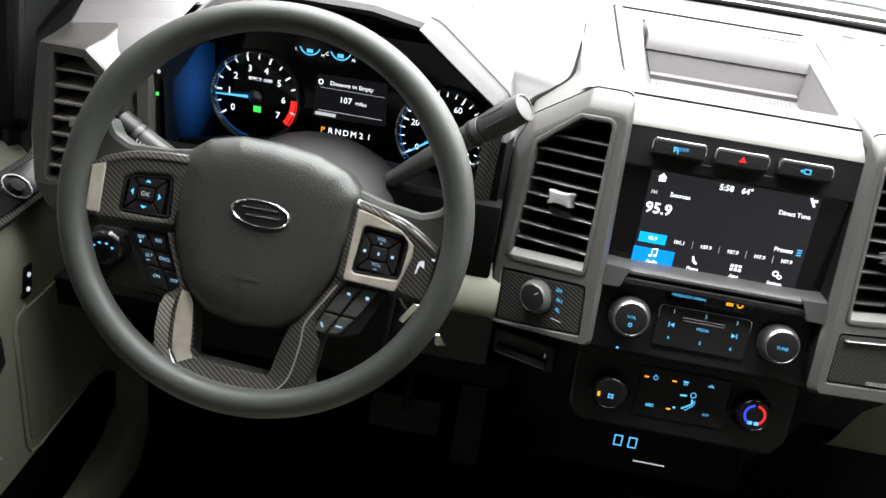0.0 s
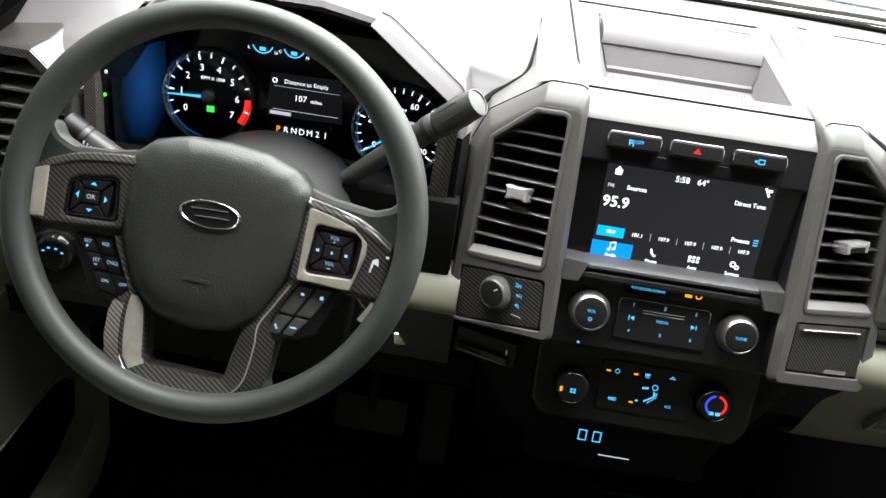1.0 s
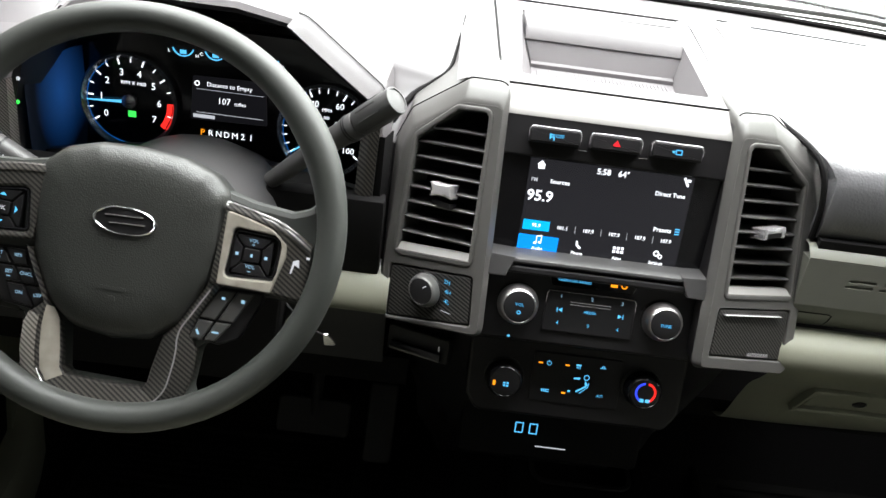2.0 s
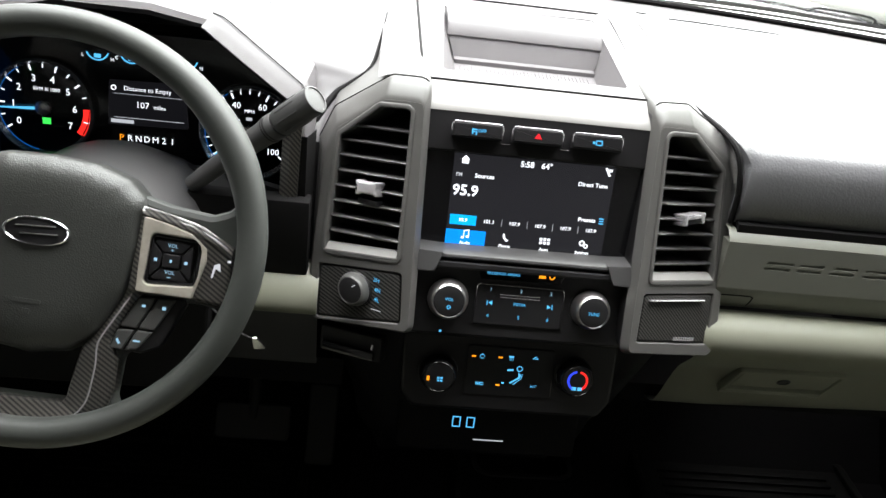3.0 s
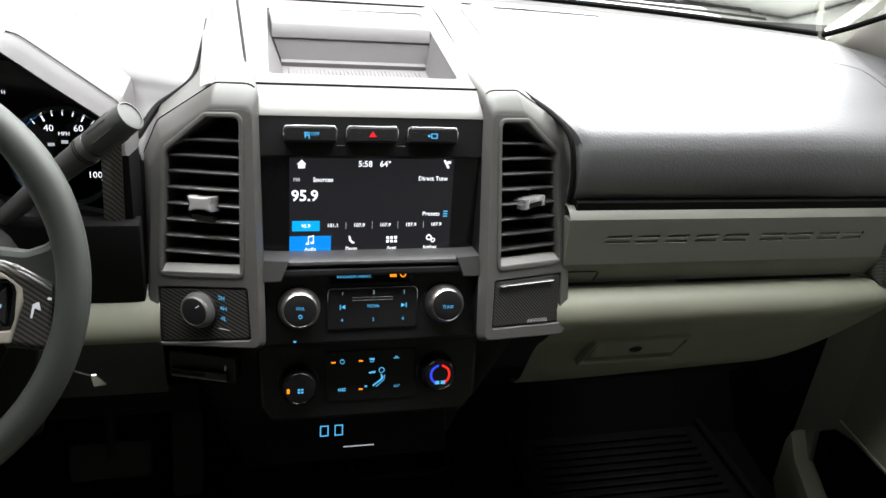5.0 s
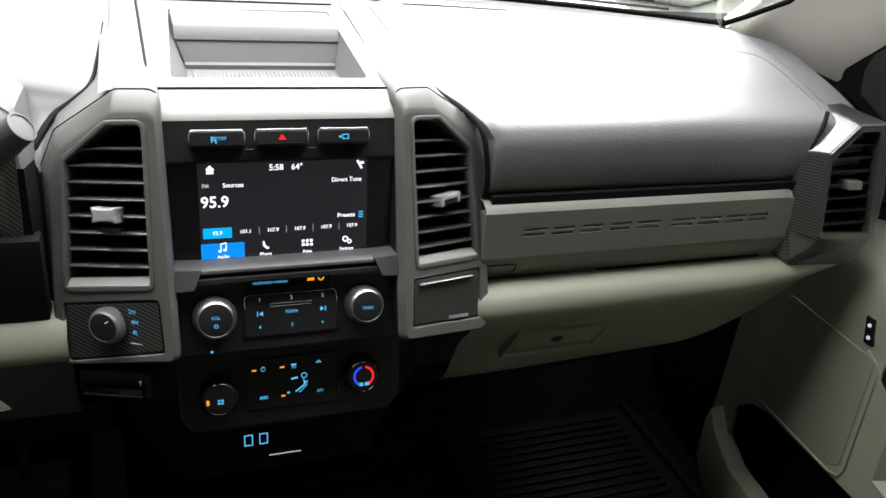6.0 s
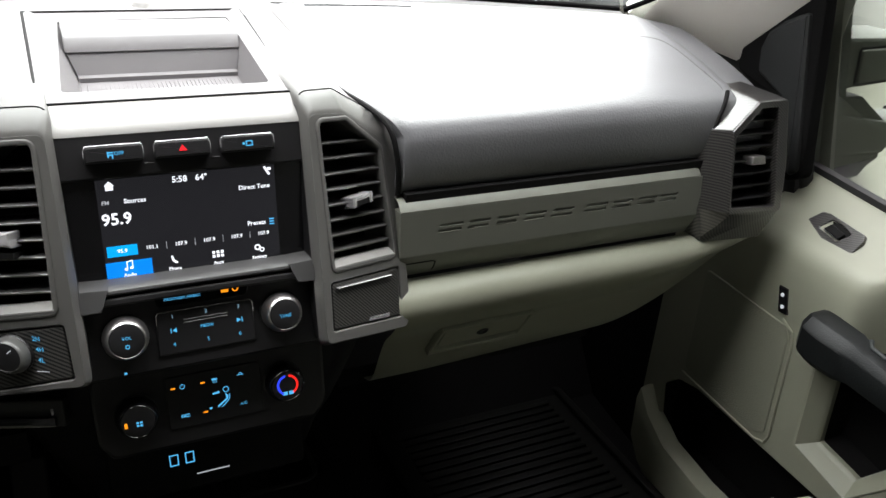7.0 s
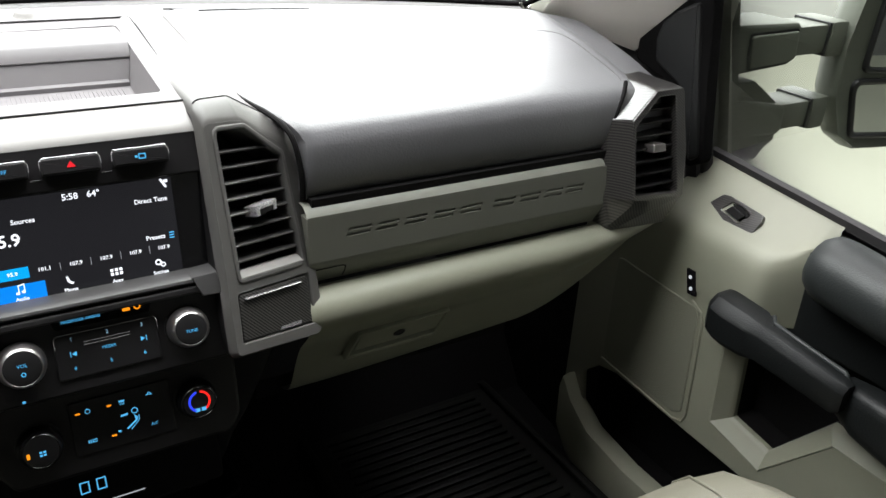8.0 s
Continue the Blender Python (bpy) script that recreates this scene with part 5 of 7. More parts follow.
part("side_reflection", bm, L_GLOW, cluster, "side wall with a dim blue reflection painted as glow")
SIDE = Plane((-0.6255, 0.869, 0.801), (0, 1, 0), (0, 0, 1))
for u, v, m in ((0.0035, 0.0118, L_DIM), (-0.0025, -0.0115, L_GREEN)):
    bm = bmesh.new()
    lathe(bm, SIDE, u, v, [(0.0022, -0.001), (0.0020, 0.0008), (0, 0.0012)], 10)
    part("indicator_lamp", bm, m, cluster, "tiny lit switch lamp")



def dial(cu, cv, r, name):
    bm = bmesh.new()
    lathe(bm, CL, cu, cv, [(r * 1.04, 0.002), (r * 1.05, 0.010), (r * 1.0, 0.013), (r * 0.95, 0.008), (r * 0.93, 0.004)], 48)
    d = part(name, bm, SILVER, cluster)
    bm = bmesh.new()
    lathe(bm, CL, cu, cv, [(r * 0.955, 0.0035), (r * 0.6, 0.0035), (0, 0.0035)], 48)
    part("dial_face", bm, GLOSS, d)
    sign("rim_light", CL, [arc_band(cu, cv, r * 0.925, r * 0.945, a, a + 36, 8) for a in range(120, 260, 35)], 0.0050, L_RIM, d)
    return d


def needle(cu, cv, ang, r, d):
    a = radians(ang)
    e = Vector((math.cos(a), math.sin(a)))
    s = Vector((-e.y, e.x))
    c = Vector((cu, cv))
    q = [c + e * 0.006 - s * 0.0018, c + e * r - s * 0.0007, c + e * r + s * 0.0007, c + e * 0.006 + s * 0.0018]
    sign("needle", CL, [[tuple(p) for p in q]], 0.0095, L_CYAN, d)
    bm = bmesh.new()
    lathe(bm, CL, cu, cv, [(0.0085, 0.004), (0.0085, 0.010), (0.006, 0.0115), (0, 0.0115)], 24)
    part("needle_hub", bm, SILVER, d)


TU, TV = -0.114, -0.008
tach = dial(TU, TV, 0.055, "tachometer")
for i in range(8):
    a = 212 - 246 * i / 7
    ca, sa = math.cos(radians(a)), math.sin(radians(a))
    lettering("dial_text", str(i), 0.0115, CL, TU + 0.0345 * ca, TV + 0.0345 * sa, 0.0042, L_WHITE, tach)
    q = [(TU + 0.0440 * ca - 0.0009 * sa, TV + 0.0440 * sa + 0.0009 * ca), (TU + 0.0505 * ca - 0.0009 * sa, TV + 0.0505 * sa + 0.0009 * ca), (TU + 0.0505 * ca + 0.0009 * sa, TV + 0.0505 * sa - 0.0009 * ca), (TU + 0.0440 * ca + 0.0009 * sa, TV + 0.0440 * sa - 0.0009 * ca)]
    sign("tick", CL, [q], 0.0042, L_WHITE if i < 6 else L_RED, tach)
    if i < 7:
        b = a - 246 / 14
        ca, sa = math.cos(radians(b)), math.sin(radians(b))
        q = [(TU + 0.0460 * ca - 0.0006 * sa, TV + 0.0460 * sa + 0.0006 * ca), (TU + 0.0505 * ca - 0.0006 * sa, TV + 0.0505 * sa + 0.0006 * ca), (TU + 0.0505 * ca + 0.0006 * sa, TV + 0.0505 * sa - 0.0006 * ca), (TU + 0.0460 * ca + 0.0006 * sa, TV + 0.0460 * sa - 0.0006 * ca)]
        sign("tick", CL, [q], 0.0042, L_WHITE, tach)
sign("red_band", CL, [arc_band(TU, TV, 0.0440, 0.0500, 212 - 246 * 6 / 7, 212 - 248)], 0.0040, L_RED, tach)
lettering("dial_text", "RPM X 1000", 0.0058, CL, TU + 0.004, TV + 0.0215, 0.0042, L_WHITE, tach)
sign("gear_lamp", CL, [rect(TU + 0.002, TV - 0.0155, 0.0095, 0.0075)], 0.0042, L_GREEN, tach)
needle(TU, TV, 183, 0.0500, tach)

SU, SV = 0.121, -0.015
speedo = dial(SU, SV, 0.055, "speedometer")
for i in range(6):
    a = 216 - 252 * i / 5
    ca, sa = math.cos(radians(a)), math.sin(radians(a))
    lettering("dial_text", str(20 * i), 0.0105, CL, SU + 0.0355 * ca, SV + 0.0355 * sa, 0.0042, L_WHITE, speedo)
    for j in range(4 if i < 5 else 1):
        b = a - 252 / 20 * j
        ca, sa = math.cos(radians(b)), math.sin(radians(b))
        w, r0 = (0.0009, 0.0440) if j == 0 else (0.0006, 0.0465)
        q = [(SU + r0 * ca - w * sa, SV + r0 * sa + w * ca), (SU + 0.0505 * ca - w * sa, SV + 0.0505 * sa + w * ca), (SU + 0.0505 * ca + w * sa, SV + 0.0505 * sa - w * ca), (SU + r0 * ca + w * sa, SV + r0 * sa - w * ca)]
        sign("tick", CL, [q], 0.0042, L_WHITE, speedo)
lettering("dial_text", "MPH", 0.0060, CL, SU, SV + 0.026, 0.0042, L_WHITE, speedo)
for i, (u, v) in enumerate(((-0.014, 0.014), (0.0, 0.017), (0.014, 0.012))):
    sign("dial_mark", CL, [rect(SU + u, SV + v, 0.007, 0.0035)], 0.0042, L_DIM, speedo)
needle(SU, SV, 216, 0.0480, speedo)

bm = bmesh.new()
plate(bm, CL, rounded([(-0.042, -0.020), (0.050, -0.018), (0.046, 0.034), (-0.040, 0.032)], 0.002), 0.004, 0.001, n=0.004)
info = part("information_display", bm, LCD2, cluster)
lettering("display_text", "Distance to Empty", 0.0072, CL, 0.004, 0.0240, 0.0046, L_WHITE, info)
sign("display_icon", CL, ring_marks(-0.0345, 0.0240, 0.0026, 0.0012), 0.0046, L_WHITE, info)
lettering("display_text", "107", 0.0105, CL, -0.002, 0.0055, 0.0046, L_WHITE, info)
lettering("display_text", "miles", 0.0068, CL, 0.0175, 0.0045, 0.0046, L_WHITE, info)
sign("display_line", CL, [rect(0.005, 0.0175, 0.080, 0.0004), rect(0.005, -0.0105, 0.080, 0.0006)], 0.0046, L_DIM, info)
sign("reading_bar", CL, [rect(-0.0255, -0.0150, 0.026, 0.0042)], 0.0046, L_DIM, info)
for i, w in enumerate("PRNDM21"):
    lettering("gear_text", w, 0.0105, CL, -0.0275 + 0.0098 * i, -0.0355, 0.0026, L_AMBER if i == 0 else L_WHITE, cluster)
for s, u in ((-1, -0.052), (-1, -0.014), (1, 0.048)):
    sign("small_gauge", CL, [arc_band(u, 0.066, 0.012, 0.0135, 200, 340), rect(u, 0.058, 0.0075, 0.0045)], 0.0026, L_CYAN, cluster)
    lettering("gauge_text", "H", 0.0055, CL, u + 0.0165, 0.055, 0.0026, L_WHITE, cluster)
    lettering("gauge_text", "L" if u < -0.04 else "C", 0.0055, CL, u - 0.0165, 0.058, 0.0026, L_WHITE, cluster)
for u, m in ((-0.200, L_GREEN),):
    sign("warning_lamp", CL, [rect(u - 0.02, 0.0, 0.0030, 0.0030)], 0.0075, m, cluster)
bm = bmesh.new()
loft(bm, [[(-0.256, 0.8655, z), (-0.243, 0.8645, z), (-0.236, 0.890, z)] for z in (0.70, 0.76, 0.803)])
part("side_cover", bm, MATTE, cluster)
# lower lip of the cluster
bm = bmesh.new()
loft(bm, [[(x, 1.01, 0.665), (x, 0.955, 0.690), (x, 0.93, 0.728 + d), (x, 0.915, 0.730 + d), (x, 0.90, 0.715 + d), (x, 0.86, 0.690)] for x, d in ((-0.66, -0.02), (-0.57, 0.0), (-0.50, 0.006), (-0.40, 0.006), (-0.33, 0.0), (-0.245, -0.02))])
part("lower_lip", bm, BLACK, cluster)
bm = bmesh.new()
box(bm, WORLD, -0.66, -0.236, 0.850, 0.875, 0.645, 0.735, 0.004)
part("lower_bar", bm, MATTE, cluster)

# ---- steering column, stalks, key ----
col = empty("steering_column", (-0.445, 0.85, 0.66), "grey steering column shroud", "steering column")
bm = bmesh.new()
tube(bm, [(-0.445, 0.715, 0.705), (-0.445, 0.735, 0.70), (-0.445, 0.80, 0.697), (-0.445, 0.88, 0.690), (-0.445, 1.0, 0.63)], [0.070, 0.088, 0.097, 0.102, 0.10], 28, 0.76)
part("shroud", bm, SHROUD, col)
tip, e = Vector((-0.233, 0.806, 0.863)), Vector((0.691, -0.300, 0.657))
e.normalize()
bm = bmesh.new()
tube(bm, [(-0.36, 0.86, 0.74), tip - e * 0.125, tip - e * 0.085, tip - e * 0.06], [0.009, 0.0105, 0.012, 0.0125], 20)
lever = part("gear_lever", bm, SHROUD, col, "black column gear lever with thick grip")
bm = bmesh.new()
tube(bm, [tip - e * k for k in (0.066, 0.0655, 0.050, 0.049)], [0.0126, 0.0134, 0.0137, 0.0130], 24)
tube(bm, [tip - e * k for k in (0.047, 0.046, 0.006, 0.0)], [0.0130, 0.0138, 0.0142, 0.0138], 24)
part("grip", bm, SHROUD, lever, "ribbed dark grip")
for k in range(8):
    a = 2 * math.pi * k / 8
    w1 = e.cross(Vector((0, 0, 1))).normalized()
    w2 = e.cross(w1)
    r = w1 * math.cos(a) + w2 * math.sin(a)
    bm = bmesh.new()
    tube(bm, [tip - e * 0.040 + r * 0.0138, tip - e * 0.014 + r * 0.0140], 0.0008, 6)
    part("grip_rib", bm, SHROUD, lever)
for k in (0.058, 0.061):
    bm = bmesh.new()
    tube(bm, [tip - e * (k + 0.0006), tip - e * (k - 0.0006)], [0.0141, 0.0141], 24)
    part("grip_ring", bm, BLACK, lever)
bm = bmesh.new()
q = Plane(tip, e.cross(Vector((0, 0, 1))), e.cross(Vector((0, 0, 1))).cross(e) * -1)
lathe(bm, q, 0, 0, [(0.0140, -0.001), (0.0138, 0.0022), (0.0122, 0.0026), (0.0118, 0.0016)], 28)
part("end_ring", bm, SHROUD, lever, "raised end ring")
bm = bmesh.new()
lathe(bm, q, 0, 0, [(0.0120, 0.0014), (0.0100, 0.0018), (0, 0.0020)], 28)
part("end_cap", bm, SHROUD, lever, "smooth end cap")
bm = bmesh.new()
tube(bm, [(-0.54, 0.80, 0.725), (-0.58, 0.80, 0.748), (-0.600, 0.80, 0.760), (-0.632, 0.80, 0.780)], [0.010, 0.0115, 0.0120, 0.0125], 16, 0.85)
stalk = part("indicator_stalk", bm, SHROUD, col, "grey indicator stalk with white marks")
bm = bmesh.new()
tube(bm, [(-0.612, 0.80, 0.7675), (-0.6135, 0.80, 0.7685)], [0.0133, 0.0133], 16, 0.85)
tube(bm, [(-0.618, 0.80, 0.7715), (-0.634, 0.80, 0.7815)], [0.0136, 0.0132], 16, 0.85)
part("stalk_collar", bm, BLACK, stalk)
ST = Plane((-0.606, 0.7872, 0.764), (-0.85, 0, 0.53), (0.40, -0.35, 0.85))
sign("stalk_mark", ST, [rect(-0.010 + 0.004 * i, 0.001, 0.0012, 0.005) for i in range(5)] + ring_marks(-0.018, 0.001, 0.0035, 0.001), -0.0004, L_DIM, stalk)
key = empty("ignition_key", (-0.29, 0.77, 0.61), "bright metal key hanging from the steering column", "key")
bm = bmesh.new()
KP = Plane((-0.312, 0.765, 0.637), (0.45, -0.2, 0.85), (-0.85, 0.1, 0.45))
plate(bm, KP, rounded(rect(0.0, 0, 0.034, 0.007), 0.002), 0.002, 0.0005, flat=True)
part("blade", bm, CHROME, key)
bm = bmesh.new()
plate(bm, Plane((-0.277, 0.765, 0.610), (1, 0, 0.2), (-0.2, -0.25, 1)), rounded([(-0.005, -0.008), (0.008, -0.009), (0.006, -0.002), (0.002, 0.008), (-0.003, 0.009)], 0.002), 0.002, 0.0005, flat=True)
part("tag", bm, CHROME, key)
bm = bmesh.new()
tube(bm, [(-0.335, 0.78, 0.66), (-0.32, 0.768, 0.645), (-0.30, 0.765, 0.625), (-0.28, 0.765, 0.615)], 0.0012, 8)
part("ring", bm, BLACK, key)

# ---- steering wheel ----
TW = radians(26)
wr = radians(-3.5)
_u, _v = Vector((1, 0, 0)), Vector((0, math.sin(TW), math.cos(TW)))
WHEEL = Plane((-0.4425, 0.673, 0.765), _u * math.cos(wr) + _v * math.sin(wr), _v * math.cos(wr) - _u * math.sin(wr))
wheel = empty("steering_wheel", (-0.4425, 0.72, 0.74), "dark four-spoke steering wheel with carbon-look spokes", "steering wheel")
# the hub and the spokes lie a little behind the rim
HUB = Plane(WHEEL(0, 0.0005, -0.014), WHEEL.u, WHEEL.v)
SPK = Plane(WHEEL(0, 0, -0.006), WHEEL.u, WHEEL.v)
bm = bmesh.new()
SEG, RS = 96, 18
rows = []
for i in range(SEG + 1):
    a = 2 * math.pi * i / SEG
    ca, sa = math.cos(a), math.sin(a)
    # thicker grips where thumbs rest
    fat = 1 + 0.12 * math.exp(-((abs(math.degrees(math.atan2(sa, abs(ca)))) - 32) / 14) ** 2 if sa > 0 else -9)
    rows.append([WHEEL(0.0006 + (0.1730 + 0.0130 * fat * math.cos(b)) * ca, 0.0088 + (0.1702 + 0.0130 * fat * math.cos(b)) * sa, 0.0145 * fat * math.sin(b)) for b in (2 * math.pi * k / RS for k in range(RS))])
loft(bm, rows, close=True)
part("rim", bm, LEATHER, wheel, "dark grey moulded rim")

# rear shell that joins the hub to the rim
bm = bmesh.new()
half = [(0.0, 0.060), (0.06, 0.052), (0.100, 0.0430), (0.135, 0.0400), (0.150, 0.046), (0.160, 0.062), (0.170, 0.030), (0.1715, -0.030), (0.166, -0.052), (0.156, -0.040), (0.122, -0.037), (0.104, -0.074), (0.076, -0.090), (0.074, -0.128), (0.085, -0.150), (0.040, -0.164), (0.0, -0.166)]
hole = rounded([(-0.043, -0.084), (0.043, -0.084), (0.036, -0.1345), (-0.036, -0.1345)], 0.006)
plate(bm, WHEEL, rounded(mirror_poly(half), 0.012, 4), 0.020, 0.006, holes=[hole], hole_depth=0.020, floor=False, n=-0.0105, flat=False)
part("spoke_shell", bm, LEATHER, wheel)

# airbag cover: a deep pillow with a rounded brow
bm = bmesh.new()
half = [(0.0, 0.071), (0.035, 0.069), (0.064, 0.060), (0.0815, 0.044), (0.0835, 0.004), (0.077, -0.034), (0.058, -0.074), (0.034, -0.092), (0.0, -0.097)]
outline = rounded(mirror_poly(half), 0.016, 5)
rows = []
for g, n in ((0.0, -0.022), (0.0, 0.001), (-0.0015, 0.0065), (-0.005, 0.0115), (-0.010, 0.0150), (-0.018, 0.0178), (-0.028, 0.0192), (-0.045, 0.0198)):
    k = 1 + g / 0.078
    rows.append([HUB(u * k, (v + 0.01) * k - 0.01, n + 0.040 * max(0.0, v * k + 0.02) * max(0.0, n / 0.0198)) for u, v in outline])
loft(bm, rows, close=True)
last = list(bm.verts)[-len(outline):]
mid = bm.verts.new(HUB(0, -0.005, 0.0200))
for i in range(len(last)):
    bm.faces.new((last[i], last[(i + 1) % len(last)], mid))
hub = part("airbag_cover", bm, PADSKIN, wheel, "grained black airbag cover", sharp=60)
NB = 0.0206
BU, BV = 0.0010, 0.0065
bm = bmesh.new()
lathe(bm, HUB, BU, BV, [(0.0272, NB - 0.006), (0.0272, NB + 0.0012), (0.0258, NB + 0.0020), (0.0246, NB + 0.0012), (0.0246, NB)], 40, 0.44)
badge = part("badge_rim", bm, CHROME, hub, "bright oval badge rim")
bm = bmesh.new()
lathe(bm, HUB, BU, BV, [(0.0250, NB + 0.0004), (0.015, NB + 0.0012), (0, NB + 0.0012)], 40, 0.43)
part("badge_field", bm, BLACK, badge)
# plain strokes in place of the lettering
bm = bmesh.new()
for q in ([(-0.0175, 0.0022), (0.0150, 0.0046), (0.0158, 0.0060), (-0.0170, 0.0036)], [(-0.0130, -0.0040), (0.0178, -0.0018), (0.0172, -0.0005), (-0.0125, -0.0026)]):
    plate(bm, HUB, rounded([(BU + u, BV + v) for u, v in q], 0.0006, 2), 0.002, 0.0004, n=NB + 0.0022)
part("badge_bar", bm, CHROME, badge)
sign("airbag_mark", HUB, [rect(0.0, -0.0515, 0.022, 0.0030), rect(0.0, -0.060, 0.006, 0.004)], NB - 0.0004, PADSKIN, hub, thick=0.001)

TRIMS = {-1: [(0.0700, 0.0416), (0.0950, 0.0395), (0.1262, 0.0337), (0.1524, 0.0228), (0.1620, 0.0150), (0.1590, -0.0290), (0.1450, -0.0318), (0.1150, -0.0292), (0.0760, -0.0240)],
         1: [(0.0800, 0.0395), (0.1050, 0.0352), (0.1300, 0.0292), (0.1580, 0.0146), (0.1592, 0.0041), (0.1588, -0.0337), (0.1520, -0.0355), (0.1310, -0.0330), (0.0760, -0.0330)]}
for s in (-1, 1):
    f = lambda q: [(s * u, v) for u, v in q]
    key_hole = rounded(f([(0.0925, 0.0165), (0.128, 0.0155), (0.1305, 0.008), (0.1295, -0.0195), (0.0905, -0.0225)] if s > 0 else [(0.0870, 0.0175), (0.1180, 0.0125), (0.1265, 0.0080), (0.1265, -0.0195), (0.0825, -0.0160)]), 0.003)
    trim = rounded(f(TRIMS[s]), 0.004)
    bm = bmesh.new()
    plate(bm, SPK, trim, 0.014, 0.0030, holes=[grown(key_hole, 0.002)], hole_depth=0.010, floor=False, n=0.006)
    part("spoke_trim", bm, CARBON, wheel, "lacquered carbon-look spoke trim")
    # the sloping upper edge of the trim
    edge = smooth_line([(u, v, 0) for u, v in f(TRIMS[s])[:4]], 5)
    bm = bmesh.new()
    loft(bm, [[SPK(p.x, p.y - 0.0078, 0.0062), SPK(p.x, p.y - 0.0066, 0.0072), SPK(p.x, p.y - 0.0050, 0.0070), SPK(p.x, p.y - 0.0010, 0.0046), SPK(p.x, p.y + 0.0004, 0.0020)] for p in edge])
    part("trim_brow", bm, CARBON, wheel, "glossy sloping edge of the spoke trim")
    # a bright bevel along the inner edge
    bm = bmesh.new()
    plate(bm, SPK, grown(key_hole, 0.0018), 0.008, 0.0012, holes=[grown(key_hole, -0.0008)], hole_depth=0.006, floor=False, n=0.0050)
    part("key_frame", bm, GLOSS, wheel)
    if s < 0:
        # reflection at the trim's outer end, painted as a pale plate
        bm = bmesh.new()
        plate(bm, SPK, rounded([(-0.1595, 0.0135), (-0.1470, 0.0190), (-0.1440, -0.0270), (-0.1570, -0.0280)], 0.002), 0.003, 0.0012, n=0.0074)
        part("sheen_facet", bm, PALESHEEN, wheel, "spoke trim facet with its reflection painted pale")
    else:
        # reflection round the keys, painted as a pale frame
        bm = bmesh.new()
        band_out = rounded([(0.0822, 0.0320), (0.1020, 0.0285), (0.1230, 0.0225), (0.1368, 0.0115), (0.1380, 0.0005), (0.1300, -0.0322), (0.0830, -0.0322)], 0.003)
        plate(bm, SPK, band_out, 0.003, 0.0015, holes=[grown(key_hole, 0.0022)], hole_depth=0.003, floor=False, n=0.0078)
        part("sheen_frame", bm, PALESHEEN, wheel, "frame round the keys with its reflection painted pale")
    # five-way keys
    cu, cv = (0.1085, -0.003) if s > 0 else (-0.1065, -0.0012)
    quad = {"up": [(-0.016, 0.0165), (0.016, 0.0165), (0.0075, 0.0068), (-0.0075, 0.0068)], "down": [(-0.0075, -0.0068), (0.0075, -0.0068), (0.016, -0.0165), (-0.016, -0.0165)],
            "fore": [(-0.0170, 0.0155), (-0.0085, 0.0060), (-0.0085, -0.0060), (-0.0170, -0.0155)], "aft": [(0.0085, 0.0060), (0.0170, 0.0155), (0.0170, -0.0155), (0.0085, -0.0060)]}
    for q in quad.values():
        bm = bmesh.new()
        plate(bm, SPK, rounded([(cu + u, cv + v) for u, v in q], 0.0012, 2), 0.006, 0.0008, n=0.0045)
        part("key", bm, BLACK, wheel)
    bm = bmesh.new()
    plate(bm, SPK, rounded(rect(cu, cv, 0.0145, 0.0115), 0.0015, 2), 0.006, 0.0008, n=0.0055)
    mid = part("key", bm, BLACK, wheel)
    if s < 0:
        lettering("key_text", "OK", 0.0056, SPK, cu, cv, 0.0058, L_DIM, mid)
        sign("arrow", SPK, [[(cu - 0.003, cv + 0.0105), (cu + 0.003, cv + 0.0105), (cu, cv + 0.0132)], [(cu - 0.003, cv - 0.0105), (cu + 0.003, cv - 0.0105), (cu, cv - 0.0132)], [(cu - 0.0115, cv - 0.003), (cu - 0.0115, cv + 0.003), (cu - 0.0142, cv)], [(cu + 0.0115, cv - 0.003), (cu + 0.0115, cv + 0.003), (cu + 0.0142, cv)]], 0.0048, L_CYAN, mid)
    else:
        lettering("key_text", "VOL", 0.0044, SPK, cu, cv + 0.0128, 0.0048, L_SOFT, mid)
        lettering("key_text", "+", 0.0050, SPK, cu, cv + 0.0090, 0.0048, L_SOFT, mid)
        lettering("key_text", "VOL", 0.0044, SPK, cu, cv - 0.0098, 0.0048, L_SOFT, mid)
        sign("key_mark", SPK, [rect(cu, cv - 0.0138, 0.003, 0.0007), rect(cu, cv, 0.0018, 0.0026), rect(cu - 0.0125, cv, 0.0026, 0.0026), rect(cu + 0.0125, cv, 0.0026, 0.0026)], 0.0058, L_SOFT, mid)
        # a small bright patch and a clip on the trim, both made to glow
        sign("trim_mark", SPK, [[(0.1430, -0.012), (0.1445, -0.012), (0.1460, -0.004), (0.1505, -0.006), (0.1490, 0.001), (0.1445, -0.001)], rect(0.1565, 0.0035, 0.003, 0.002)], 0.0065, L_DIM, mid)
    # lower key pods
    bm = bmesh.new()
    if s > 0:
        pod = [(0.079, -0.0365), (0.124, -0.0345), (0.123, -0.042), (0.108, -0.078), (0.092, -0.086), (0.062, -0.0825)]
    else:
        pod = [(0.0815, -0.0320), (0.118, -0.0340), (0.118, -0.042), (0.097, -0.082), (0.060, -0.086), (0.056, -0.080)]
    plate(bm, HUB, rounded(f(pod), 0.004), 0.014, 0.002, n=0.0055)
    pod_ob = part("key_pod", bm, BLACK, wheel)
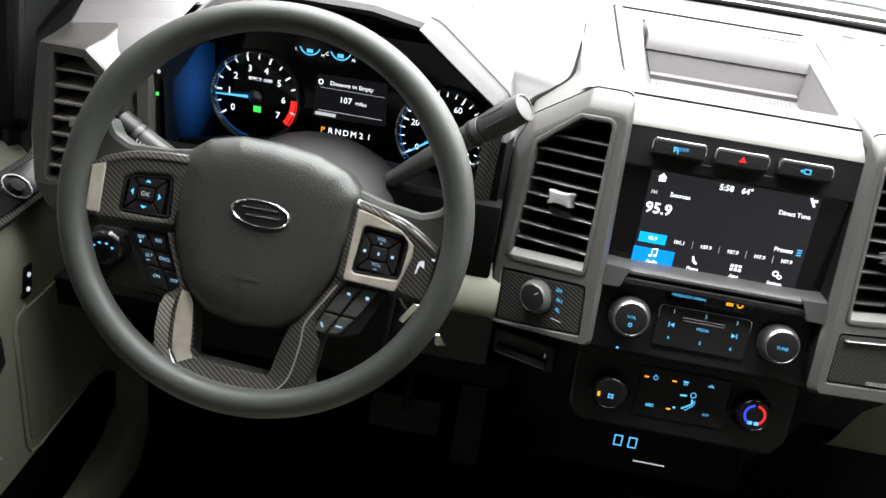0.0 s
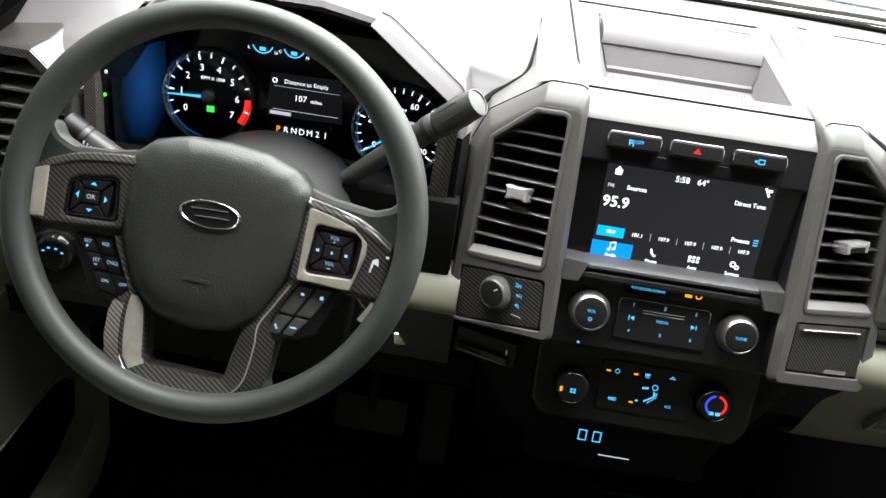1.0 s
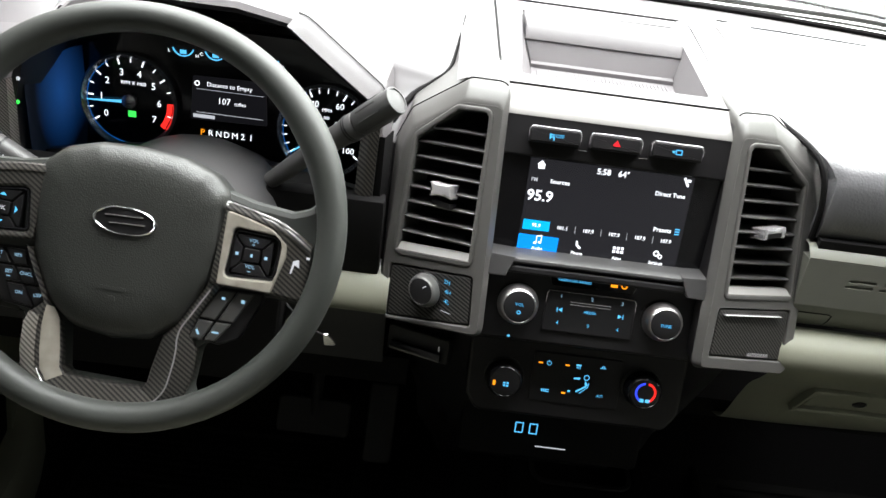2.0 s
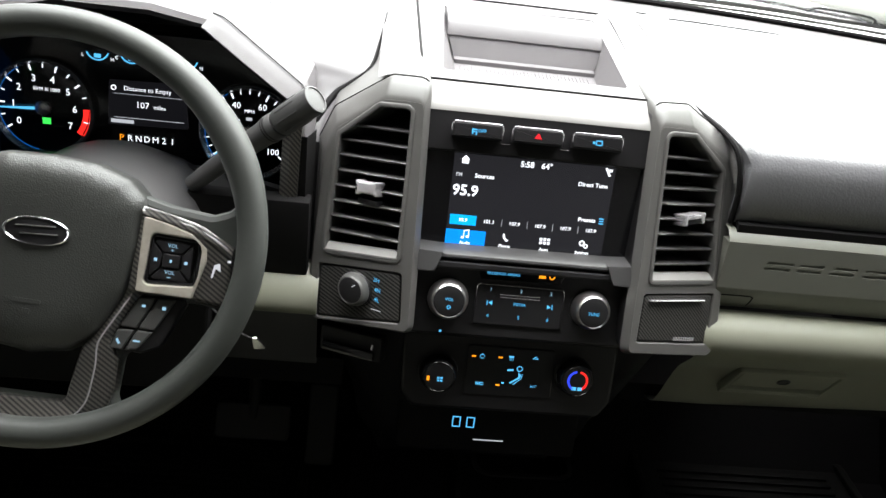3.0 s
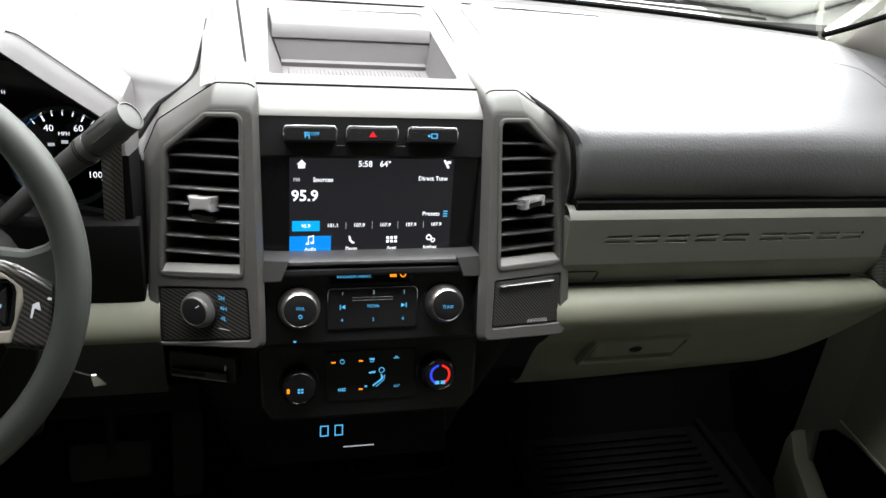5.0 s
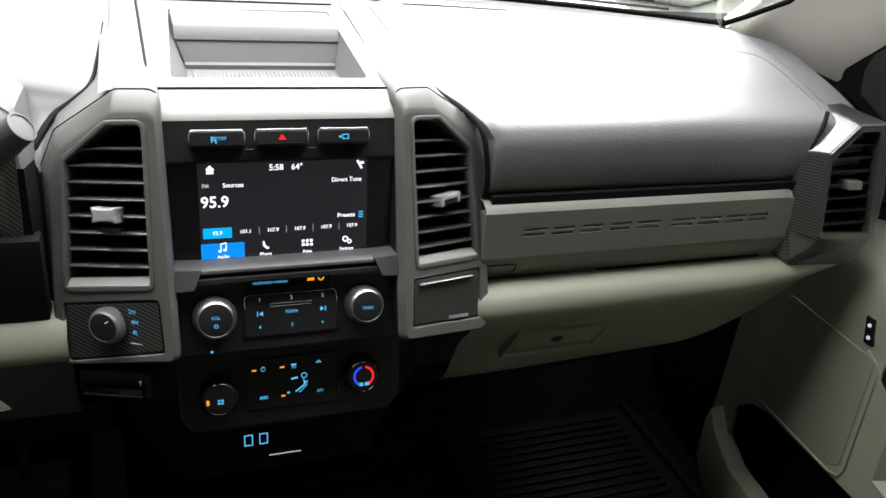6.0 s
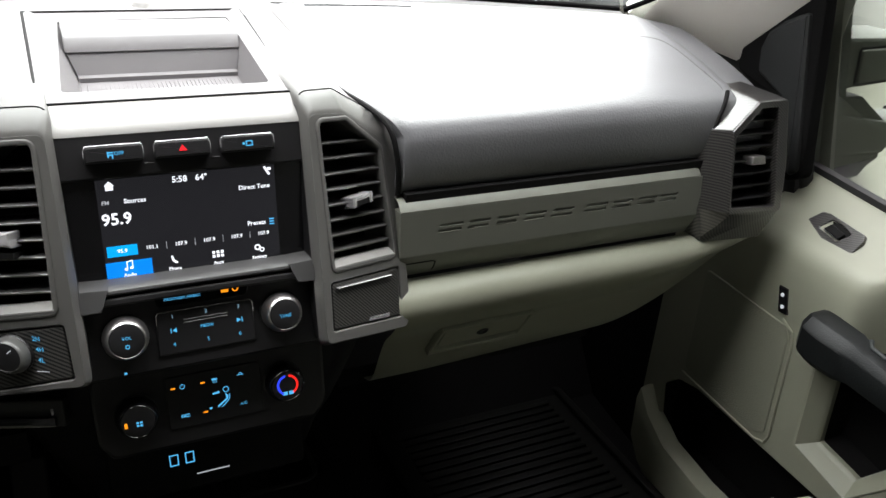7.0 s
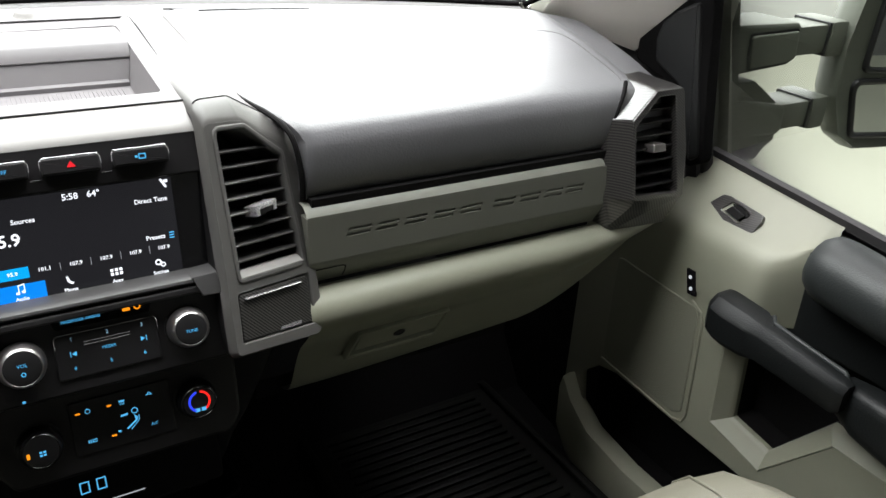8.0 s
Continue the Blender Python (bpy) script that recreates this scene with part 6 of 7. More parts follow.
    if s > 0:
        cells = [[(0.0855, -0.0375), (0.1000, -0.0370), (0.0865, -0.0645), (0.0725, -0.0640)], [(0.1015, -0.0370), (0.1165, -0.0360), (0.1020, -0.0640), (0.0885, -0.0645)], [(0.0720, -0.0660), (0.0858, -0.0660), (0.0772, -0.0840), (0.0655, -0.0835)], [(0.0878, -0.0660), (0.1010, -0.0655), (0.0895, -0.0825), (0.0792, -0.0840)]]
        marks = [rect(0.0905, -0.0445, 0.0030, 0.0022), rect(0.1075, -0.0445, 0.0030, 0.0030), [(0.0715, -0.0755), (0.0728, -0.0740), (0.0755, -0.0785), (0.0738, -0.0793)], rounded(rect(0.0885, -0.0750, 0.0060, 0.0016), 0.0006, 2)]
        for q, w in zip(cells, marks):
            bm = bmesh.new()
            plate(bm, HUB, rounded(q, 0.0015, 2), 0.004, 0.0014, n=0.0086)
            part("key", bm, KEYGREY, pod_ob)
            sign("key_mark", HUB, [w], 0.0090, L_SOFT, pod_ob)
    else:
        cells = [[(0.0835, -0.0345), (0.0995, -0.0350), (0.0925, -0.0480), (0.0800, -0.0480)], [(0.1015, -0.0350), (0.1165, -0.0355), (0.1080, -0.0480), (0.0945, -0.0480)], [(0.0790, -0.0500), (0.0915, -0.0500), (0.0850, -0.0625), (0.0725, -0.0625)], [(0.0935, -0.0500), (0.1070, -0.0500), (0.1000, -0.0625), (0.0870, -0.0625)], [(0.0715, -0.0645), (0.0830, -0.0645), (0.0740, -0.0820), (0.0605, -0.0810)], [(0.0850, -0.0645), (0.0990, -0.0645), (0.0940, -0.0800), (0.0760, -0.0820)]]
        for q, w in zip(cells, ("RES", "SET", "CNCL", "SET", "OFF", "ON")):
            q = [(u + 0.16 * (-0.034 - v), v) for u, v in f(q)]
            bm = bmesh.new()
            plate(bm, HUB, rounded(q, 0.0015, 2), 0.004, 0.0010, n=0.0082)
            kb = part("key", bm, BLACK, pod_ob)
            ku, kv = sum(p[0] for p in q) / 4, sum(p[1] for p in q) / 4 + 0.0015
            lettering("key_text", w, 0.0042, HUB, ku, kv, 0.0086, L_SOFT, kb)
            if w == "SET":
                sign("key_sign", HUB, [rect(ku, kv - 0.0040, 0.0028, 0.0007)] + ([rect(ku, kv - 0.0040, 0.0007, 0.0028)] if kv > -0.05 else []), 0.0086, L_SOFT, kb)

# lower spoke: a U of carbon look whose arms run up beside the airbag cover
right = [((0.0905, -0.0300), (0.0740, -0.0300)), ((0.0860, -0.0380), (0.0720, -0.0400)), ((0.0755, -0.0590), (0.0600, -0.0620)), ((0.0690, -0.0750), (0.0500, -0.0780)), ((0.0715, -0.0850), (0.0440, -0.0870)), ((0.0750, -0.0950), (0.0418, -0.0980)), ((0.0748, -0.118), (0.0390, -0.114)), ((0.0710, -0.134), (0.0372, -0.1285)), ((0.0600, -0.1495), (0.0335, -0.1345)), ((0.0440, -0.1585), (0.0260, -0.1350)), ((0.0200, -0.1638), (0.0120, -0.1352)), ((0.0, -0.1650), (0.0, -0.1354))]
path = right + [((-o[0] + (0.007 if o[1] > -0.08 else 0.0), o[1]), (-i[0], i[1])) for o, i in reversed(right[:-1])]


def across(o, i, steps):
    return [HUB(o[0] + (i[0] - o[0]) * t, o[1] + (i[1] - o[1]) * t, n + 0.003) for t, n in steps]


SKIN = [(-0.02, -0.010), (0.0, 0.0015), (0.05, 0.0040), (0.42, 0.0098), (0.47, 0.0102), (0.54, 0.0092), (0.96, 0.0040), (1.0, 0.0020), (1.0, -0.016)]
bm = bmesh.new()
loft(bm, [across(o, i, SKIN) for o, i in path])
low = part("lower_spoke", bm, CARBON, wheel, "lacquered carbon-look lower spoke", sharp=14)
# pale strips paint the reflections on the left arm
bm = bmesh.new()
loft(bm, [across(o, i, [(0.55, 0.0096), (0.60, 0.0097), (0.93, 0.0056), (0.98, 0.0048)]) for o, i in path[-9:-3]])
part("facet", bm, PALESHEEN, low, "lower spoke facet with its reflection painted pale")
bm = bmesh.new()
loft(bm, [across(o, i, [(0.02, 0.0052), (0.10, 0.0070), (0.38, 0.0110), (0.46, 0.0116)]) for o, i in path[-10:-4]])
part("facet", bm, CARBONSHEEN, low, "carbon-look facet with its sheen painted pale")
# highlight along the ridge, laid on as a thin bright bar
bm = bmesh.new()
tube(bm, smooth_line([across(o, i, [(0.47, 0.0108)])[0] for o, i in path[1:-7]], 4), 0.0008, 6)
part("crease_glint", bm, TAB, low)

# ---- doors ----
def door(side):
    X = MID + side * 0.822
    dy = 0.0 if side > 0 else 0.034
    base = Plane((X, dy, 0), (0, -side, 0), (0, 0, 1))
    f = lambda q: [(-side * y, z) for y, z in q]
    W = lambda x, y, z: (MID + side * (x - MID), y + dy, z)
    d = empty("front_door", (X, 0.5, 0.1), "stone-coloured door trim with dark armrest and map pocket", "door", group="front doors")
    bm = bmesh.new()
    notch = [(0.728, 0.562), (0.7255, 0.466), (0.7190, 0.320), (0.617, 0.297), (0.522, 0.415), (0.36, 0.412), (0.0, 0.410), (-0.45, 0.410)]
    inner = [(0.700, 0.562), (0.6973, 0.462), (0.6914, 0.341), (0.6185, 0.329), (0.5405, 0.4345), (0.36, 0.428), (0.0, 0.425), (-0.45, 0.425)]
    pocket = rounded(f([(1.01, 0.235), (0.975, 0.268), (0.93, 0.278), (0.55, 0.262), (0.20, 0.25), (0.20, 0.10), (0.99, 0.10)]), 0.012)
    plate(bm, base, f([(1.06, 0.06), (1.06, 0.562)] + notch + [(-0.45, 0.06)]), 0.10, 0.002, holes=[pocket], hole_depth=0.012, floor=False)
    panel = part("door_panel", bm, BEIGE, d)
    # black box and sheets that paint the shade inside the door recesses
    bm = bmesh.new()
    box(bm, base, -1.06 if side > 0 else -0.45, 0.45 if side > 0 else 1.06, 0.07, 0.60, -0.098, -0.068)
    part("recess_shade_back", bm, MATTE, d)
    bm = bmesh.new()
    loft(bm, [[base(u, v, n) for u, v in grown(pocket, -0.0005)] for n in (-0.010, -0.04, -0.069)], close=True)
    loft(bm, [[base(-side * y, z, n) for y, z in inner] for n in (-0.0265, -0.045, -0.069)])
    part("recess_shade", bm, MATTE, d)
    # broad chamfer round the big recess
    bm = bmesh.new()
    rows = []
    for (y0, z0), (y1, z1) in zip(notch, inner):
        rows.append([base(-side * (y0 + (y1 - y0) * k), z0 + (z1 - z0) * k, n) for k, n in ((-0.03, -0.001), (0.03, 0.0015), (0.10, 0.0012), (0.16, -0.0005), (0.82, -0.0115), (0.93, -0.0145), (1.0, -0.0185), (1.0, -0.0275))])
    loft(bm, rows)
    part("recess_lip", bm, BEIGE, d, sharp=25)
    # lower pocket wall
    bm = bmesh.new()
    rows = []
    for y, z in ((1.035, 0.215), (1.005, 0.175), (0.95, 0.140), (0.85, 0.125), (0.3, 0.12)):
        rows.append([base(-side * y, z + a, n) for a, n in ((0.0, -0.01), (0.004, 0.012), (0.0, 0.028), (-0.02, 0.034), (-0.11, 0.03))])
    loft(bm, rows)
    part("pocket_wall", bm, BEIGE, d)
    # speaker grille
    bm = bmesh.new()
    plate(bm, base, rounded(f([(0.782, 0.475), (0.790, 0.492), (0.97, 0.50), (0.97, 0.30), (0.792, 0.288), (0.774, 0.300)]), 0.012), 0.004, 0.002, n=0.002)
    grille = part("speaker_grille", bm, PERF, d, "finely perforated speaker grille")
    bm = bmesh.new()
    tube(bm, [base(-side * y, z, 0.0015) for y, z in ((0.80, 0.500), (0.778, 0.488), (0.772, 0.470), (0.764, 0.300), (0.770, 0.284), (0.79, 0.278), (0.97, 0.290))], 0.0022, 6)
    part("grille_edge", bm, BEIGE, grille)
    # top ledge up to the window
    bm = bmesh.new()
    rows = []
    # its face turns outwards behind the handle
    for y, e in ((1.06, 0), (0.95, 0), (0.85, 0), (0.75, 0), (0.712, 0), (0.700, 0.0015), (0.692, 0.005), (0.684, 0.011), (0.672, 0.024), (0.655, 0.044), (0.640, 0.062)):
        zs = 0.70 - 0.10 * (0.87 - y) * 0.9
        g = 0.62 * e
        rows.append([W(0.8485 + e, y, 0.518), W(0.8485 + e, y, 0.545), W(0.8488 + e, y, 0.572 + g * 0.3), W(0.8510 + e, y, 0.594 + g * 0.6), W(0.8570 + e * 0.95, y, 0.612 + g * 0.8), W(0.8680 + e * 0.85, y, 0.622 + g * 0.9), W(0.895 + e * 0.35, y, zs - 0.046), W(0.925, y, zs - 0.005), W(0.932, y, zs), W(0.95, y, zs)])
    loft(bm, rows)
    part("ledge", bm, BEIGE, d, sharp=60)
    bm = bmesh.new()
    plate(bm, base, rounded(f([(0.74, 0.505), (0.74, 0.600), (0.66, 0.640), (-0.45, 0.645), (-0.45, 0.505)]), 0.006), 0.02, 0.004, n=-0.046)
    part("arm_panel", bm, ARMPAD, d, "dark panel behind the pull handle")
    # padded roll behind it
    bm = bmesh.new()
    rows = []
    for y, k in ((0.640, 0.50), (0.636, 0.80), (0.626, 0.94), (0.610, 1.0), (0.4, 1.0), (0.0, 1.0), (-0.45, 1.0)):
        zs = 0.70 - 0.09 * (0.87 - max(y, 0.3))
        ring = []
        for a in range(14):
            t = 2 * math.pi * a / 14
            ring.append(W(0.892 - 0.052 * k * math.cos(t), y, zs - 0.045 + 0.048 * k * math.sin(t)))
        rows.append(ring)
    loft(bm, rows, close=True, caps=True)
    part("padded_roll", bm, ROLL, d, "blue-grey padded roll")
    # pull handle
    bm = bmesh.new()
    rows = []
    for y, zt, h, x0, x1 in ((0.744, 0.545, 0.030, 0.825, 0.8515), (0.738, 0.552, 0.044, 0.808, 0.8515), (0.728, 0.555, 0.056, 0.798, 0.8515), (0.715, 0.555, 0.060, 0.796, 0.8515), (0.700, 0.554, 0.062, 0.796, 0.8515), (0.665, 0.553, 0.060, 0.796, 0.849), (0.652, 0.552, 0.055, 0.796, 0.842), (0.640, 0.551, 0.050, 0.796, 0.826), (0.58, 0.546, 0.047, 0.796, 0.824), (0.515, 0.540, 0.044, 0.796, 0.824), (0.506, 0.537, 0.036, 0.800, 0.822)):
        ring = [(-1, -0.75), (-0.85, -1), (0.85, -1), (1, -0.8), (1, 0.85), (0.85, 1), (-0.20, 1), (-0.42, 0.95), (-0.92, 0.55), (-1, 0.40)]
        rows.append([W((x0 + x1) / 2 + cx * (x1 - x0) / 2, y - (0.0 if side > 0 else 0.045), zt - h / 2 + cz * h / 2) for cx, cz in ring])
    loft(bm, rows, close=True, caps=True)
    part("pull_handle", bm, ARMPAD, d, "dark moulded pull handle", sharp=24)
    bm = bmesh.new()
    rows = []
    for y, zt, h, x0 in ((0.535, 0.520, 0.030, 0.835), (0.525, 0.530, 0.050, 0.822), (0.49, 0.536, 0.066, 0.806), (0.40, 0.540, 0.080, 0.795), (-0.2, 0.545, 0.080, 0.790)):
        ring = []
        for a in range(16):
            t = 2 * math.pi * (a + 0.5) / 16
            cx, cz = math.cos(t), math.sin(t)
            cx, cz = math.copysign(abs(cx) ** 0.5, cx), math.copysign(abs(cz) ** 0.5, cz)
            ring.append(W((x0 + 0.856) / 2 + cx * (0.856 - x0) / 2, y, zt - h / 2 + cz * h / 2))
        rows.append(ring)
    loft(bm, rows, close=True, caps=True)
    part("armrest", bm, ARMPAD, d, "dark padded armrest")
    bm = bmesh.new()
    tube(bm, [W(0.846, 0.655, 0.549), W(0.836, 0.645, 0.546), W(0.835, 0.60, 0.542), W(0.835, 0.530, 0.536), W(0.829, 0.522, 0.534), W(0.818, 0.518, 0.533)], 0.0042, 10)
    part("grip_rod", bm, ROLL, d)
    # lock switch
    bm = bmesh.new()
    plate(bm, base, rounded(f([(0.8115, 0.5076), (0.7940, 0.5088), (0.8045, 0.5490), (0.8220, 0.5484)]), 0.002), 0.01, 0.0015, n=0.004)
    lock = part("lock_switch", bm, GLOSS, d)
    for y, z in ((0.8055, 0.519), (0.8105, 0.537)):
        bm = bmesh.new()
        lathe(bm, base, -side * y, z, [(0.0032, 0.004), (0.0030, 0.0052), (0, 0.0054)], 12)
        part("mark", bm, L_DIM, lock)
    # inner release in a carbon-look dish
    lp = Plane(W(0.894, 0.79, 0.6445), (0, -side, 0.09 * 0), (side * 0.5, 0, 0.75))
    if side < 0:
        lp = Plane(W(0.894, 0.79, 0.6445), (0, 1, 0), (-0.5, 0, 0.75))
    bm = bmesh.new()
    plate(bm, lp, rounded([(-0.0490, -0.0150), (-0.0500, -0.0020), (-0.0360, 0.0185), (-0.0230, 0.0205), (0.0430, 0.0140), (0.0465, 0.0040), (0.0430, -0.0160), (0.0310, -0.0235), (0.0110, -0.0230), (-0.0420, -0.0190)], 0.005, 4), 0.006, 0.0015, n=0.004, holes=[rounded([(-0.0260, -0.0050), (-0.0150, 0.0130), (0.0060, 0.0120), (0.0250, 0.0060), (0.0110, -0.0120)], 0.004, 4)], hole_depth=0.0055)
    dish = part("release_dish", bm, CARBONEND, d, "carbon-look dish round the door release")
    bm = bmesh.new()
    plate(bm, lp, rounded([(-0.018, -0.004), (0.012, -0.009), (0.018, 0.002), (-0.010, 0.008)], 0.003), 0.006, 0.002, n=0.0062)
    part("release_lever", bm, MATTE, dish)
    bm = bmesh.new()
    plate(bm, lp, rounded([(-0.0255, -0.0050), (-0.0148, 0.0125), (0.0055, 0.0115), (0.0245, 0.0058), (0.0108, -0.0115)], 0.004, 4), 0.002, 0.0004, n=0.0008)
    part("release_well", bm, MATTE, dish)
    bm = bmesh.new()
    tube(bm, [lp(-0.017, -0.004, 0.0060), lp(-0.002, -0.0064, 0.0066), lp(0.012, -0.009, 0.0060)], 0.0008, 6)
    part("lever_edge", bm, CHROME, dish)
    if side < 0:
        # mirror and window switches on the driver's side
        sp = Plane(W(0.868, 0.86, 0.628), (0, 1, 0), (-0.8, 0, 0.6))
        bm = bmesh.new()
        plate(bm, sp, rounded([(-0.16, -0.024), (0.10, -0.024), (0.13, 0.0), (0.10, 0.030), (-0.16, 0.030)], 0.008), 0.012, 0.002, n=0.016)
        sw = part("switch_panel", bm, CARBONFINE, d, "carbon-look window switch panel")
        bm = bmesh.new()
        plate(bm, sp, rounded([(-0.10, -0.016), (0.07, -0.016), (0.09, 0.002), (0.07, 0.022), (-0.10, 0.022)], 0.006), 0.006, 0.0015, n=0.019)
        part("switch_base", bm, GLOSS, sw)
        bm = bmesh.new()
        lathe(bm, sp, -0.032, 0.003, [(0.019, 0.018), (0.0185, 0.0215), (0.0165, 0.0215), (0.0160, 0.019)], 28)
        part("mirror_ring", bm, CHROME, sw)
        bm = bmesh.new()
        lathe(bm, sp, -0.032, 0.003, [(0.010, 0.019), (0.0095, 0.024), (0, 0.0245)], 20)
        part("mirror_knob", bm, BLACK, sw)
    # window frame, seals and glass
    bm = bmesh.new()
    rows = []
    for y in (0.90, 0.80, 0.70, 0.55, 0.40, 0.0, -0.45):
        zs = 0.70 - 0.09 * (0.87 - max(y, 0.3))
        rows.append([W(0.930, y, zs - 0.005), W(0.931, y, zs + 0.008), W(0.938, y, zs + 0.012), W(0.947, y, zs + 0.008), W(0.949, y, zs - 0.02)])
    loft(bm, rows)
    part("window_seal", bm, RUBBER, d)
    bm = bmesh.new()
    rows = []
    for y in (0.95, 0.80, 0.55, 0.40, 0.0, -0.45):
        zs = 0.70 - 0.09 * (0.87 - max(y, 0.3))
        rows.append([W(0.949, y, zs + 0.004), W(0.975, y, zs - 0.004), W(0.99, y, zs - 0.05), W(1.0, y, 0.3), W(0.98, y, 0.0)])
    loft(bm, rows)
    part("outer_skin", bm, GREENPLASTIC, d)
    # front corner: dark sail, ribbed post
    bm = bmesh.new()
    rows = []
    for y, z0, z1 in ((1.16, 0.60, 0.84), (1.08, 0.60, 0.90), (1.02, 0.60, 0.98), (0.97, 0.60, 1.04), (0.92, 0.60, 1.12)):
        rows.append([W(0.915 - 0.03 * k, y, z0 + (z1 - z0) * k) for k in (0, 0.5, 1)])
    loft(bm, rows)
    part("sail_panel", bm, SAIL, d)
    SB = Plane(W(0.880, 0, 0), (0, -side, 0), (0, 0, 1))
    bm = bmesh.new()
    plate(bm, SB, rounded(f([(1.038, 0.823), (1.036, 0.862), (1.020, 0.897), (0.985, 0.930), (0.940, 0.962), (0.905, 0.972), (0.862, 0.703), (0.895, 0.683), (0.935, 0.798)]), 0.014, 5), 0.02, 0.003)
    part("corner_seal", bm, SEAL, d)
    bm = bmesh.new()
    plate(bm, SB, rounded(f([(0.990, 0.830), (0.996, 0.866), (0.987, 0.893), (0.965, 0.912), (0.934, 0.929), (0.920, 0.934), (0.870, 0.710), (0.888, 0.695), (0.930, 0.804)]), 0.012, 5), 0.012, 0.006, n=0.006)
    part("corner_cover", bm, SAIL, d, "dark moulded window corner cover")
    lean = [(0.900, 0.62), (0.918, 0.70), (0.950, 0.83), (0.975, 0.93), (0.985, 0.99), (0.94, 1.08), (0.77, 1.22), (0.60, 1.42)]
    for m, prof in ((RUBBER, [(0.880, 0.024), (0.889, 0.018), (0.893, 0.008), (0.891, -0.002), (0.897, -0.005)]), (BLACK, [(0.897, -0.005), (0.900, -0.008), (0.903, -0.024), (0.909, -0.027)]), (RUBBER, [(0.909, -0.027), (0.909, -0.030), (0.914, -0.038), (0.922, -0.041), (0.930, -0.034)])):
        bm = bmesh.new()
        loft(bm, [[W(x - 0.12 * max(0.0, z - 0.95), y0 + dy, z) for x, dy in prof] for y0, z in lean])
        part("post_seal", bm, m, d)
    bm = bmesh.new()
    loft(bm, [[W(0.925, y0 + 0.012, z), W(0.940, y0, z), W(0.944, y0 - 0.017, z), W(0.960, y0 - 0.021, z), W(0.975, y0 + 0.05, z)] for y0, z in ((0.865, 0.62), (0.884, 0.70), (0.915, 0.83), (0.940, 0.935), (0.945, 0.99), (0.90, 1.08), (0.74, 1.22), (0.57, 1.42))])
    part("outer_post", bm, GREENPLASTIC, d)
    bm = bmesh.new()
    loft(bm, [[W(0.78, y, 1.42), W(0.82, y, 1.40), W(0.86, y, 1.40), W(0.88, y, 1.44), W(0.80, y, 1.50)] for y in (0.60, 0.2, -0.45)])
    part("upper_rail", bm, HEADLINER, d)
    bm = bmesh.new()
    loft(bm, [[W(0.950, 0.85, 0.66), W(0.950, -0.42, 0.62)], [W(0.947, 0.912, 0.90), W(0.947, -0.42, 0.90)], [W(0.935, 0.89, 1.02), W(0.935, -0.42, 1.02)], [W(0.87, 0.60, 1.38), W(0.87, -0.42, 1.38)]])
    pane = part("window_pane", bm, GLASS, d)
    pane.visible_shadow = False
    so = pane.modifiers.new("thickness", "SOLIDIFY")
    so.thickness = 0.004
    # plain cab side behind the door
    bm = bmesh.new()
    plate(bm, Plane(W(0.90, 0, 0), (0, -side, 0), (0, 0, 1)), f([(-0.42, 0.06), (-0.42, 1.46), (-1.4, 1.46), (-1.4, 0.06)]), 0.05, 0.003, holes=[rounded(f([(-0.55, 0.72), (-0.55, 1.35), (-1.25, 1.35), (-1.25, 0.72)]), 0.05)], floor=False)
    tagged(part("wall_side", bm, HEADLINER), "pale rear cab side with a window opening", "wall", kind="structure")
    bm = bmesh.new()
    loft(bm, [[W(0.86, 0.98, z), W(0.853, 1.04, z), W(0.87, 1.20, z), W(0.90, 1.40, z)] for z in (0.05, 0.3, 0.58, 0.655)])
    tagged(part("trim_kick", bm, MATTE), "black kick panel ahead of the door", "trim", kind="structure")


# the door's stone grey, darkened for the shade beside the dash
PERF = material("shaded_perforated_grey", (0.175, 0.182, 0.138), 0.55, grain=520, relief=0.9, spread=0.06, cells=True)
SAIL = material("dark_sail_plastic", (0.010, 0.011, 0.011), 0.55, relief=0.2, spread=0.2, spec=0.25)
door(1)
door(-1)


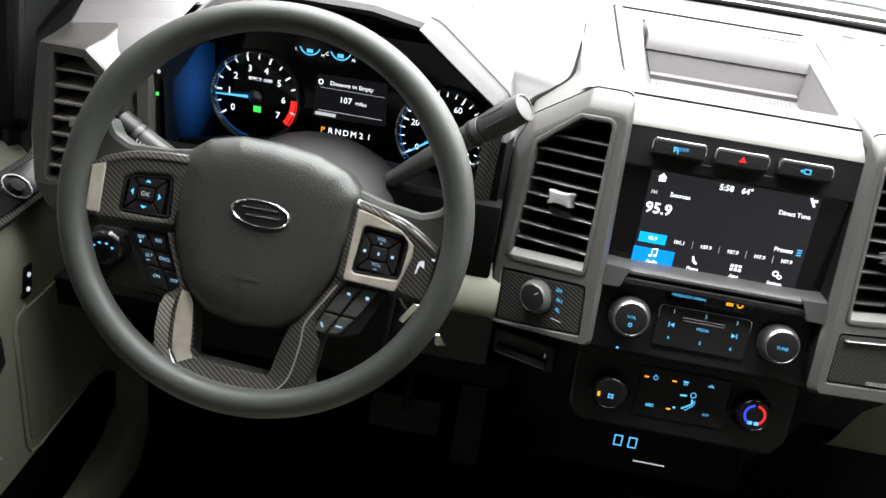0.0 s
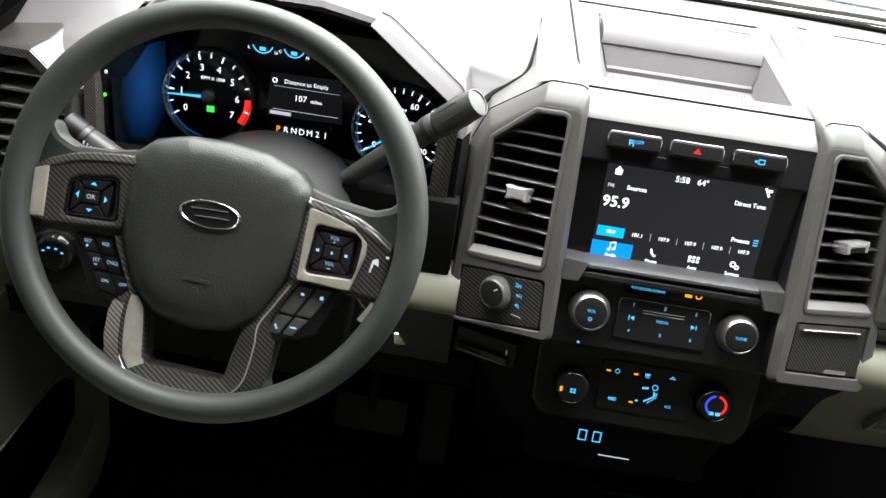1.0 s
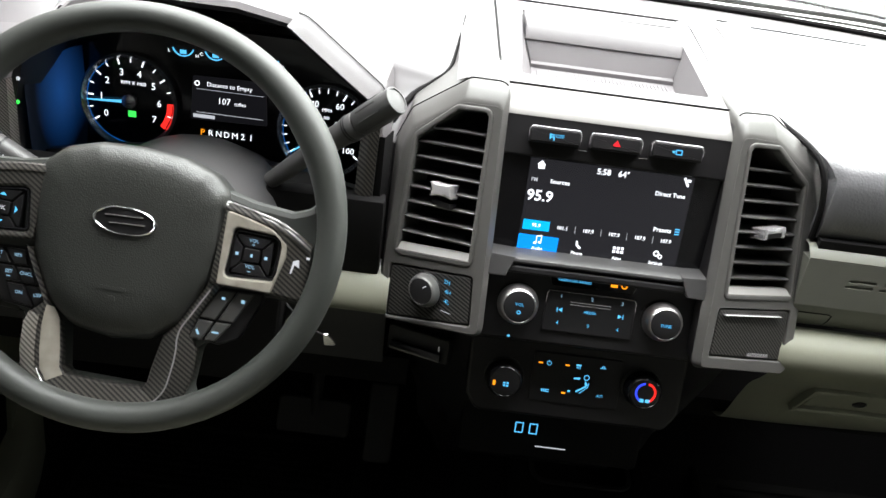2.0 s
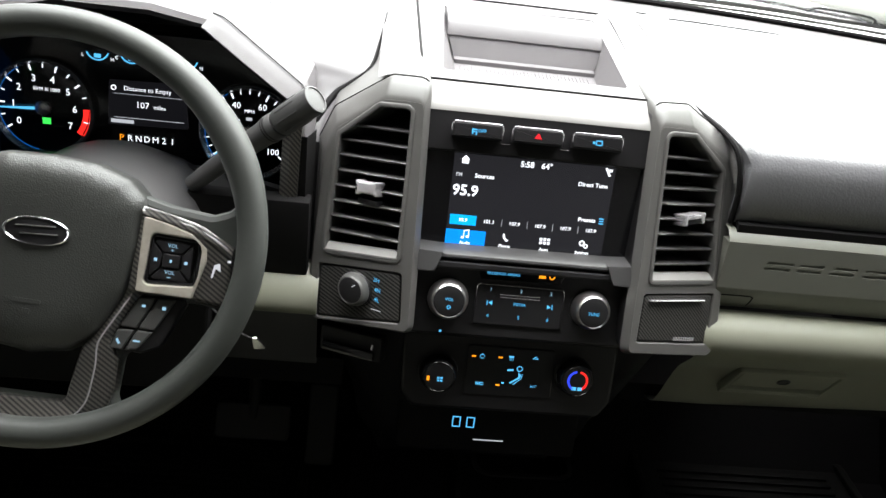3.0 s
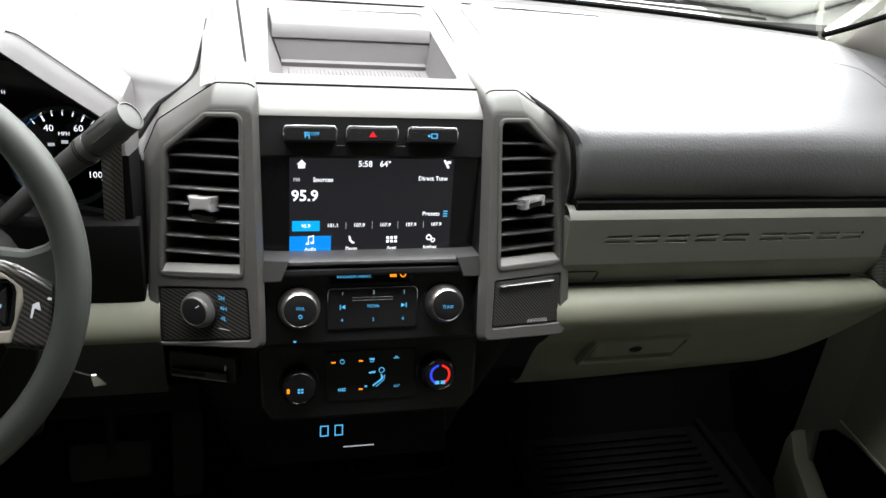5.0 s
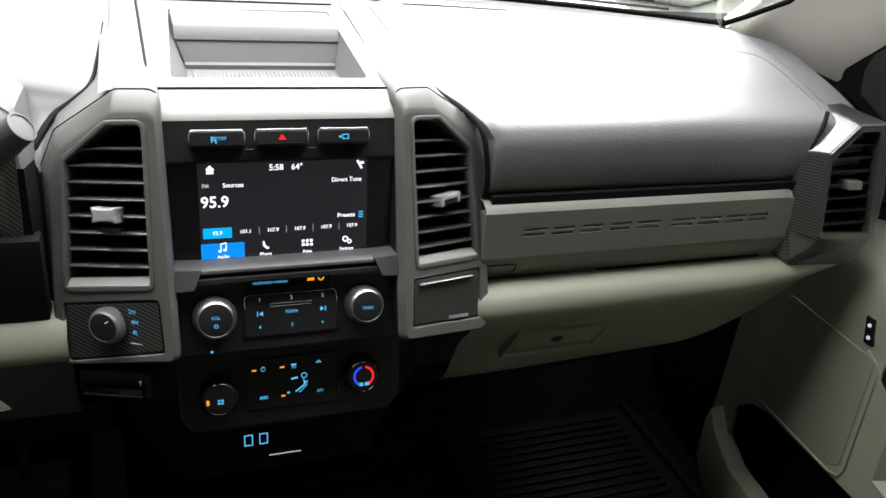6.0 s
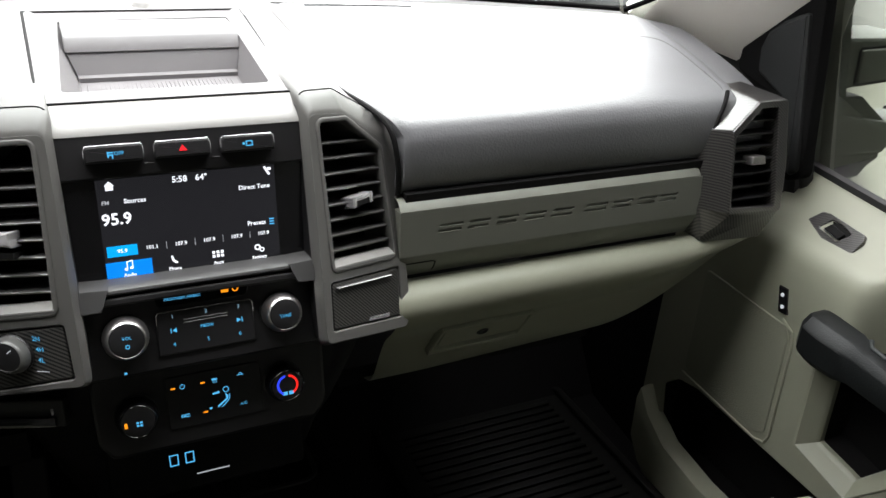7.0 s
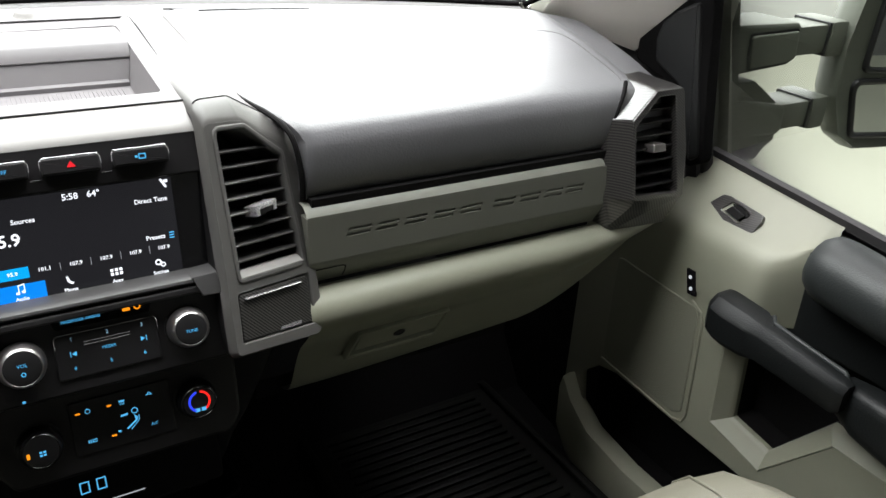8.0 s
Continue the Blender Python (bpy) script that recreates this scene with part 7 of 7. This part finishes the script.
# ---- towing mirror outside the passenger window ----
def tow_mirror():
    m = empty("towing_mirror", (1.2, 0.95, 0.66), "grey-green telescopic towing mirror outside the window", "wing mirror")
    Y = Plane((0, 1.0, 0), (1, 0, 0), (0, 0, 1))
    for top in (True, False):
        face = [(0.99, 0.802), (1.066, 0.806), (1.150, 0.811), (1.174, 0.826), (1.169, 0.878), (1.160, 0.884), (0.99, 0.888)] if top else [(0.99, 0.690), (1.120, 0.686), (1.172, 0.684), (1.180, 0.692), (1.180, 0.732), (1.170, 0.740), (1.05, 0.758), (0.99, 0.762)]
        bm = bmesh.new()
        plate(bm, Y, rounded(face, 0.006), 0.09, 0.006, n=0.05, flat=True)
        root = part("arm_root", bm, GREENPLASTIC, m)
        if top:
            q = rounded([(1.043, 0.868), (1.160, 0.870), (1.164, 0.826), (1.146, 0.818), (1.050, 0.814)], 0.005)
            bm = bmesh.new()
            plate(bm, Y, grown(q, 0.004), 0.004, 0.0008, n=0.0512)
            part("cover_seam", bm, MATTE, root)
            bm = bmesh.new()
            plate(bm, Y, q, 0.008, 0.003, n=0.0550)
            part("cover", bm, GREENPLASTIC, root)
        else:
            bm = bmesh.new()
            plate(bm, Y, rounded([(0.99, 0.755), (1.165, 0.733), (1.168, 0.740), (1.095, 0.786), (0.99, 0.789)], 0.004), 0.06, 0.004, n=0.040, flat=True)
            part("root_cap", bm, GREENPLASTIC, root)
            bm = bmesh.new()
            plate(bm, Y, rounded([(0.99, 0.688), (1.174, 0.688), (1.172, 0.672), (1.150, 0.660), (1.135, 0.642), (0.99, 0.640)], 0.006), 0.08, 0.006, n=0.046, flat=True)
            part("foot", bm, GREENPLASTIC, root)
        z0, z1, x1 = (0.822, 0.873, 1.172) if top else (0.688, 0.736, 1.178)
        bm = bmesh.new()
        box(bm, Y, x1 - 0.01, 1.290, z0, z1, -0.03, 0.040, 0.005)
        part("arm", bm, GREENPLASTIC, m)
        bm = bmesh.new()
        box(bm, Y, 1.262, 1.310, z0 - 0.008, z1 + 0.006, -0.04, 0.046, 0.010)
        part("collar", bm, GREENPLASTIC, m)
        bm = bmesh.new()
        box(bm, Y, 1.256, 1.263, z0 - 0.004, z1 + 0.004, -0.034, 0.043, 0.002)
        part("collar_seal", bm, BLACK, m)
    H = Plane((1.43, 0.945, 0.87), (0.985, -0.17, 0), (0, 0, 1))
    bm = bmesh.new()
    outline = rounded([(-0.085, -0.208), (-0.03, -0.240), (0.12, -0.245), (0.15, 0.20), (0.10, 0.27), (-0.09, 0.26), (-0.105, 0.06), (-0.122, -0.04), (-0.118, -0.13)], 0.022, 5)
    rows = [[H(u, v, n) for u, v in grown(outline, g)] for g, n in ((-0.012, 0.012), (-0.004, 0.016), (0.0, 0.008), (0.002, -0.02), (-0.020, -0.055), (-0.06, -0.075))]
    loft(bm, rows, close=True)
    bm.faces.new(list(bm.verts)[:len(outline)])
    bm.faces.new(list(bm.verts)[-len(outline):])
    head = part("housing", bm, GREENPLASTIC, m, "grey mirror housing")
    for q in ([(-0.046, -0.205), (0.09, -0.212), (0.105, -0.112), (-0.072, -0.108)], [(-0.056, -0.078), (0.105, -0.085), (0.11, 0.16), (0.08, 0.21), (-0.045, 0.20)]):
        bm = bmesh.new()
        plate(bm, H, rounded(grown(q, 0.010), 0.02, 5), 0.01, 0.004, holes=[rounded(q, 0.015, 5)], hole_depth=0.008, n=0.021)
        frame_ob = part("glass_frame", bm, BLACK, head)
        bm = bmesh.new()
        plate(bm, H, rounded(grown(q, -0.001), 0.015, 5), 0.003, 0.0008, n=0.0155)
        part("mirror_pane", bm, MIRROR, frame_ob)


tow_mirror()


# ---- seats, mats, pedals, wiper ----
def seat(cx, y1, zt, bolster, name_label):
    st = empty("front_seat", (cx, 0.2, 0.05), name_label, "seat", group="front seats")
    bm = bmesh.new()
    rows = []
    for y, dz, k in ((y1, -0.10, 0.90), (y1 - 0.012, -0.04, 0.96), (y1 - 0.035, -0.010, 0.99), (y1 - 0.08, 0.0, 1.0), (y1 - 0.25, -0.012, 1.0), (y1 - 0.50, -0.03, 0.98)):
        top = [(-0.255, -0.10), (-0.258, -0.02), (-0.235, bolster), (-0.19, bolster + 0.008), (-0.14, 0.004), (-0.06, -0.006), (0.06, -0.006), (0.14, 0.004), (0.19, bolster + 0.008), (0.235, bolster), (0.258, -0.02), (0.255, -0.10)]
        rows.append([(cx + u * k, y - 0.12 * (abs(u) / 0.258) ** 4, zt + v + dz) for u, v in top])
    loft(bm, rows, caps=False)
    part("cushion", bm, CLOTH, st, "stone-coloured vinyl cushion", sharp=60)
    for s in (-1, 1):
        bm = bmesh.new()
        tube(bm, [(cx + s * 0.152, y - 0.0145, zt + 0.0055 + dz) for y, dz in ((y1 - 0.012, -0.036), (y1 - 0.035, -0.007), (y1 - 0.08, 0.003), (y1 - 0.25, -0.009), (y1 - 0.5, -0.027))], 0.002, 8)
        part("seam", bm, CLOTH, st)
    bm = bmesh.new()
    box(bm, WORLD, cx - 0.23, cx + 0.23, y1 - 0.5, y1 - 0.04, 0.05, 0.36, 0.02)
    part("base", bm, MATTE, st)
    bm = bmesh.new()
    rows = []
    for z, y in ((0.42, y1 - 0.60), (0.5, y1 - 0.62), (0.8, y1 - 0.68), (1.0, y1 - 0.74), (1.05, y1 - 0.78)):
        rows.append([(cx + u, y - v, z) for u, v in ((-0.24, 0.12), (-0.25, 0.02), (-0.2, -0.01), (0, 0.02), (0.2, -0.01), (0.25, 0.02), (0.24, 0.12))])
    loft(bm, rows, close=True, caps=True)
    part("backrest", bm, BACKCLOTH, st)


seat(0.49, 0.632, 0.402, 0.012, "stone-coloured vinyl passenger seat")
seat(-0.43, 0.655, 0.43, 0.015, "stone-coloured vinyl driver seat")


def floor_mat(x0, x1, y0, y1):
    m = empty("floor_mat", ((x0 + x1) / 2, (y0 + y1) / 2, 0.05), "black ribbed rubber floor mat", "floor mat", group="floor mats")
    bm = bmesh.new()
    plate(bm, Plane(((x0 + x1) / 2, (y0 + y1) / 2, 0.062), (1, 0, 0), (0, 1, 0)), rounded(rect(0, 0, x1 - x0, y1 - y0), 0.03), 0.010, 0.004)
    part("sheet", bm, MAT, m)
    bm = bmesh.new()
    Pm = Plane(((x0 + x1) / 2, (y0 + y1) / 2, 0.062), (1, 0, 0), (0, 1, 0))
    out = rounded(rect(0, 0, x1 - x0 - 0.004, y1 - y0 - 0.004), 0.028)
    plate(bm, Pm, out, 0.010, 0.004, holes=[grown(out, -0.016)], hole_depth=0.010, floor=False, n=0.012)
    part("rim", bm, MAT, m)
    n = 22
    for i in range(n):
        y = y0 + 0.05 + (y1 - y0 - 0.1) * i / (n - 1)
        bm = bmesh.new()
        box(bm, WORLD, x0 + 0.05, x1 - 0.05, y - 0.0055, y + 0.0055, 0.0615, 0.0675, 0.0015)
        part("rib", bm, MAT, m)


floor_mat(0.36, 0.80, 0.75, 1.27)
floor_mat(-0.72, -0.24, 0.75, 1.22)
ped = empty("brake_pedal", (-0.34, 1.15, 0.12), "black rubber brake pedal on its arm", "pedal")
bm = bmesh.new()
plate(bm, Plane((-0.335, 1.12, 0.20), (1, 0, 0), (0, 0.5, 0.87)), rounded(rect(0, 0, 0.12, 0.06), 0.010), 0.012, 0.003, flat=True)
part("pad", bm, RUBBER, ped)
bm = bmesh.new()
tube(bm, [(-0.335, 1.13, 0.20), (-0.335, 1.18, 0.32), (-0.335, 1.20, 0.47)], 0.010, 10)
part("arm", bm, BLACK, ped)
ped = empty("accelerator_pedal", (-0.23, 1.15, 0.12), "tall black accelerator pedal", "pedal")
bm = bmesh.new()
plate(bm, Plane((-0.225, 1.17, 0.16), (1, 0, 0), (0, 0.5, 0.87)), rounded(rect(0, 0, 0.05, 0.14), 0.010), 0.012, 0.003, flat=True)
part("pad", bm, RUBBER, ped)
con = empty("tunnel_box", (0.12, 1.14, 0.05), "low black cup holder box on the tunnel", "console")
bm = bmesh.new()
plate(bm, Plane((0.115, 1.10, 0.175), (1, 0, 0), (0, 1, 0)), rounded(rect(0, 0, 0.24, 0.26), 0.05, 6), 0.13, 0.012, holes=[rounded(rect(0.0, 0.02, 0.16, 0.12), 0.03, 5)], hole_depth=0.05)
part("body", bm, CARPET, con)
bm = bmesh.new()
ringq = rounded(rect(0.0, 0.02, 0.17, 0.13), 0.034, 5)
plate(bm, Plane((0.115, 1.10, 0.1775), (1, 0, 0), (0, 1, 0)), ringq, 0.004, 0.0012, holes=[grown(ringq, -0.008)], hole_depth=0.004, floor=False)
part("rim", bm, RUBBER, con, "dark rubber rim of the holder")

wiper = empty("windscreen_wiper", (0.35, 1.36, 0.88), "black windscreen wiper resting on the cowl", "wiper")
bm = bmesh.new()
tube(bm, smooth_line([(0.02, 1.405, 0.898), (0.385, 1.380, 0.8995), (0.514, 1.352, 0.8985), (0.616, 1.332, 0.8985), (0.700, 1.308, 0.899)], 4), [0.0042 - 0.0018 * i / 16 for i in range(17)], 8)
part("arm", bm, RUBBER, wiper)
bm = bmesh.new()
tube(bm, smooth_line([(0.05, 1.362, 0.8955), (0.34, 1.350, 0.8965), (0.50, 1.318, 0.8965), (0.64, 1.268, 0.8965), (0.69, 1.245, 0.8965)], 4), 0.0022, 6)
part("blade", bm, RUBBER, wiper)
bm = bmesh.new()
tube(bm, smooth_line([(0.490, 1.362, 0.9040), (0.506, 1.366, 0.9110), (0.550, 1.362, 0.9100), (0.590, 1.352, 0.9080), (0.598, 1.345, 0.9020)], 3), 0.0020, 6)
part("hinge", bm, BLACK, wiper)
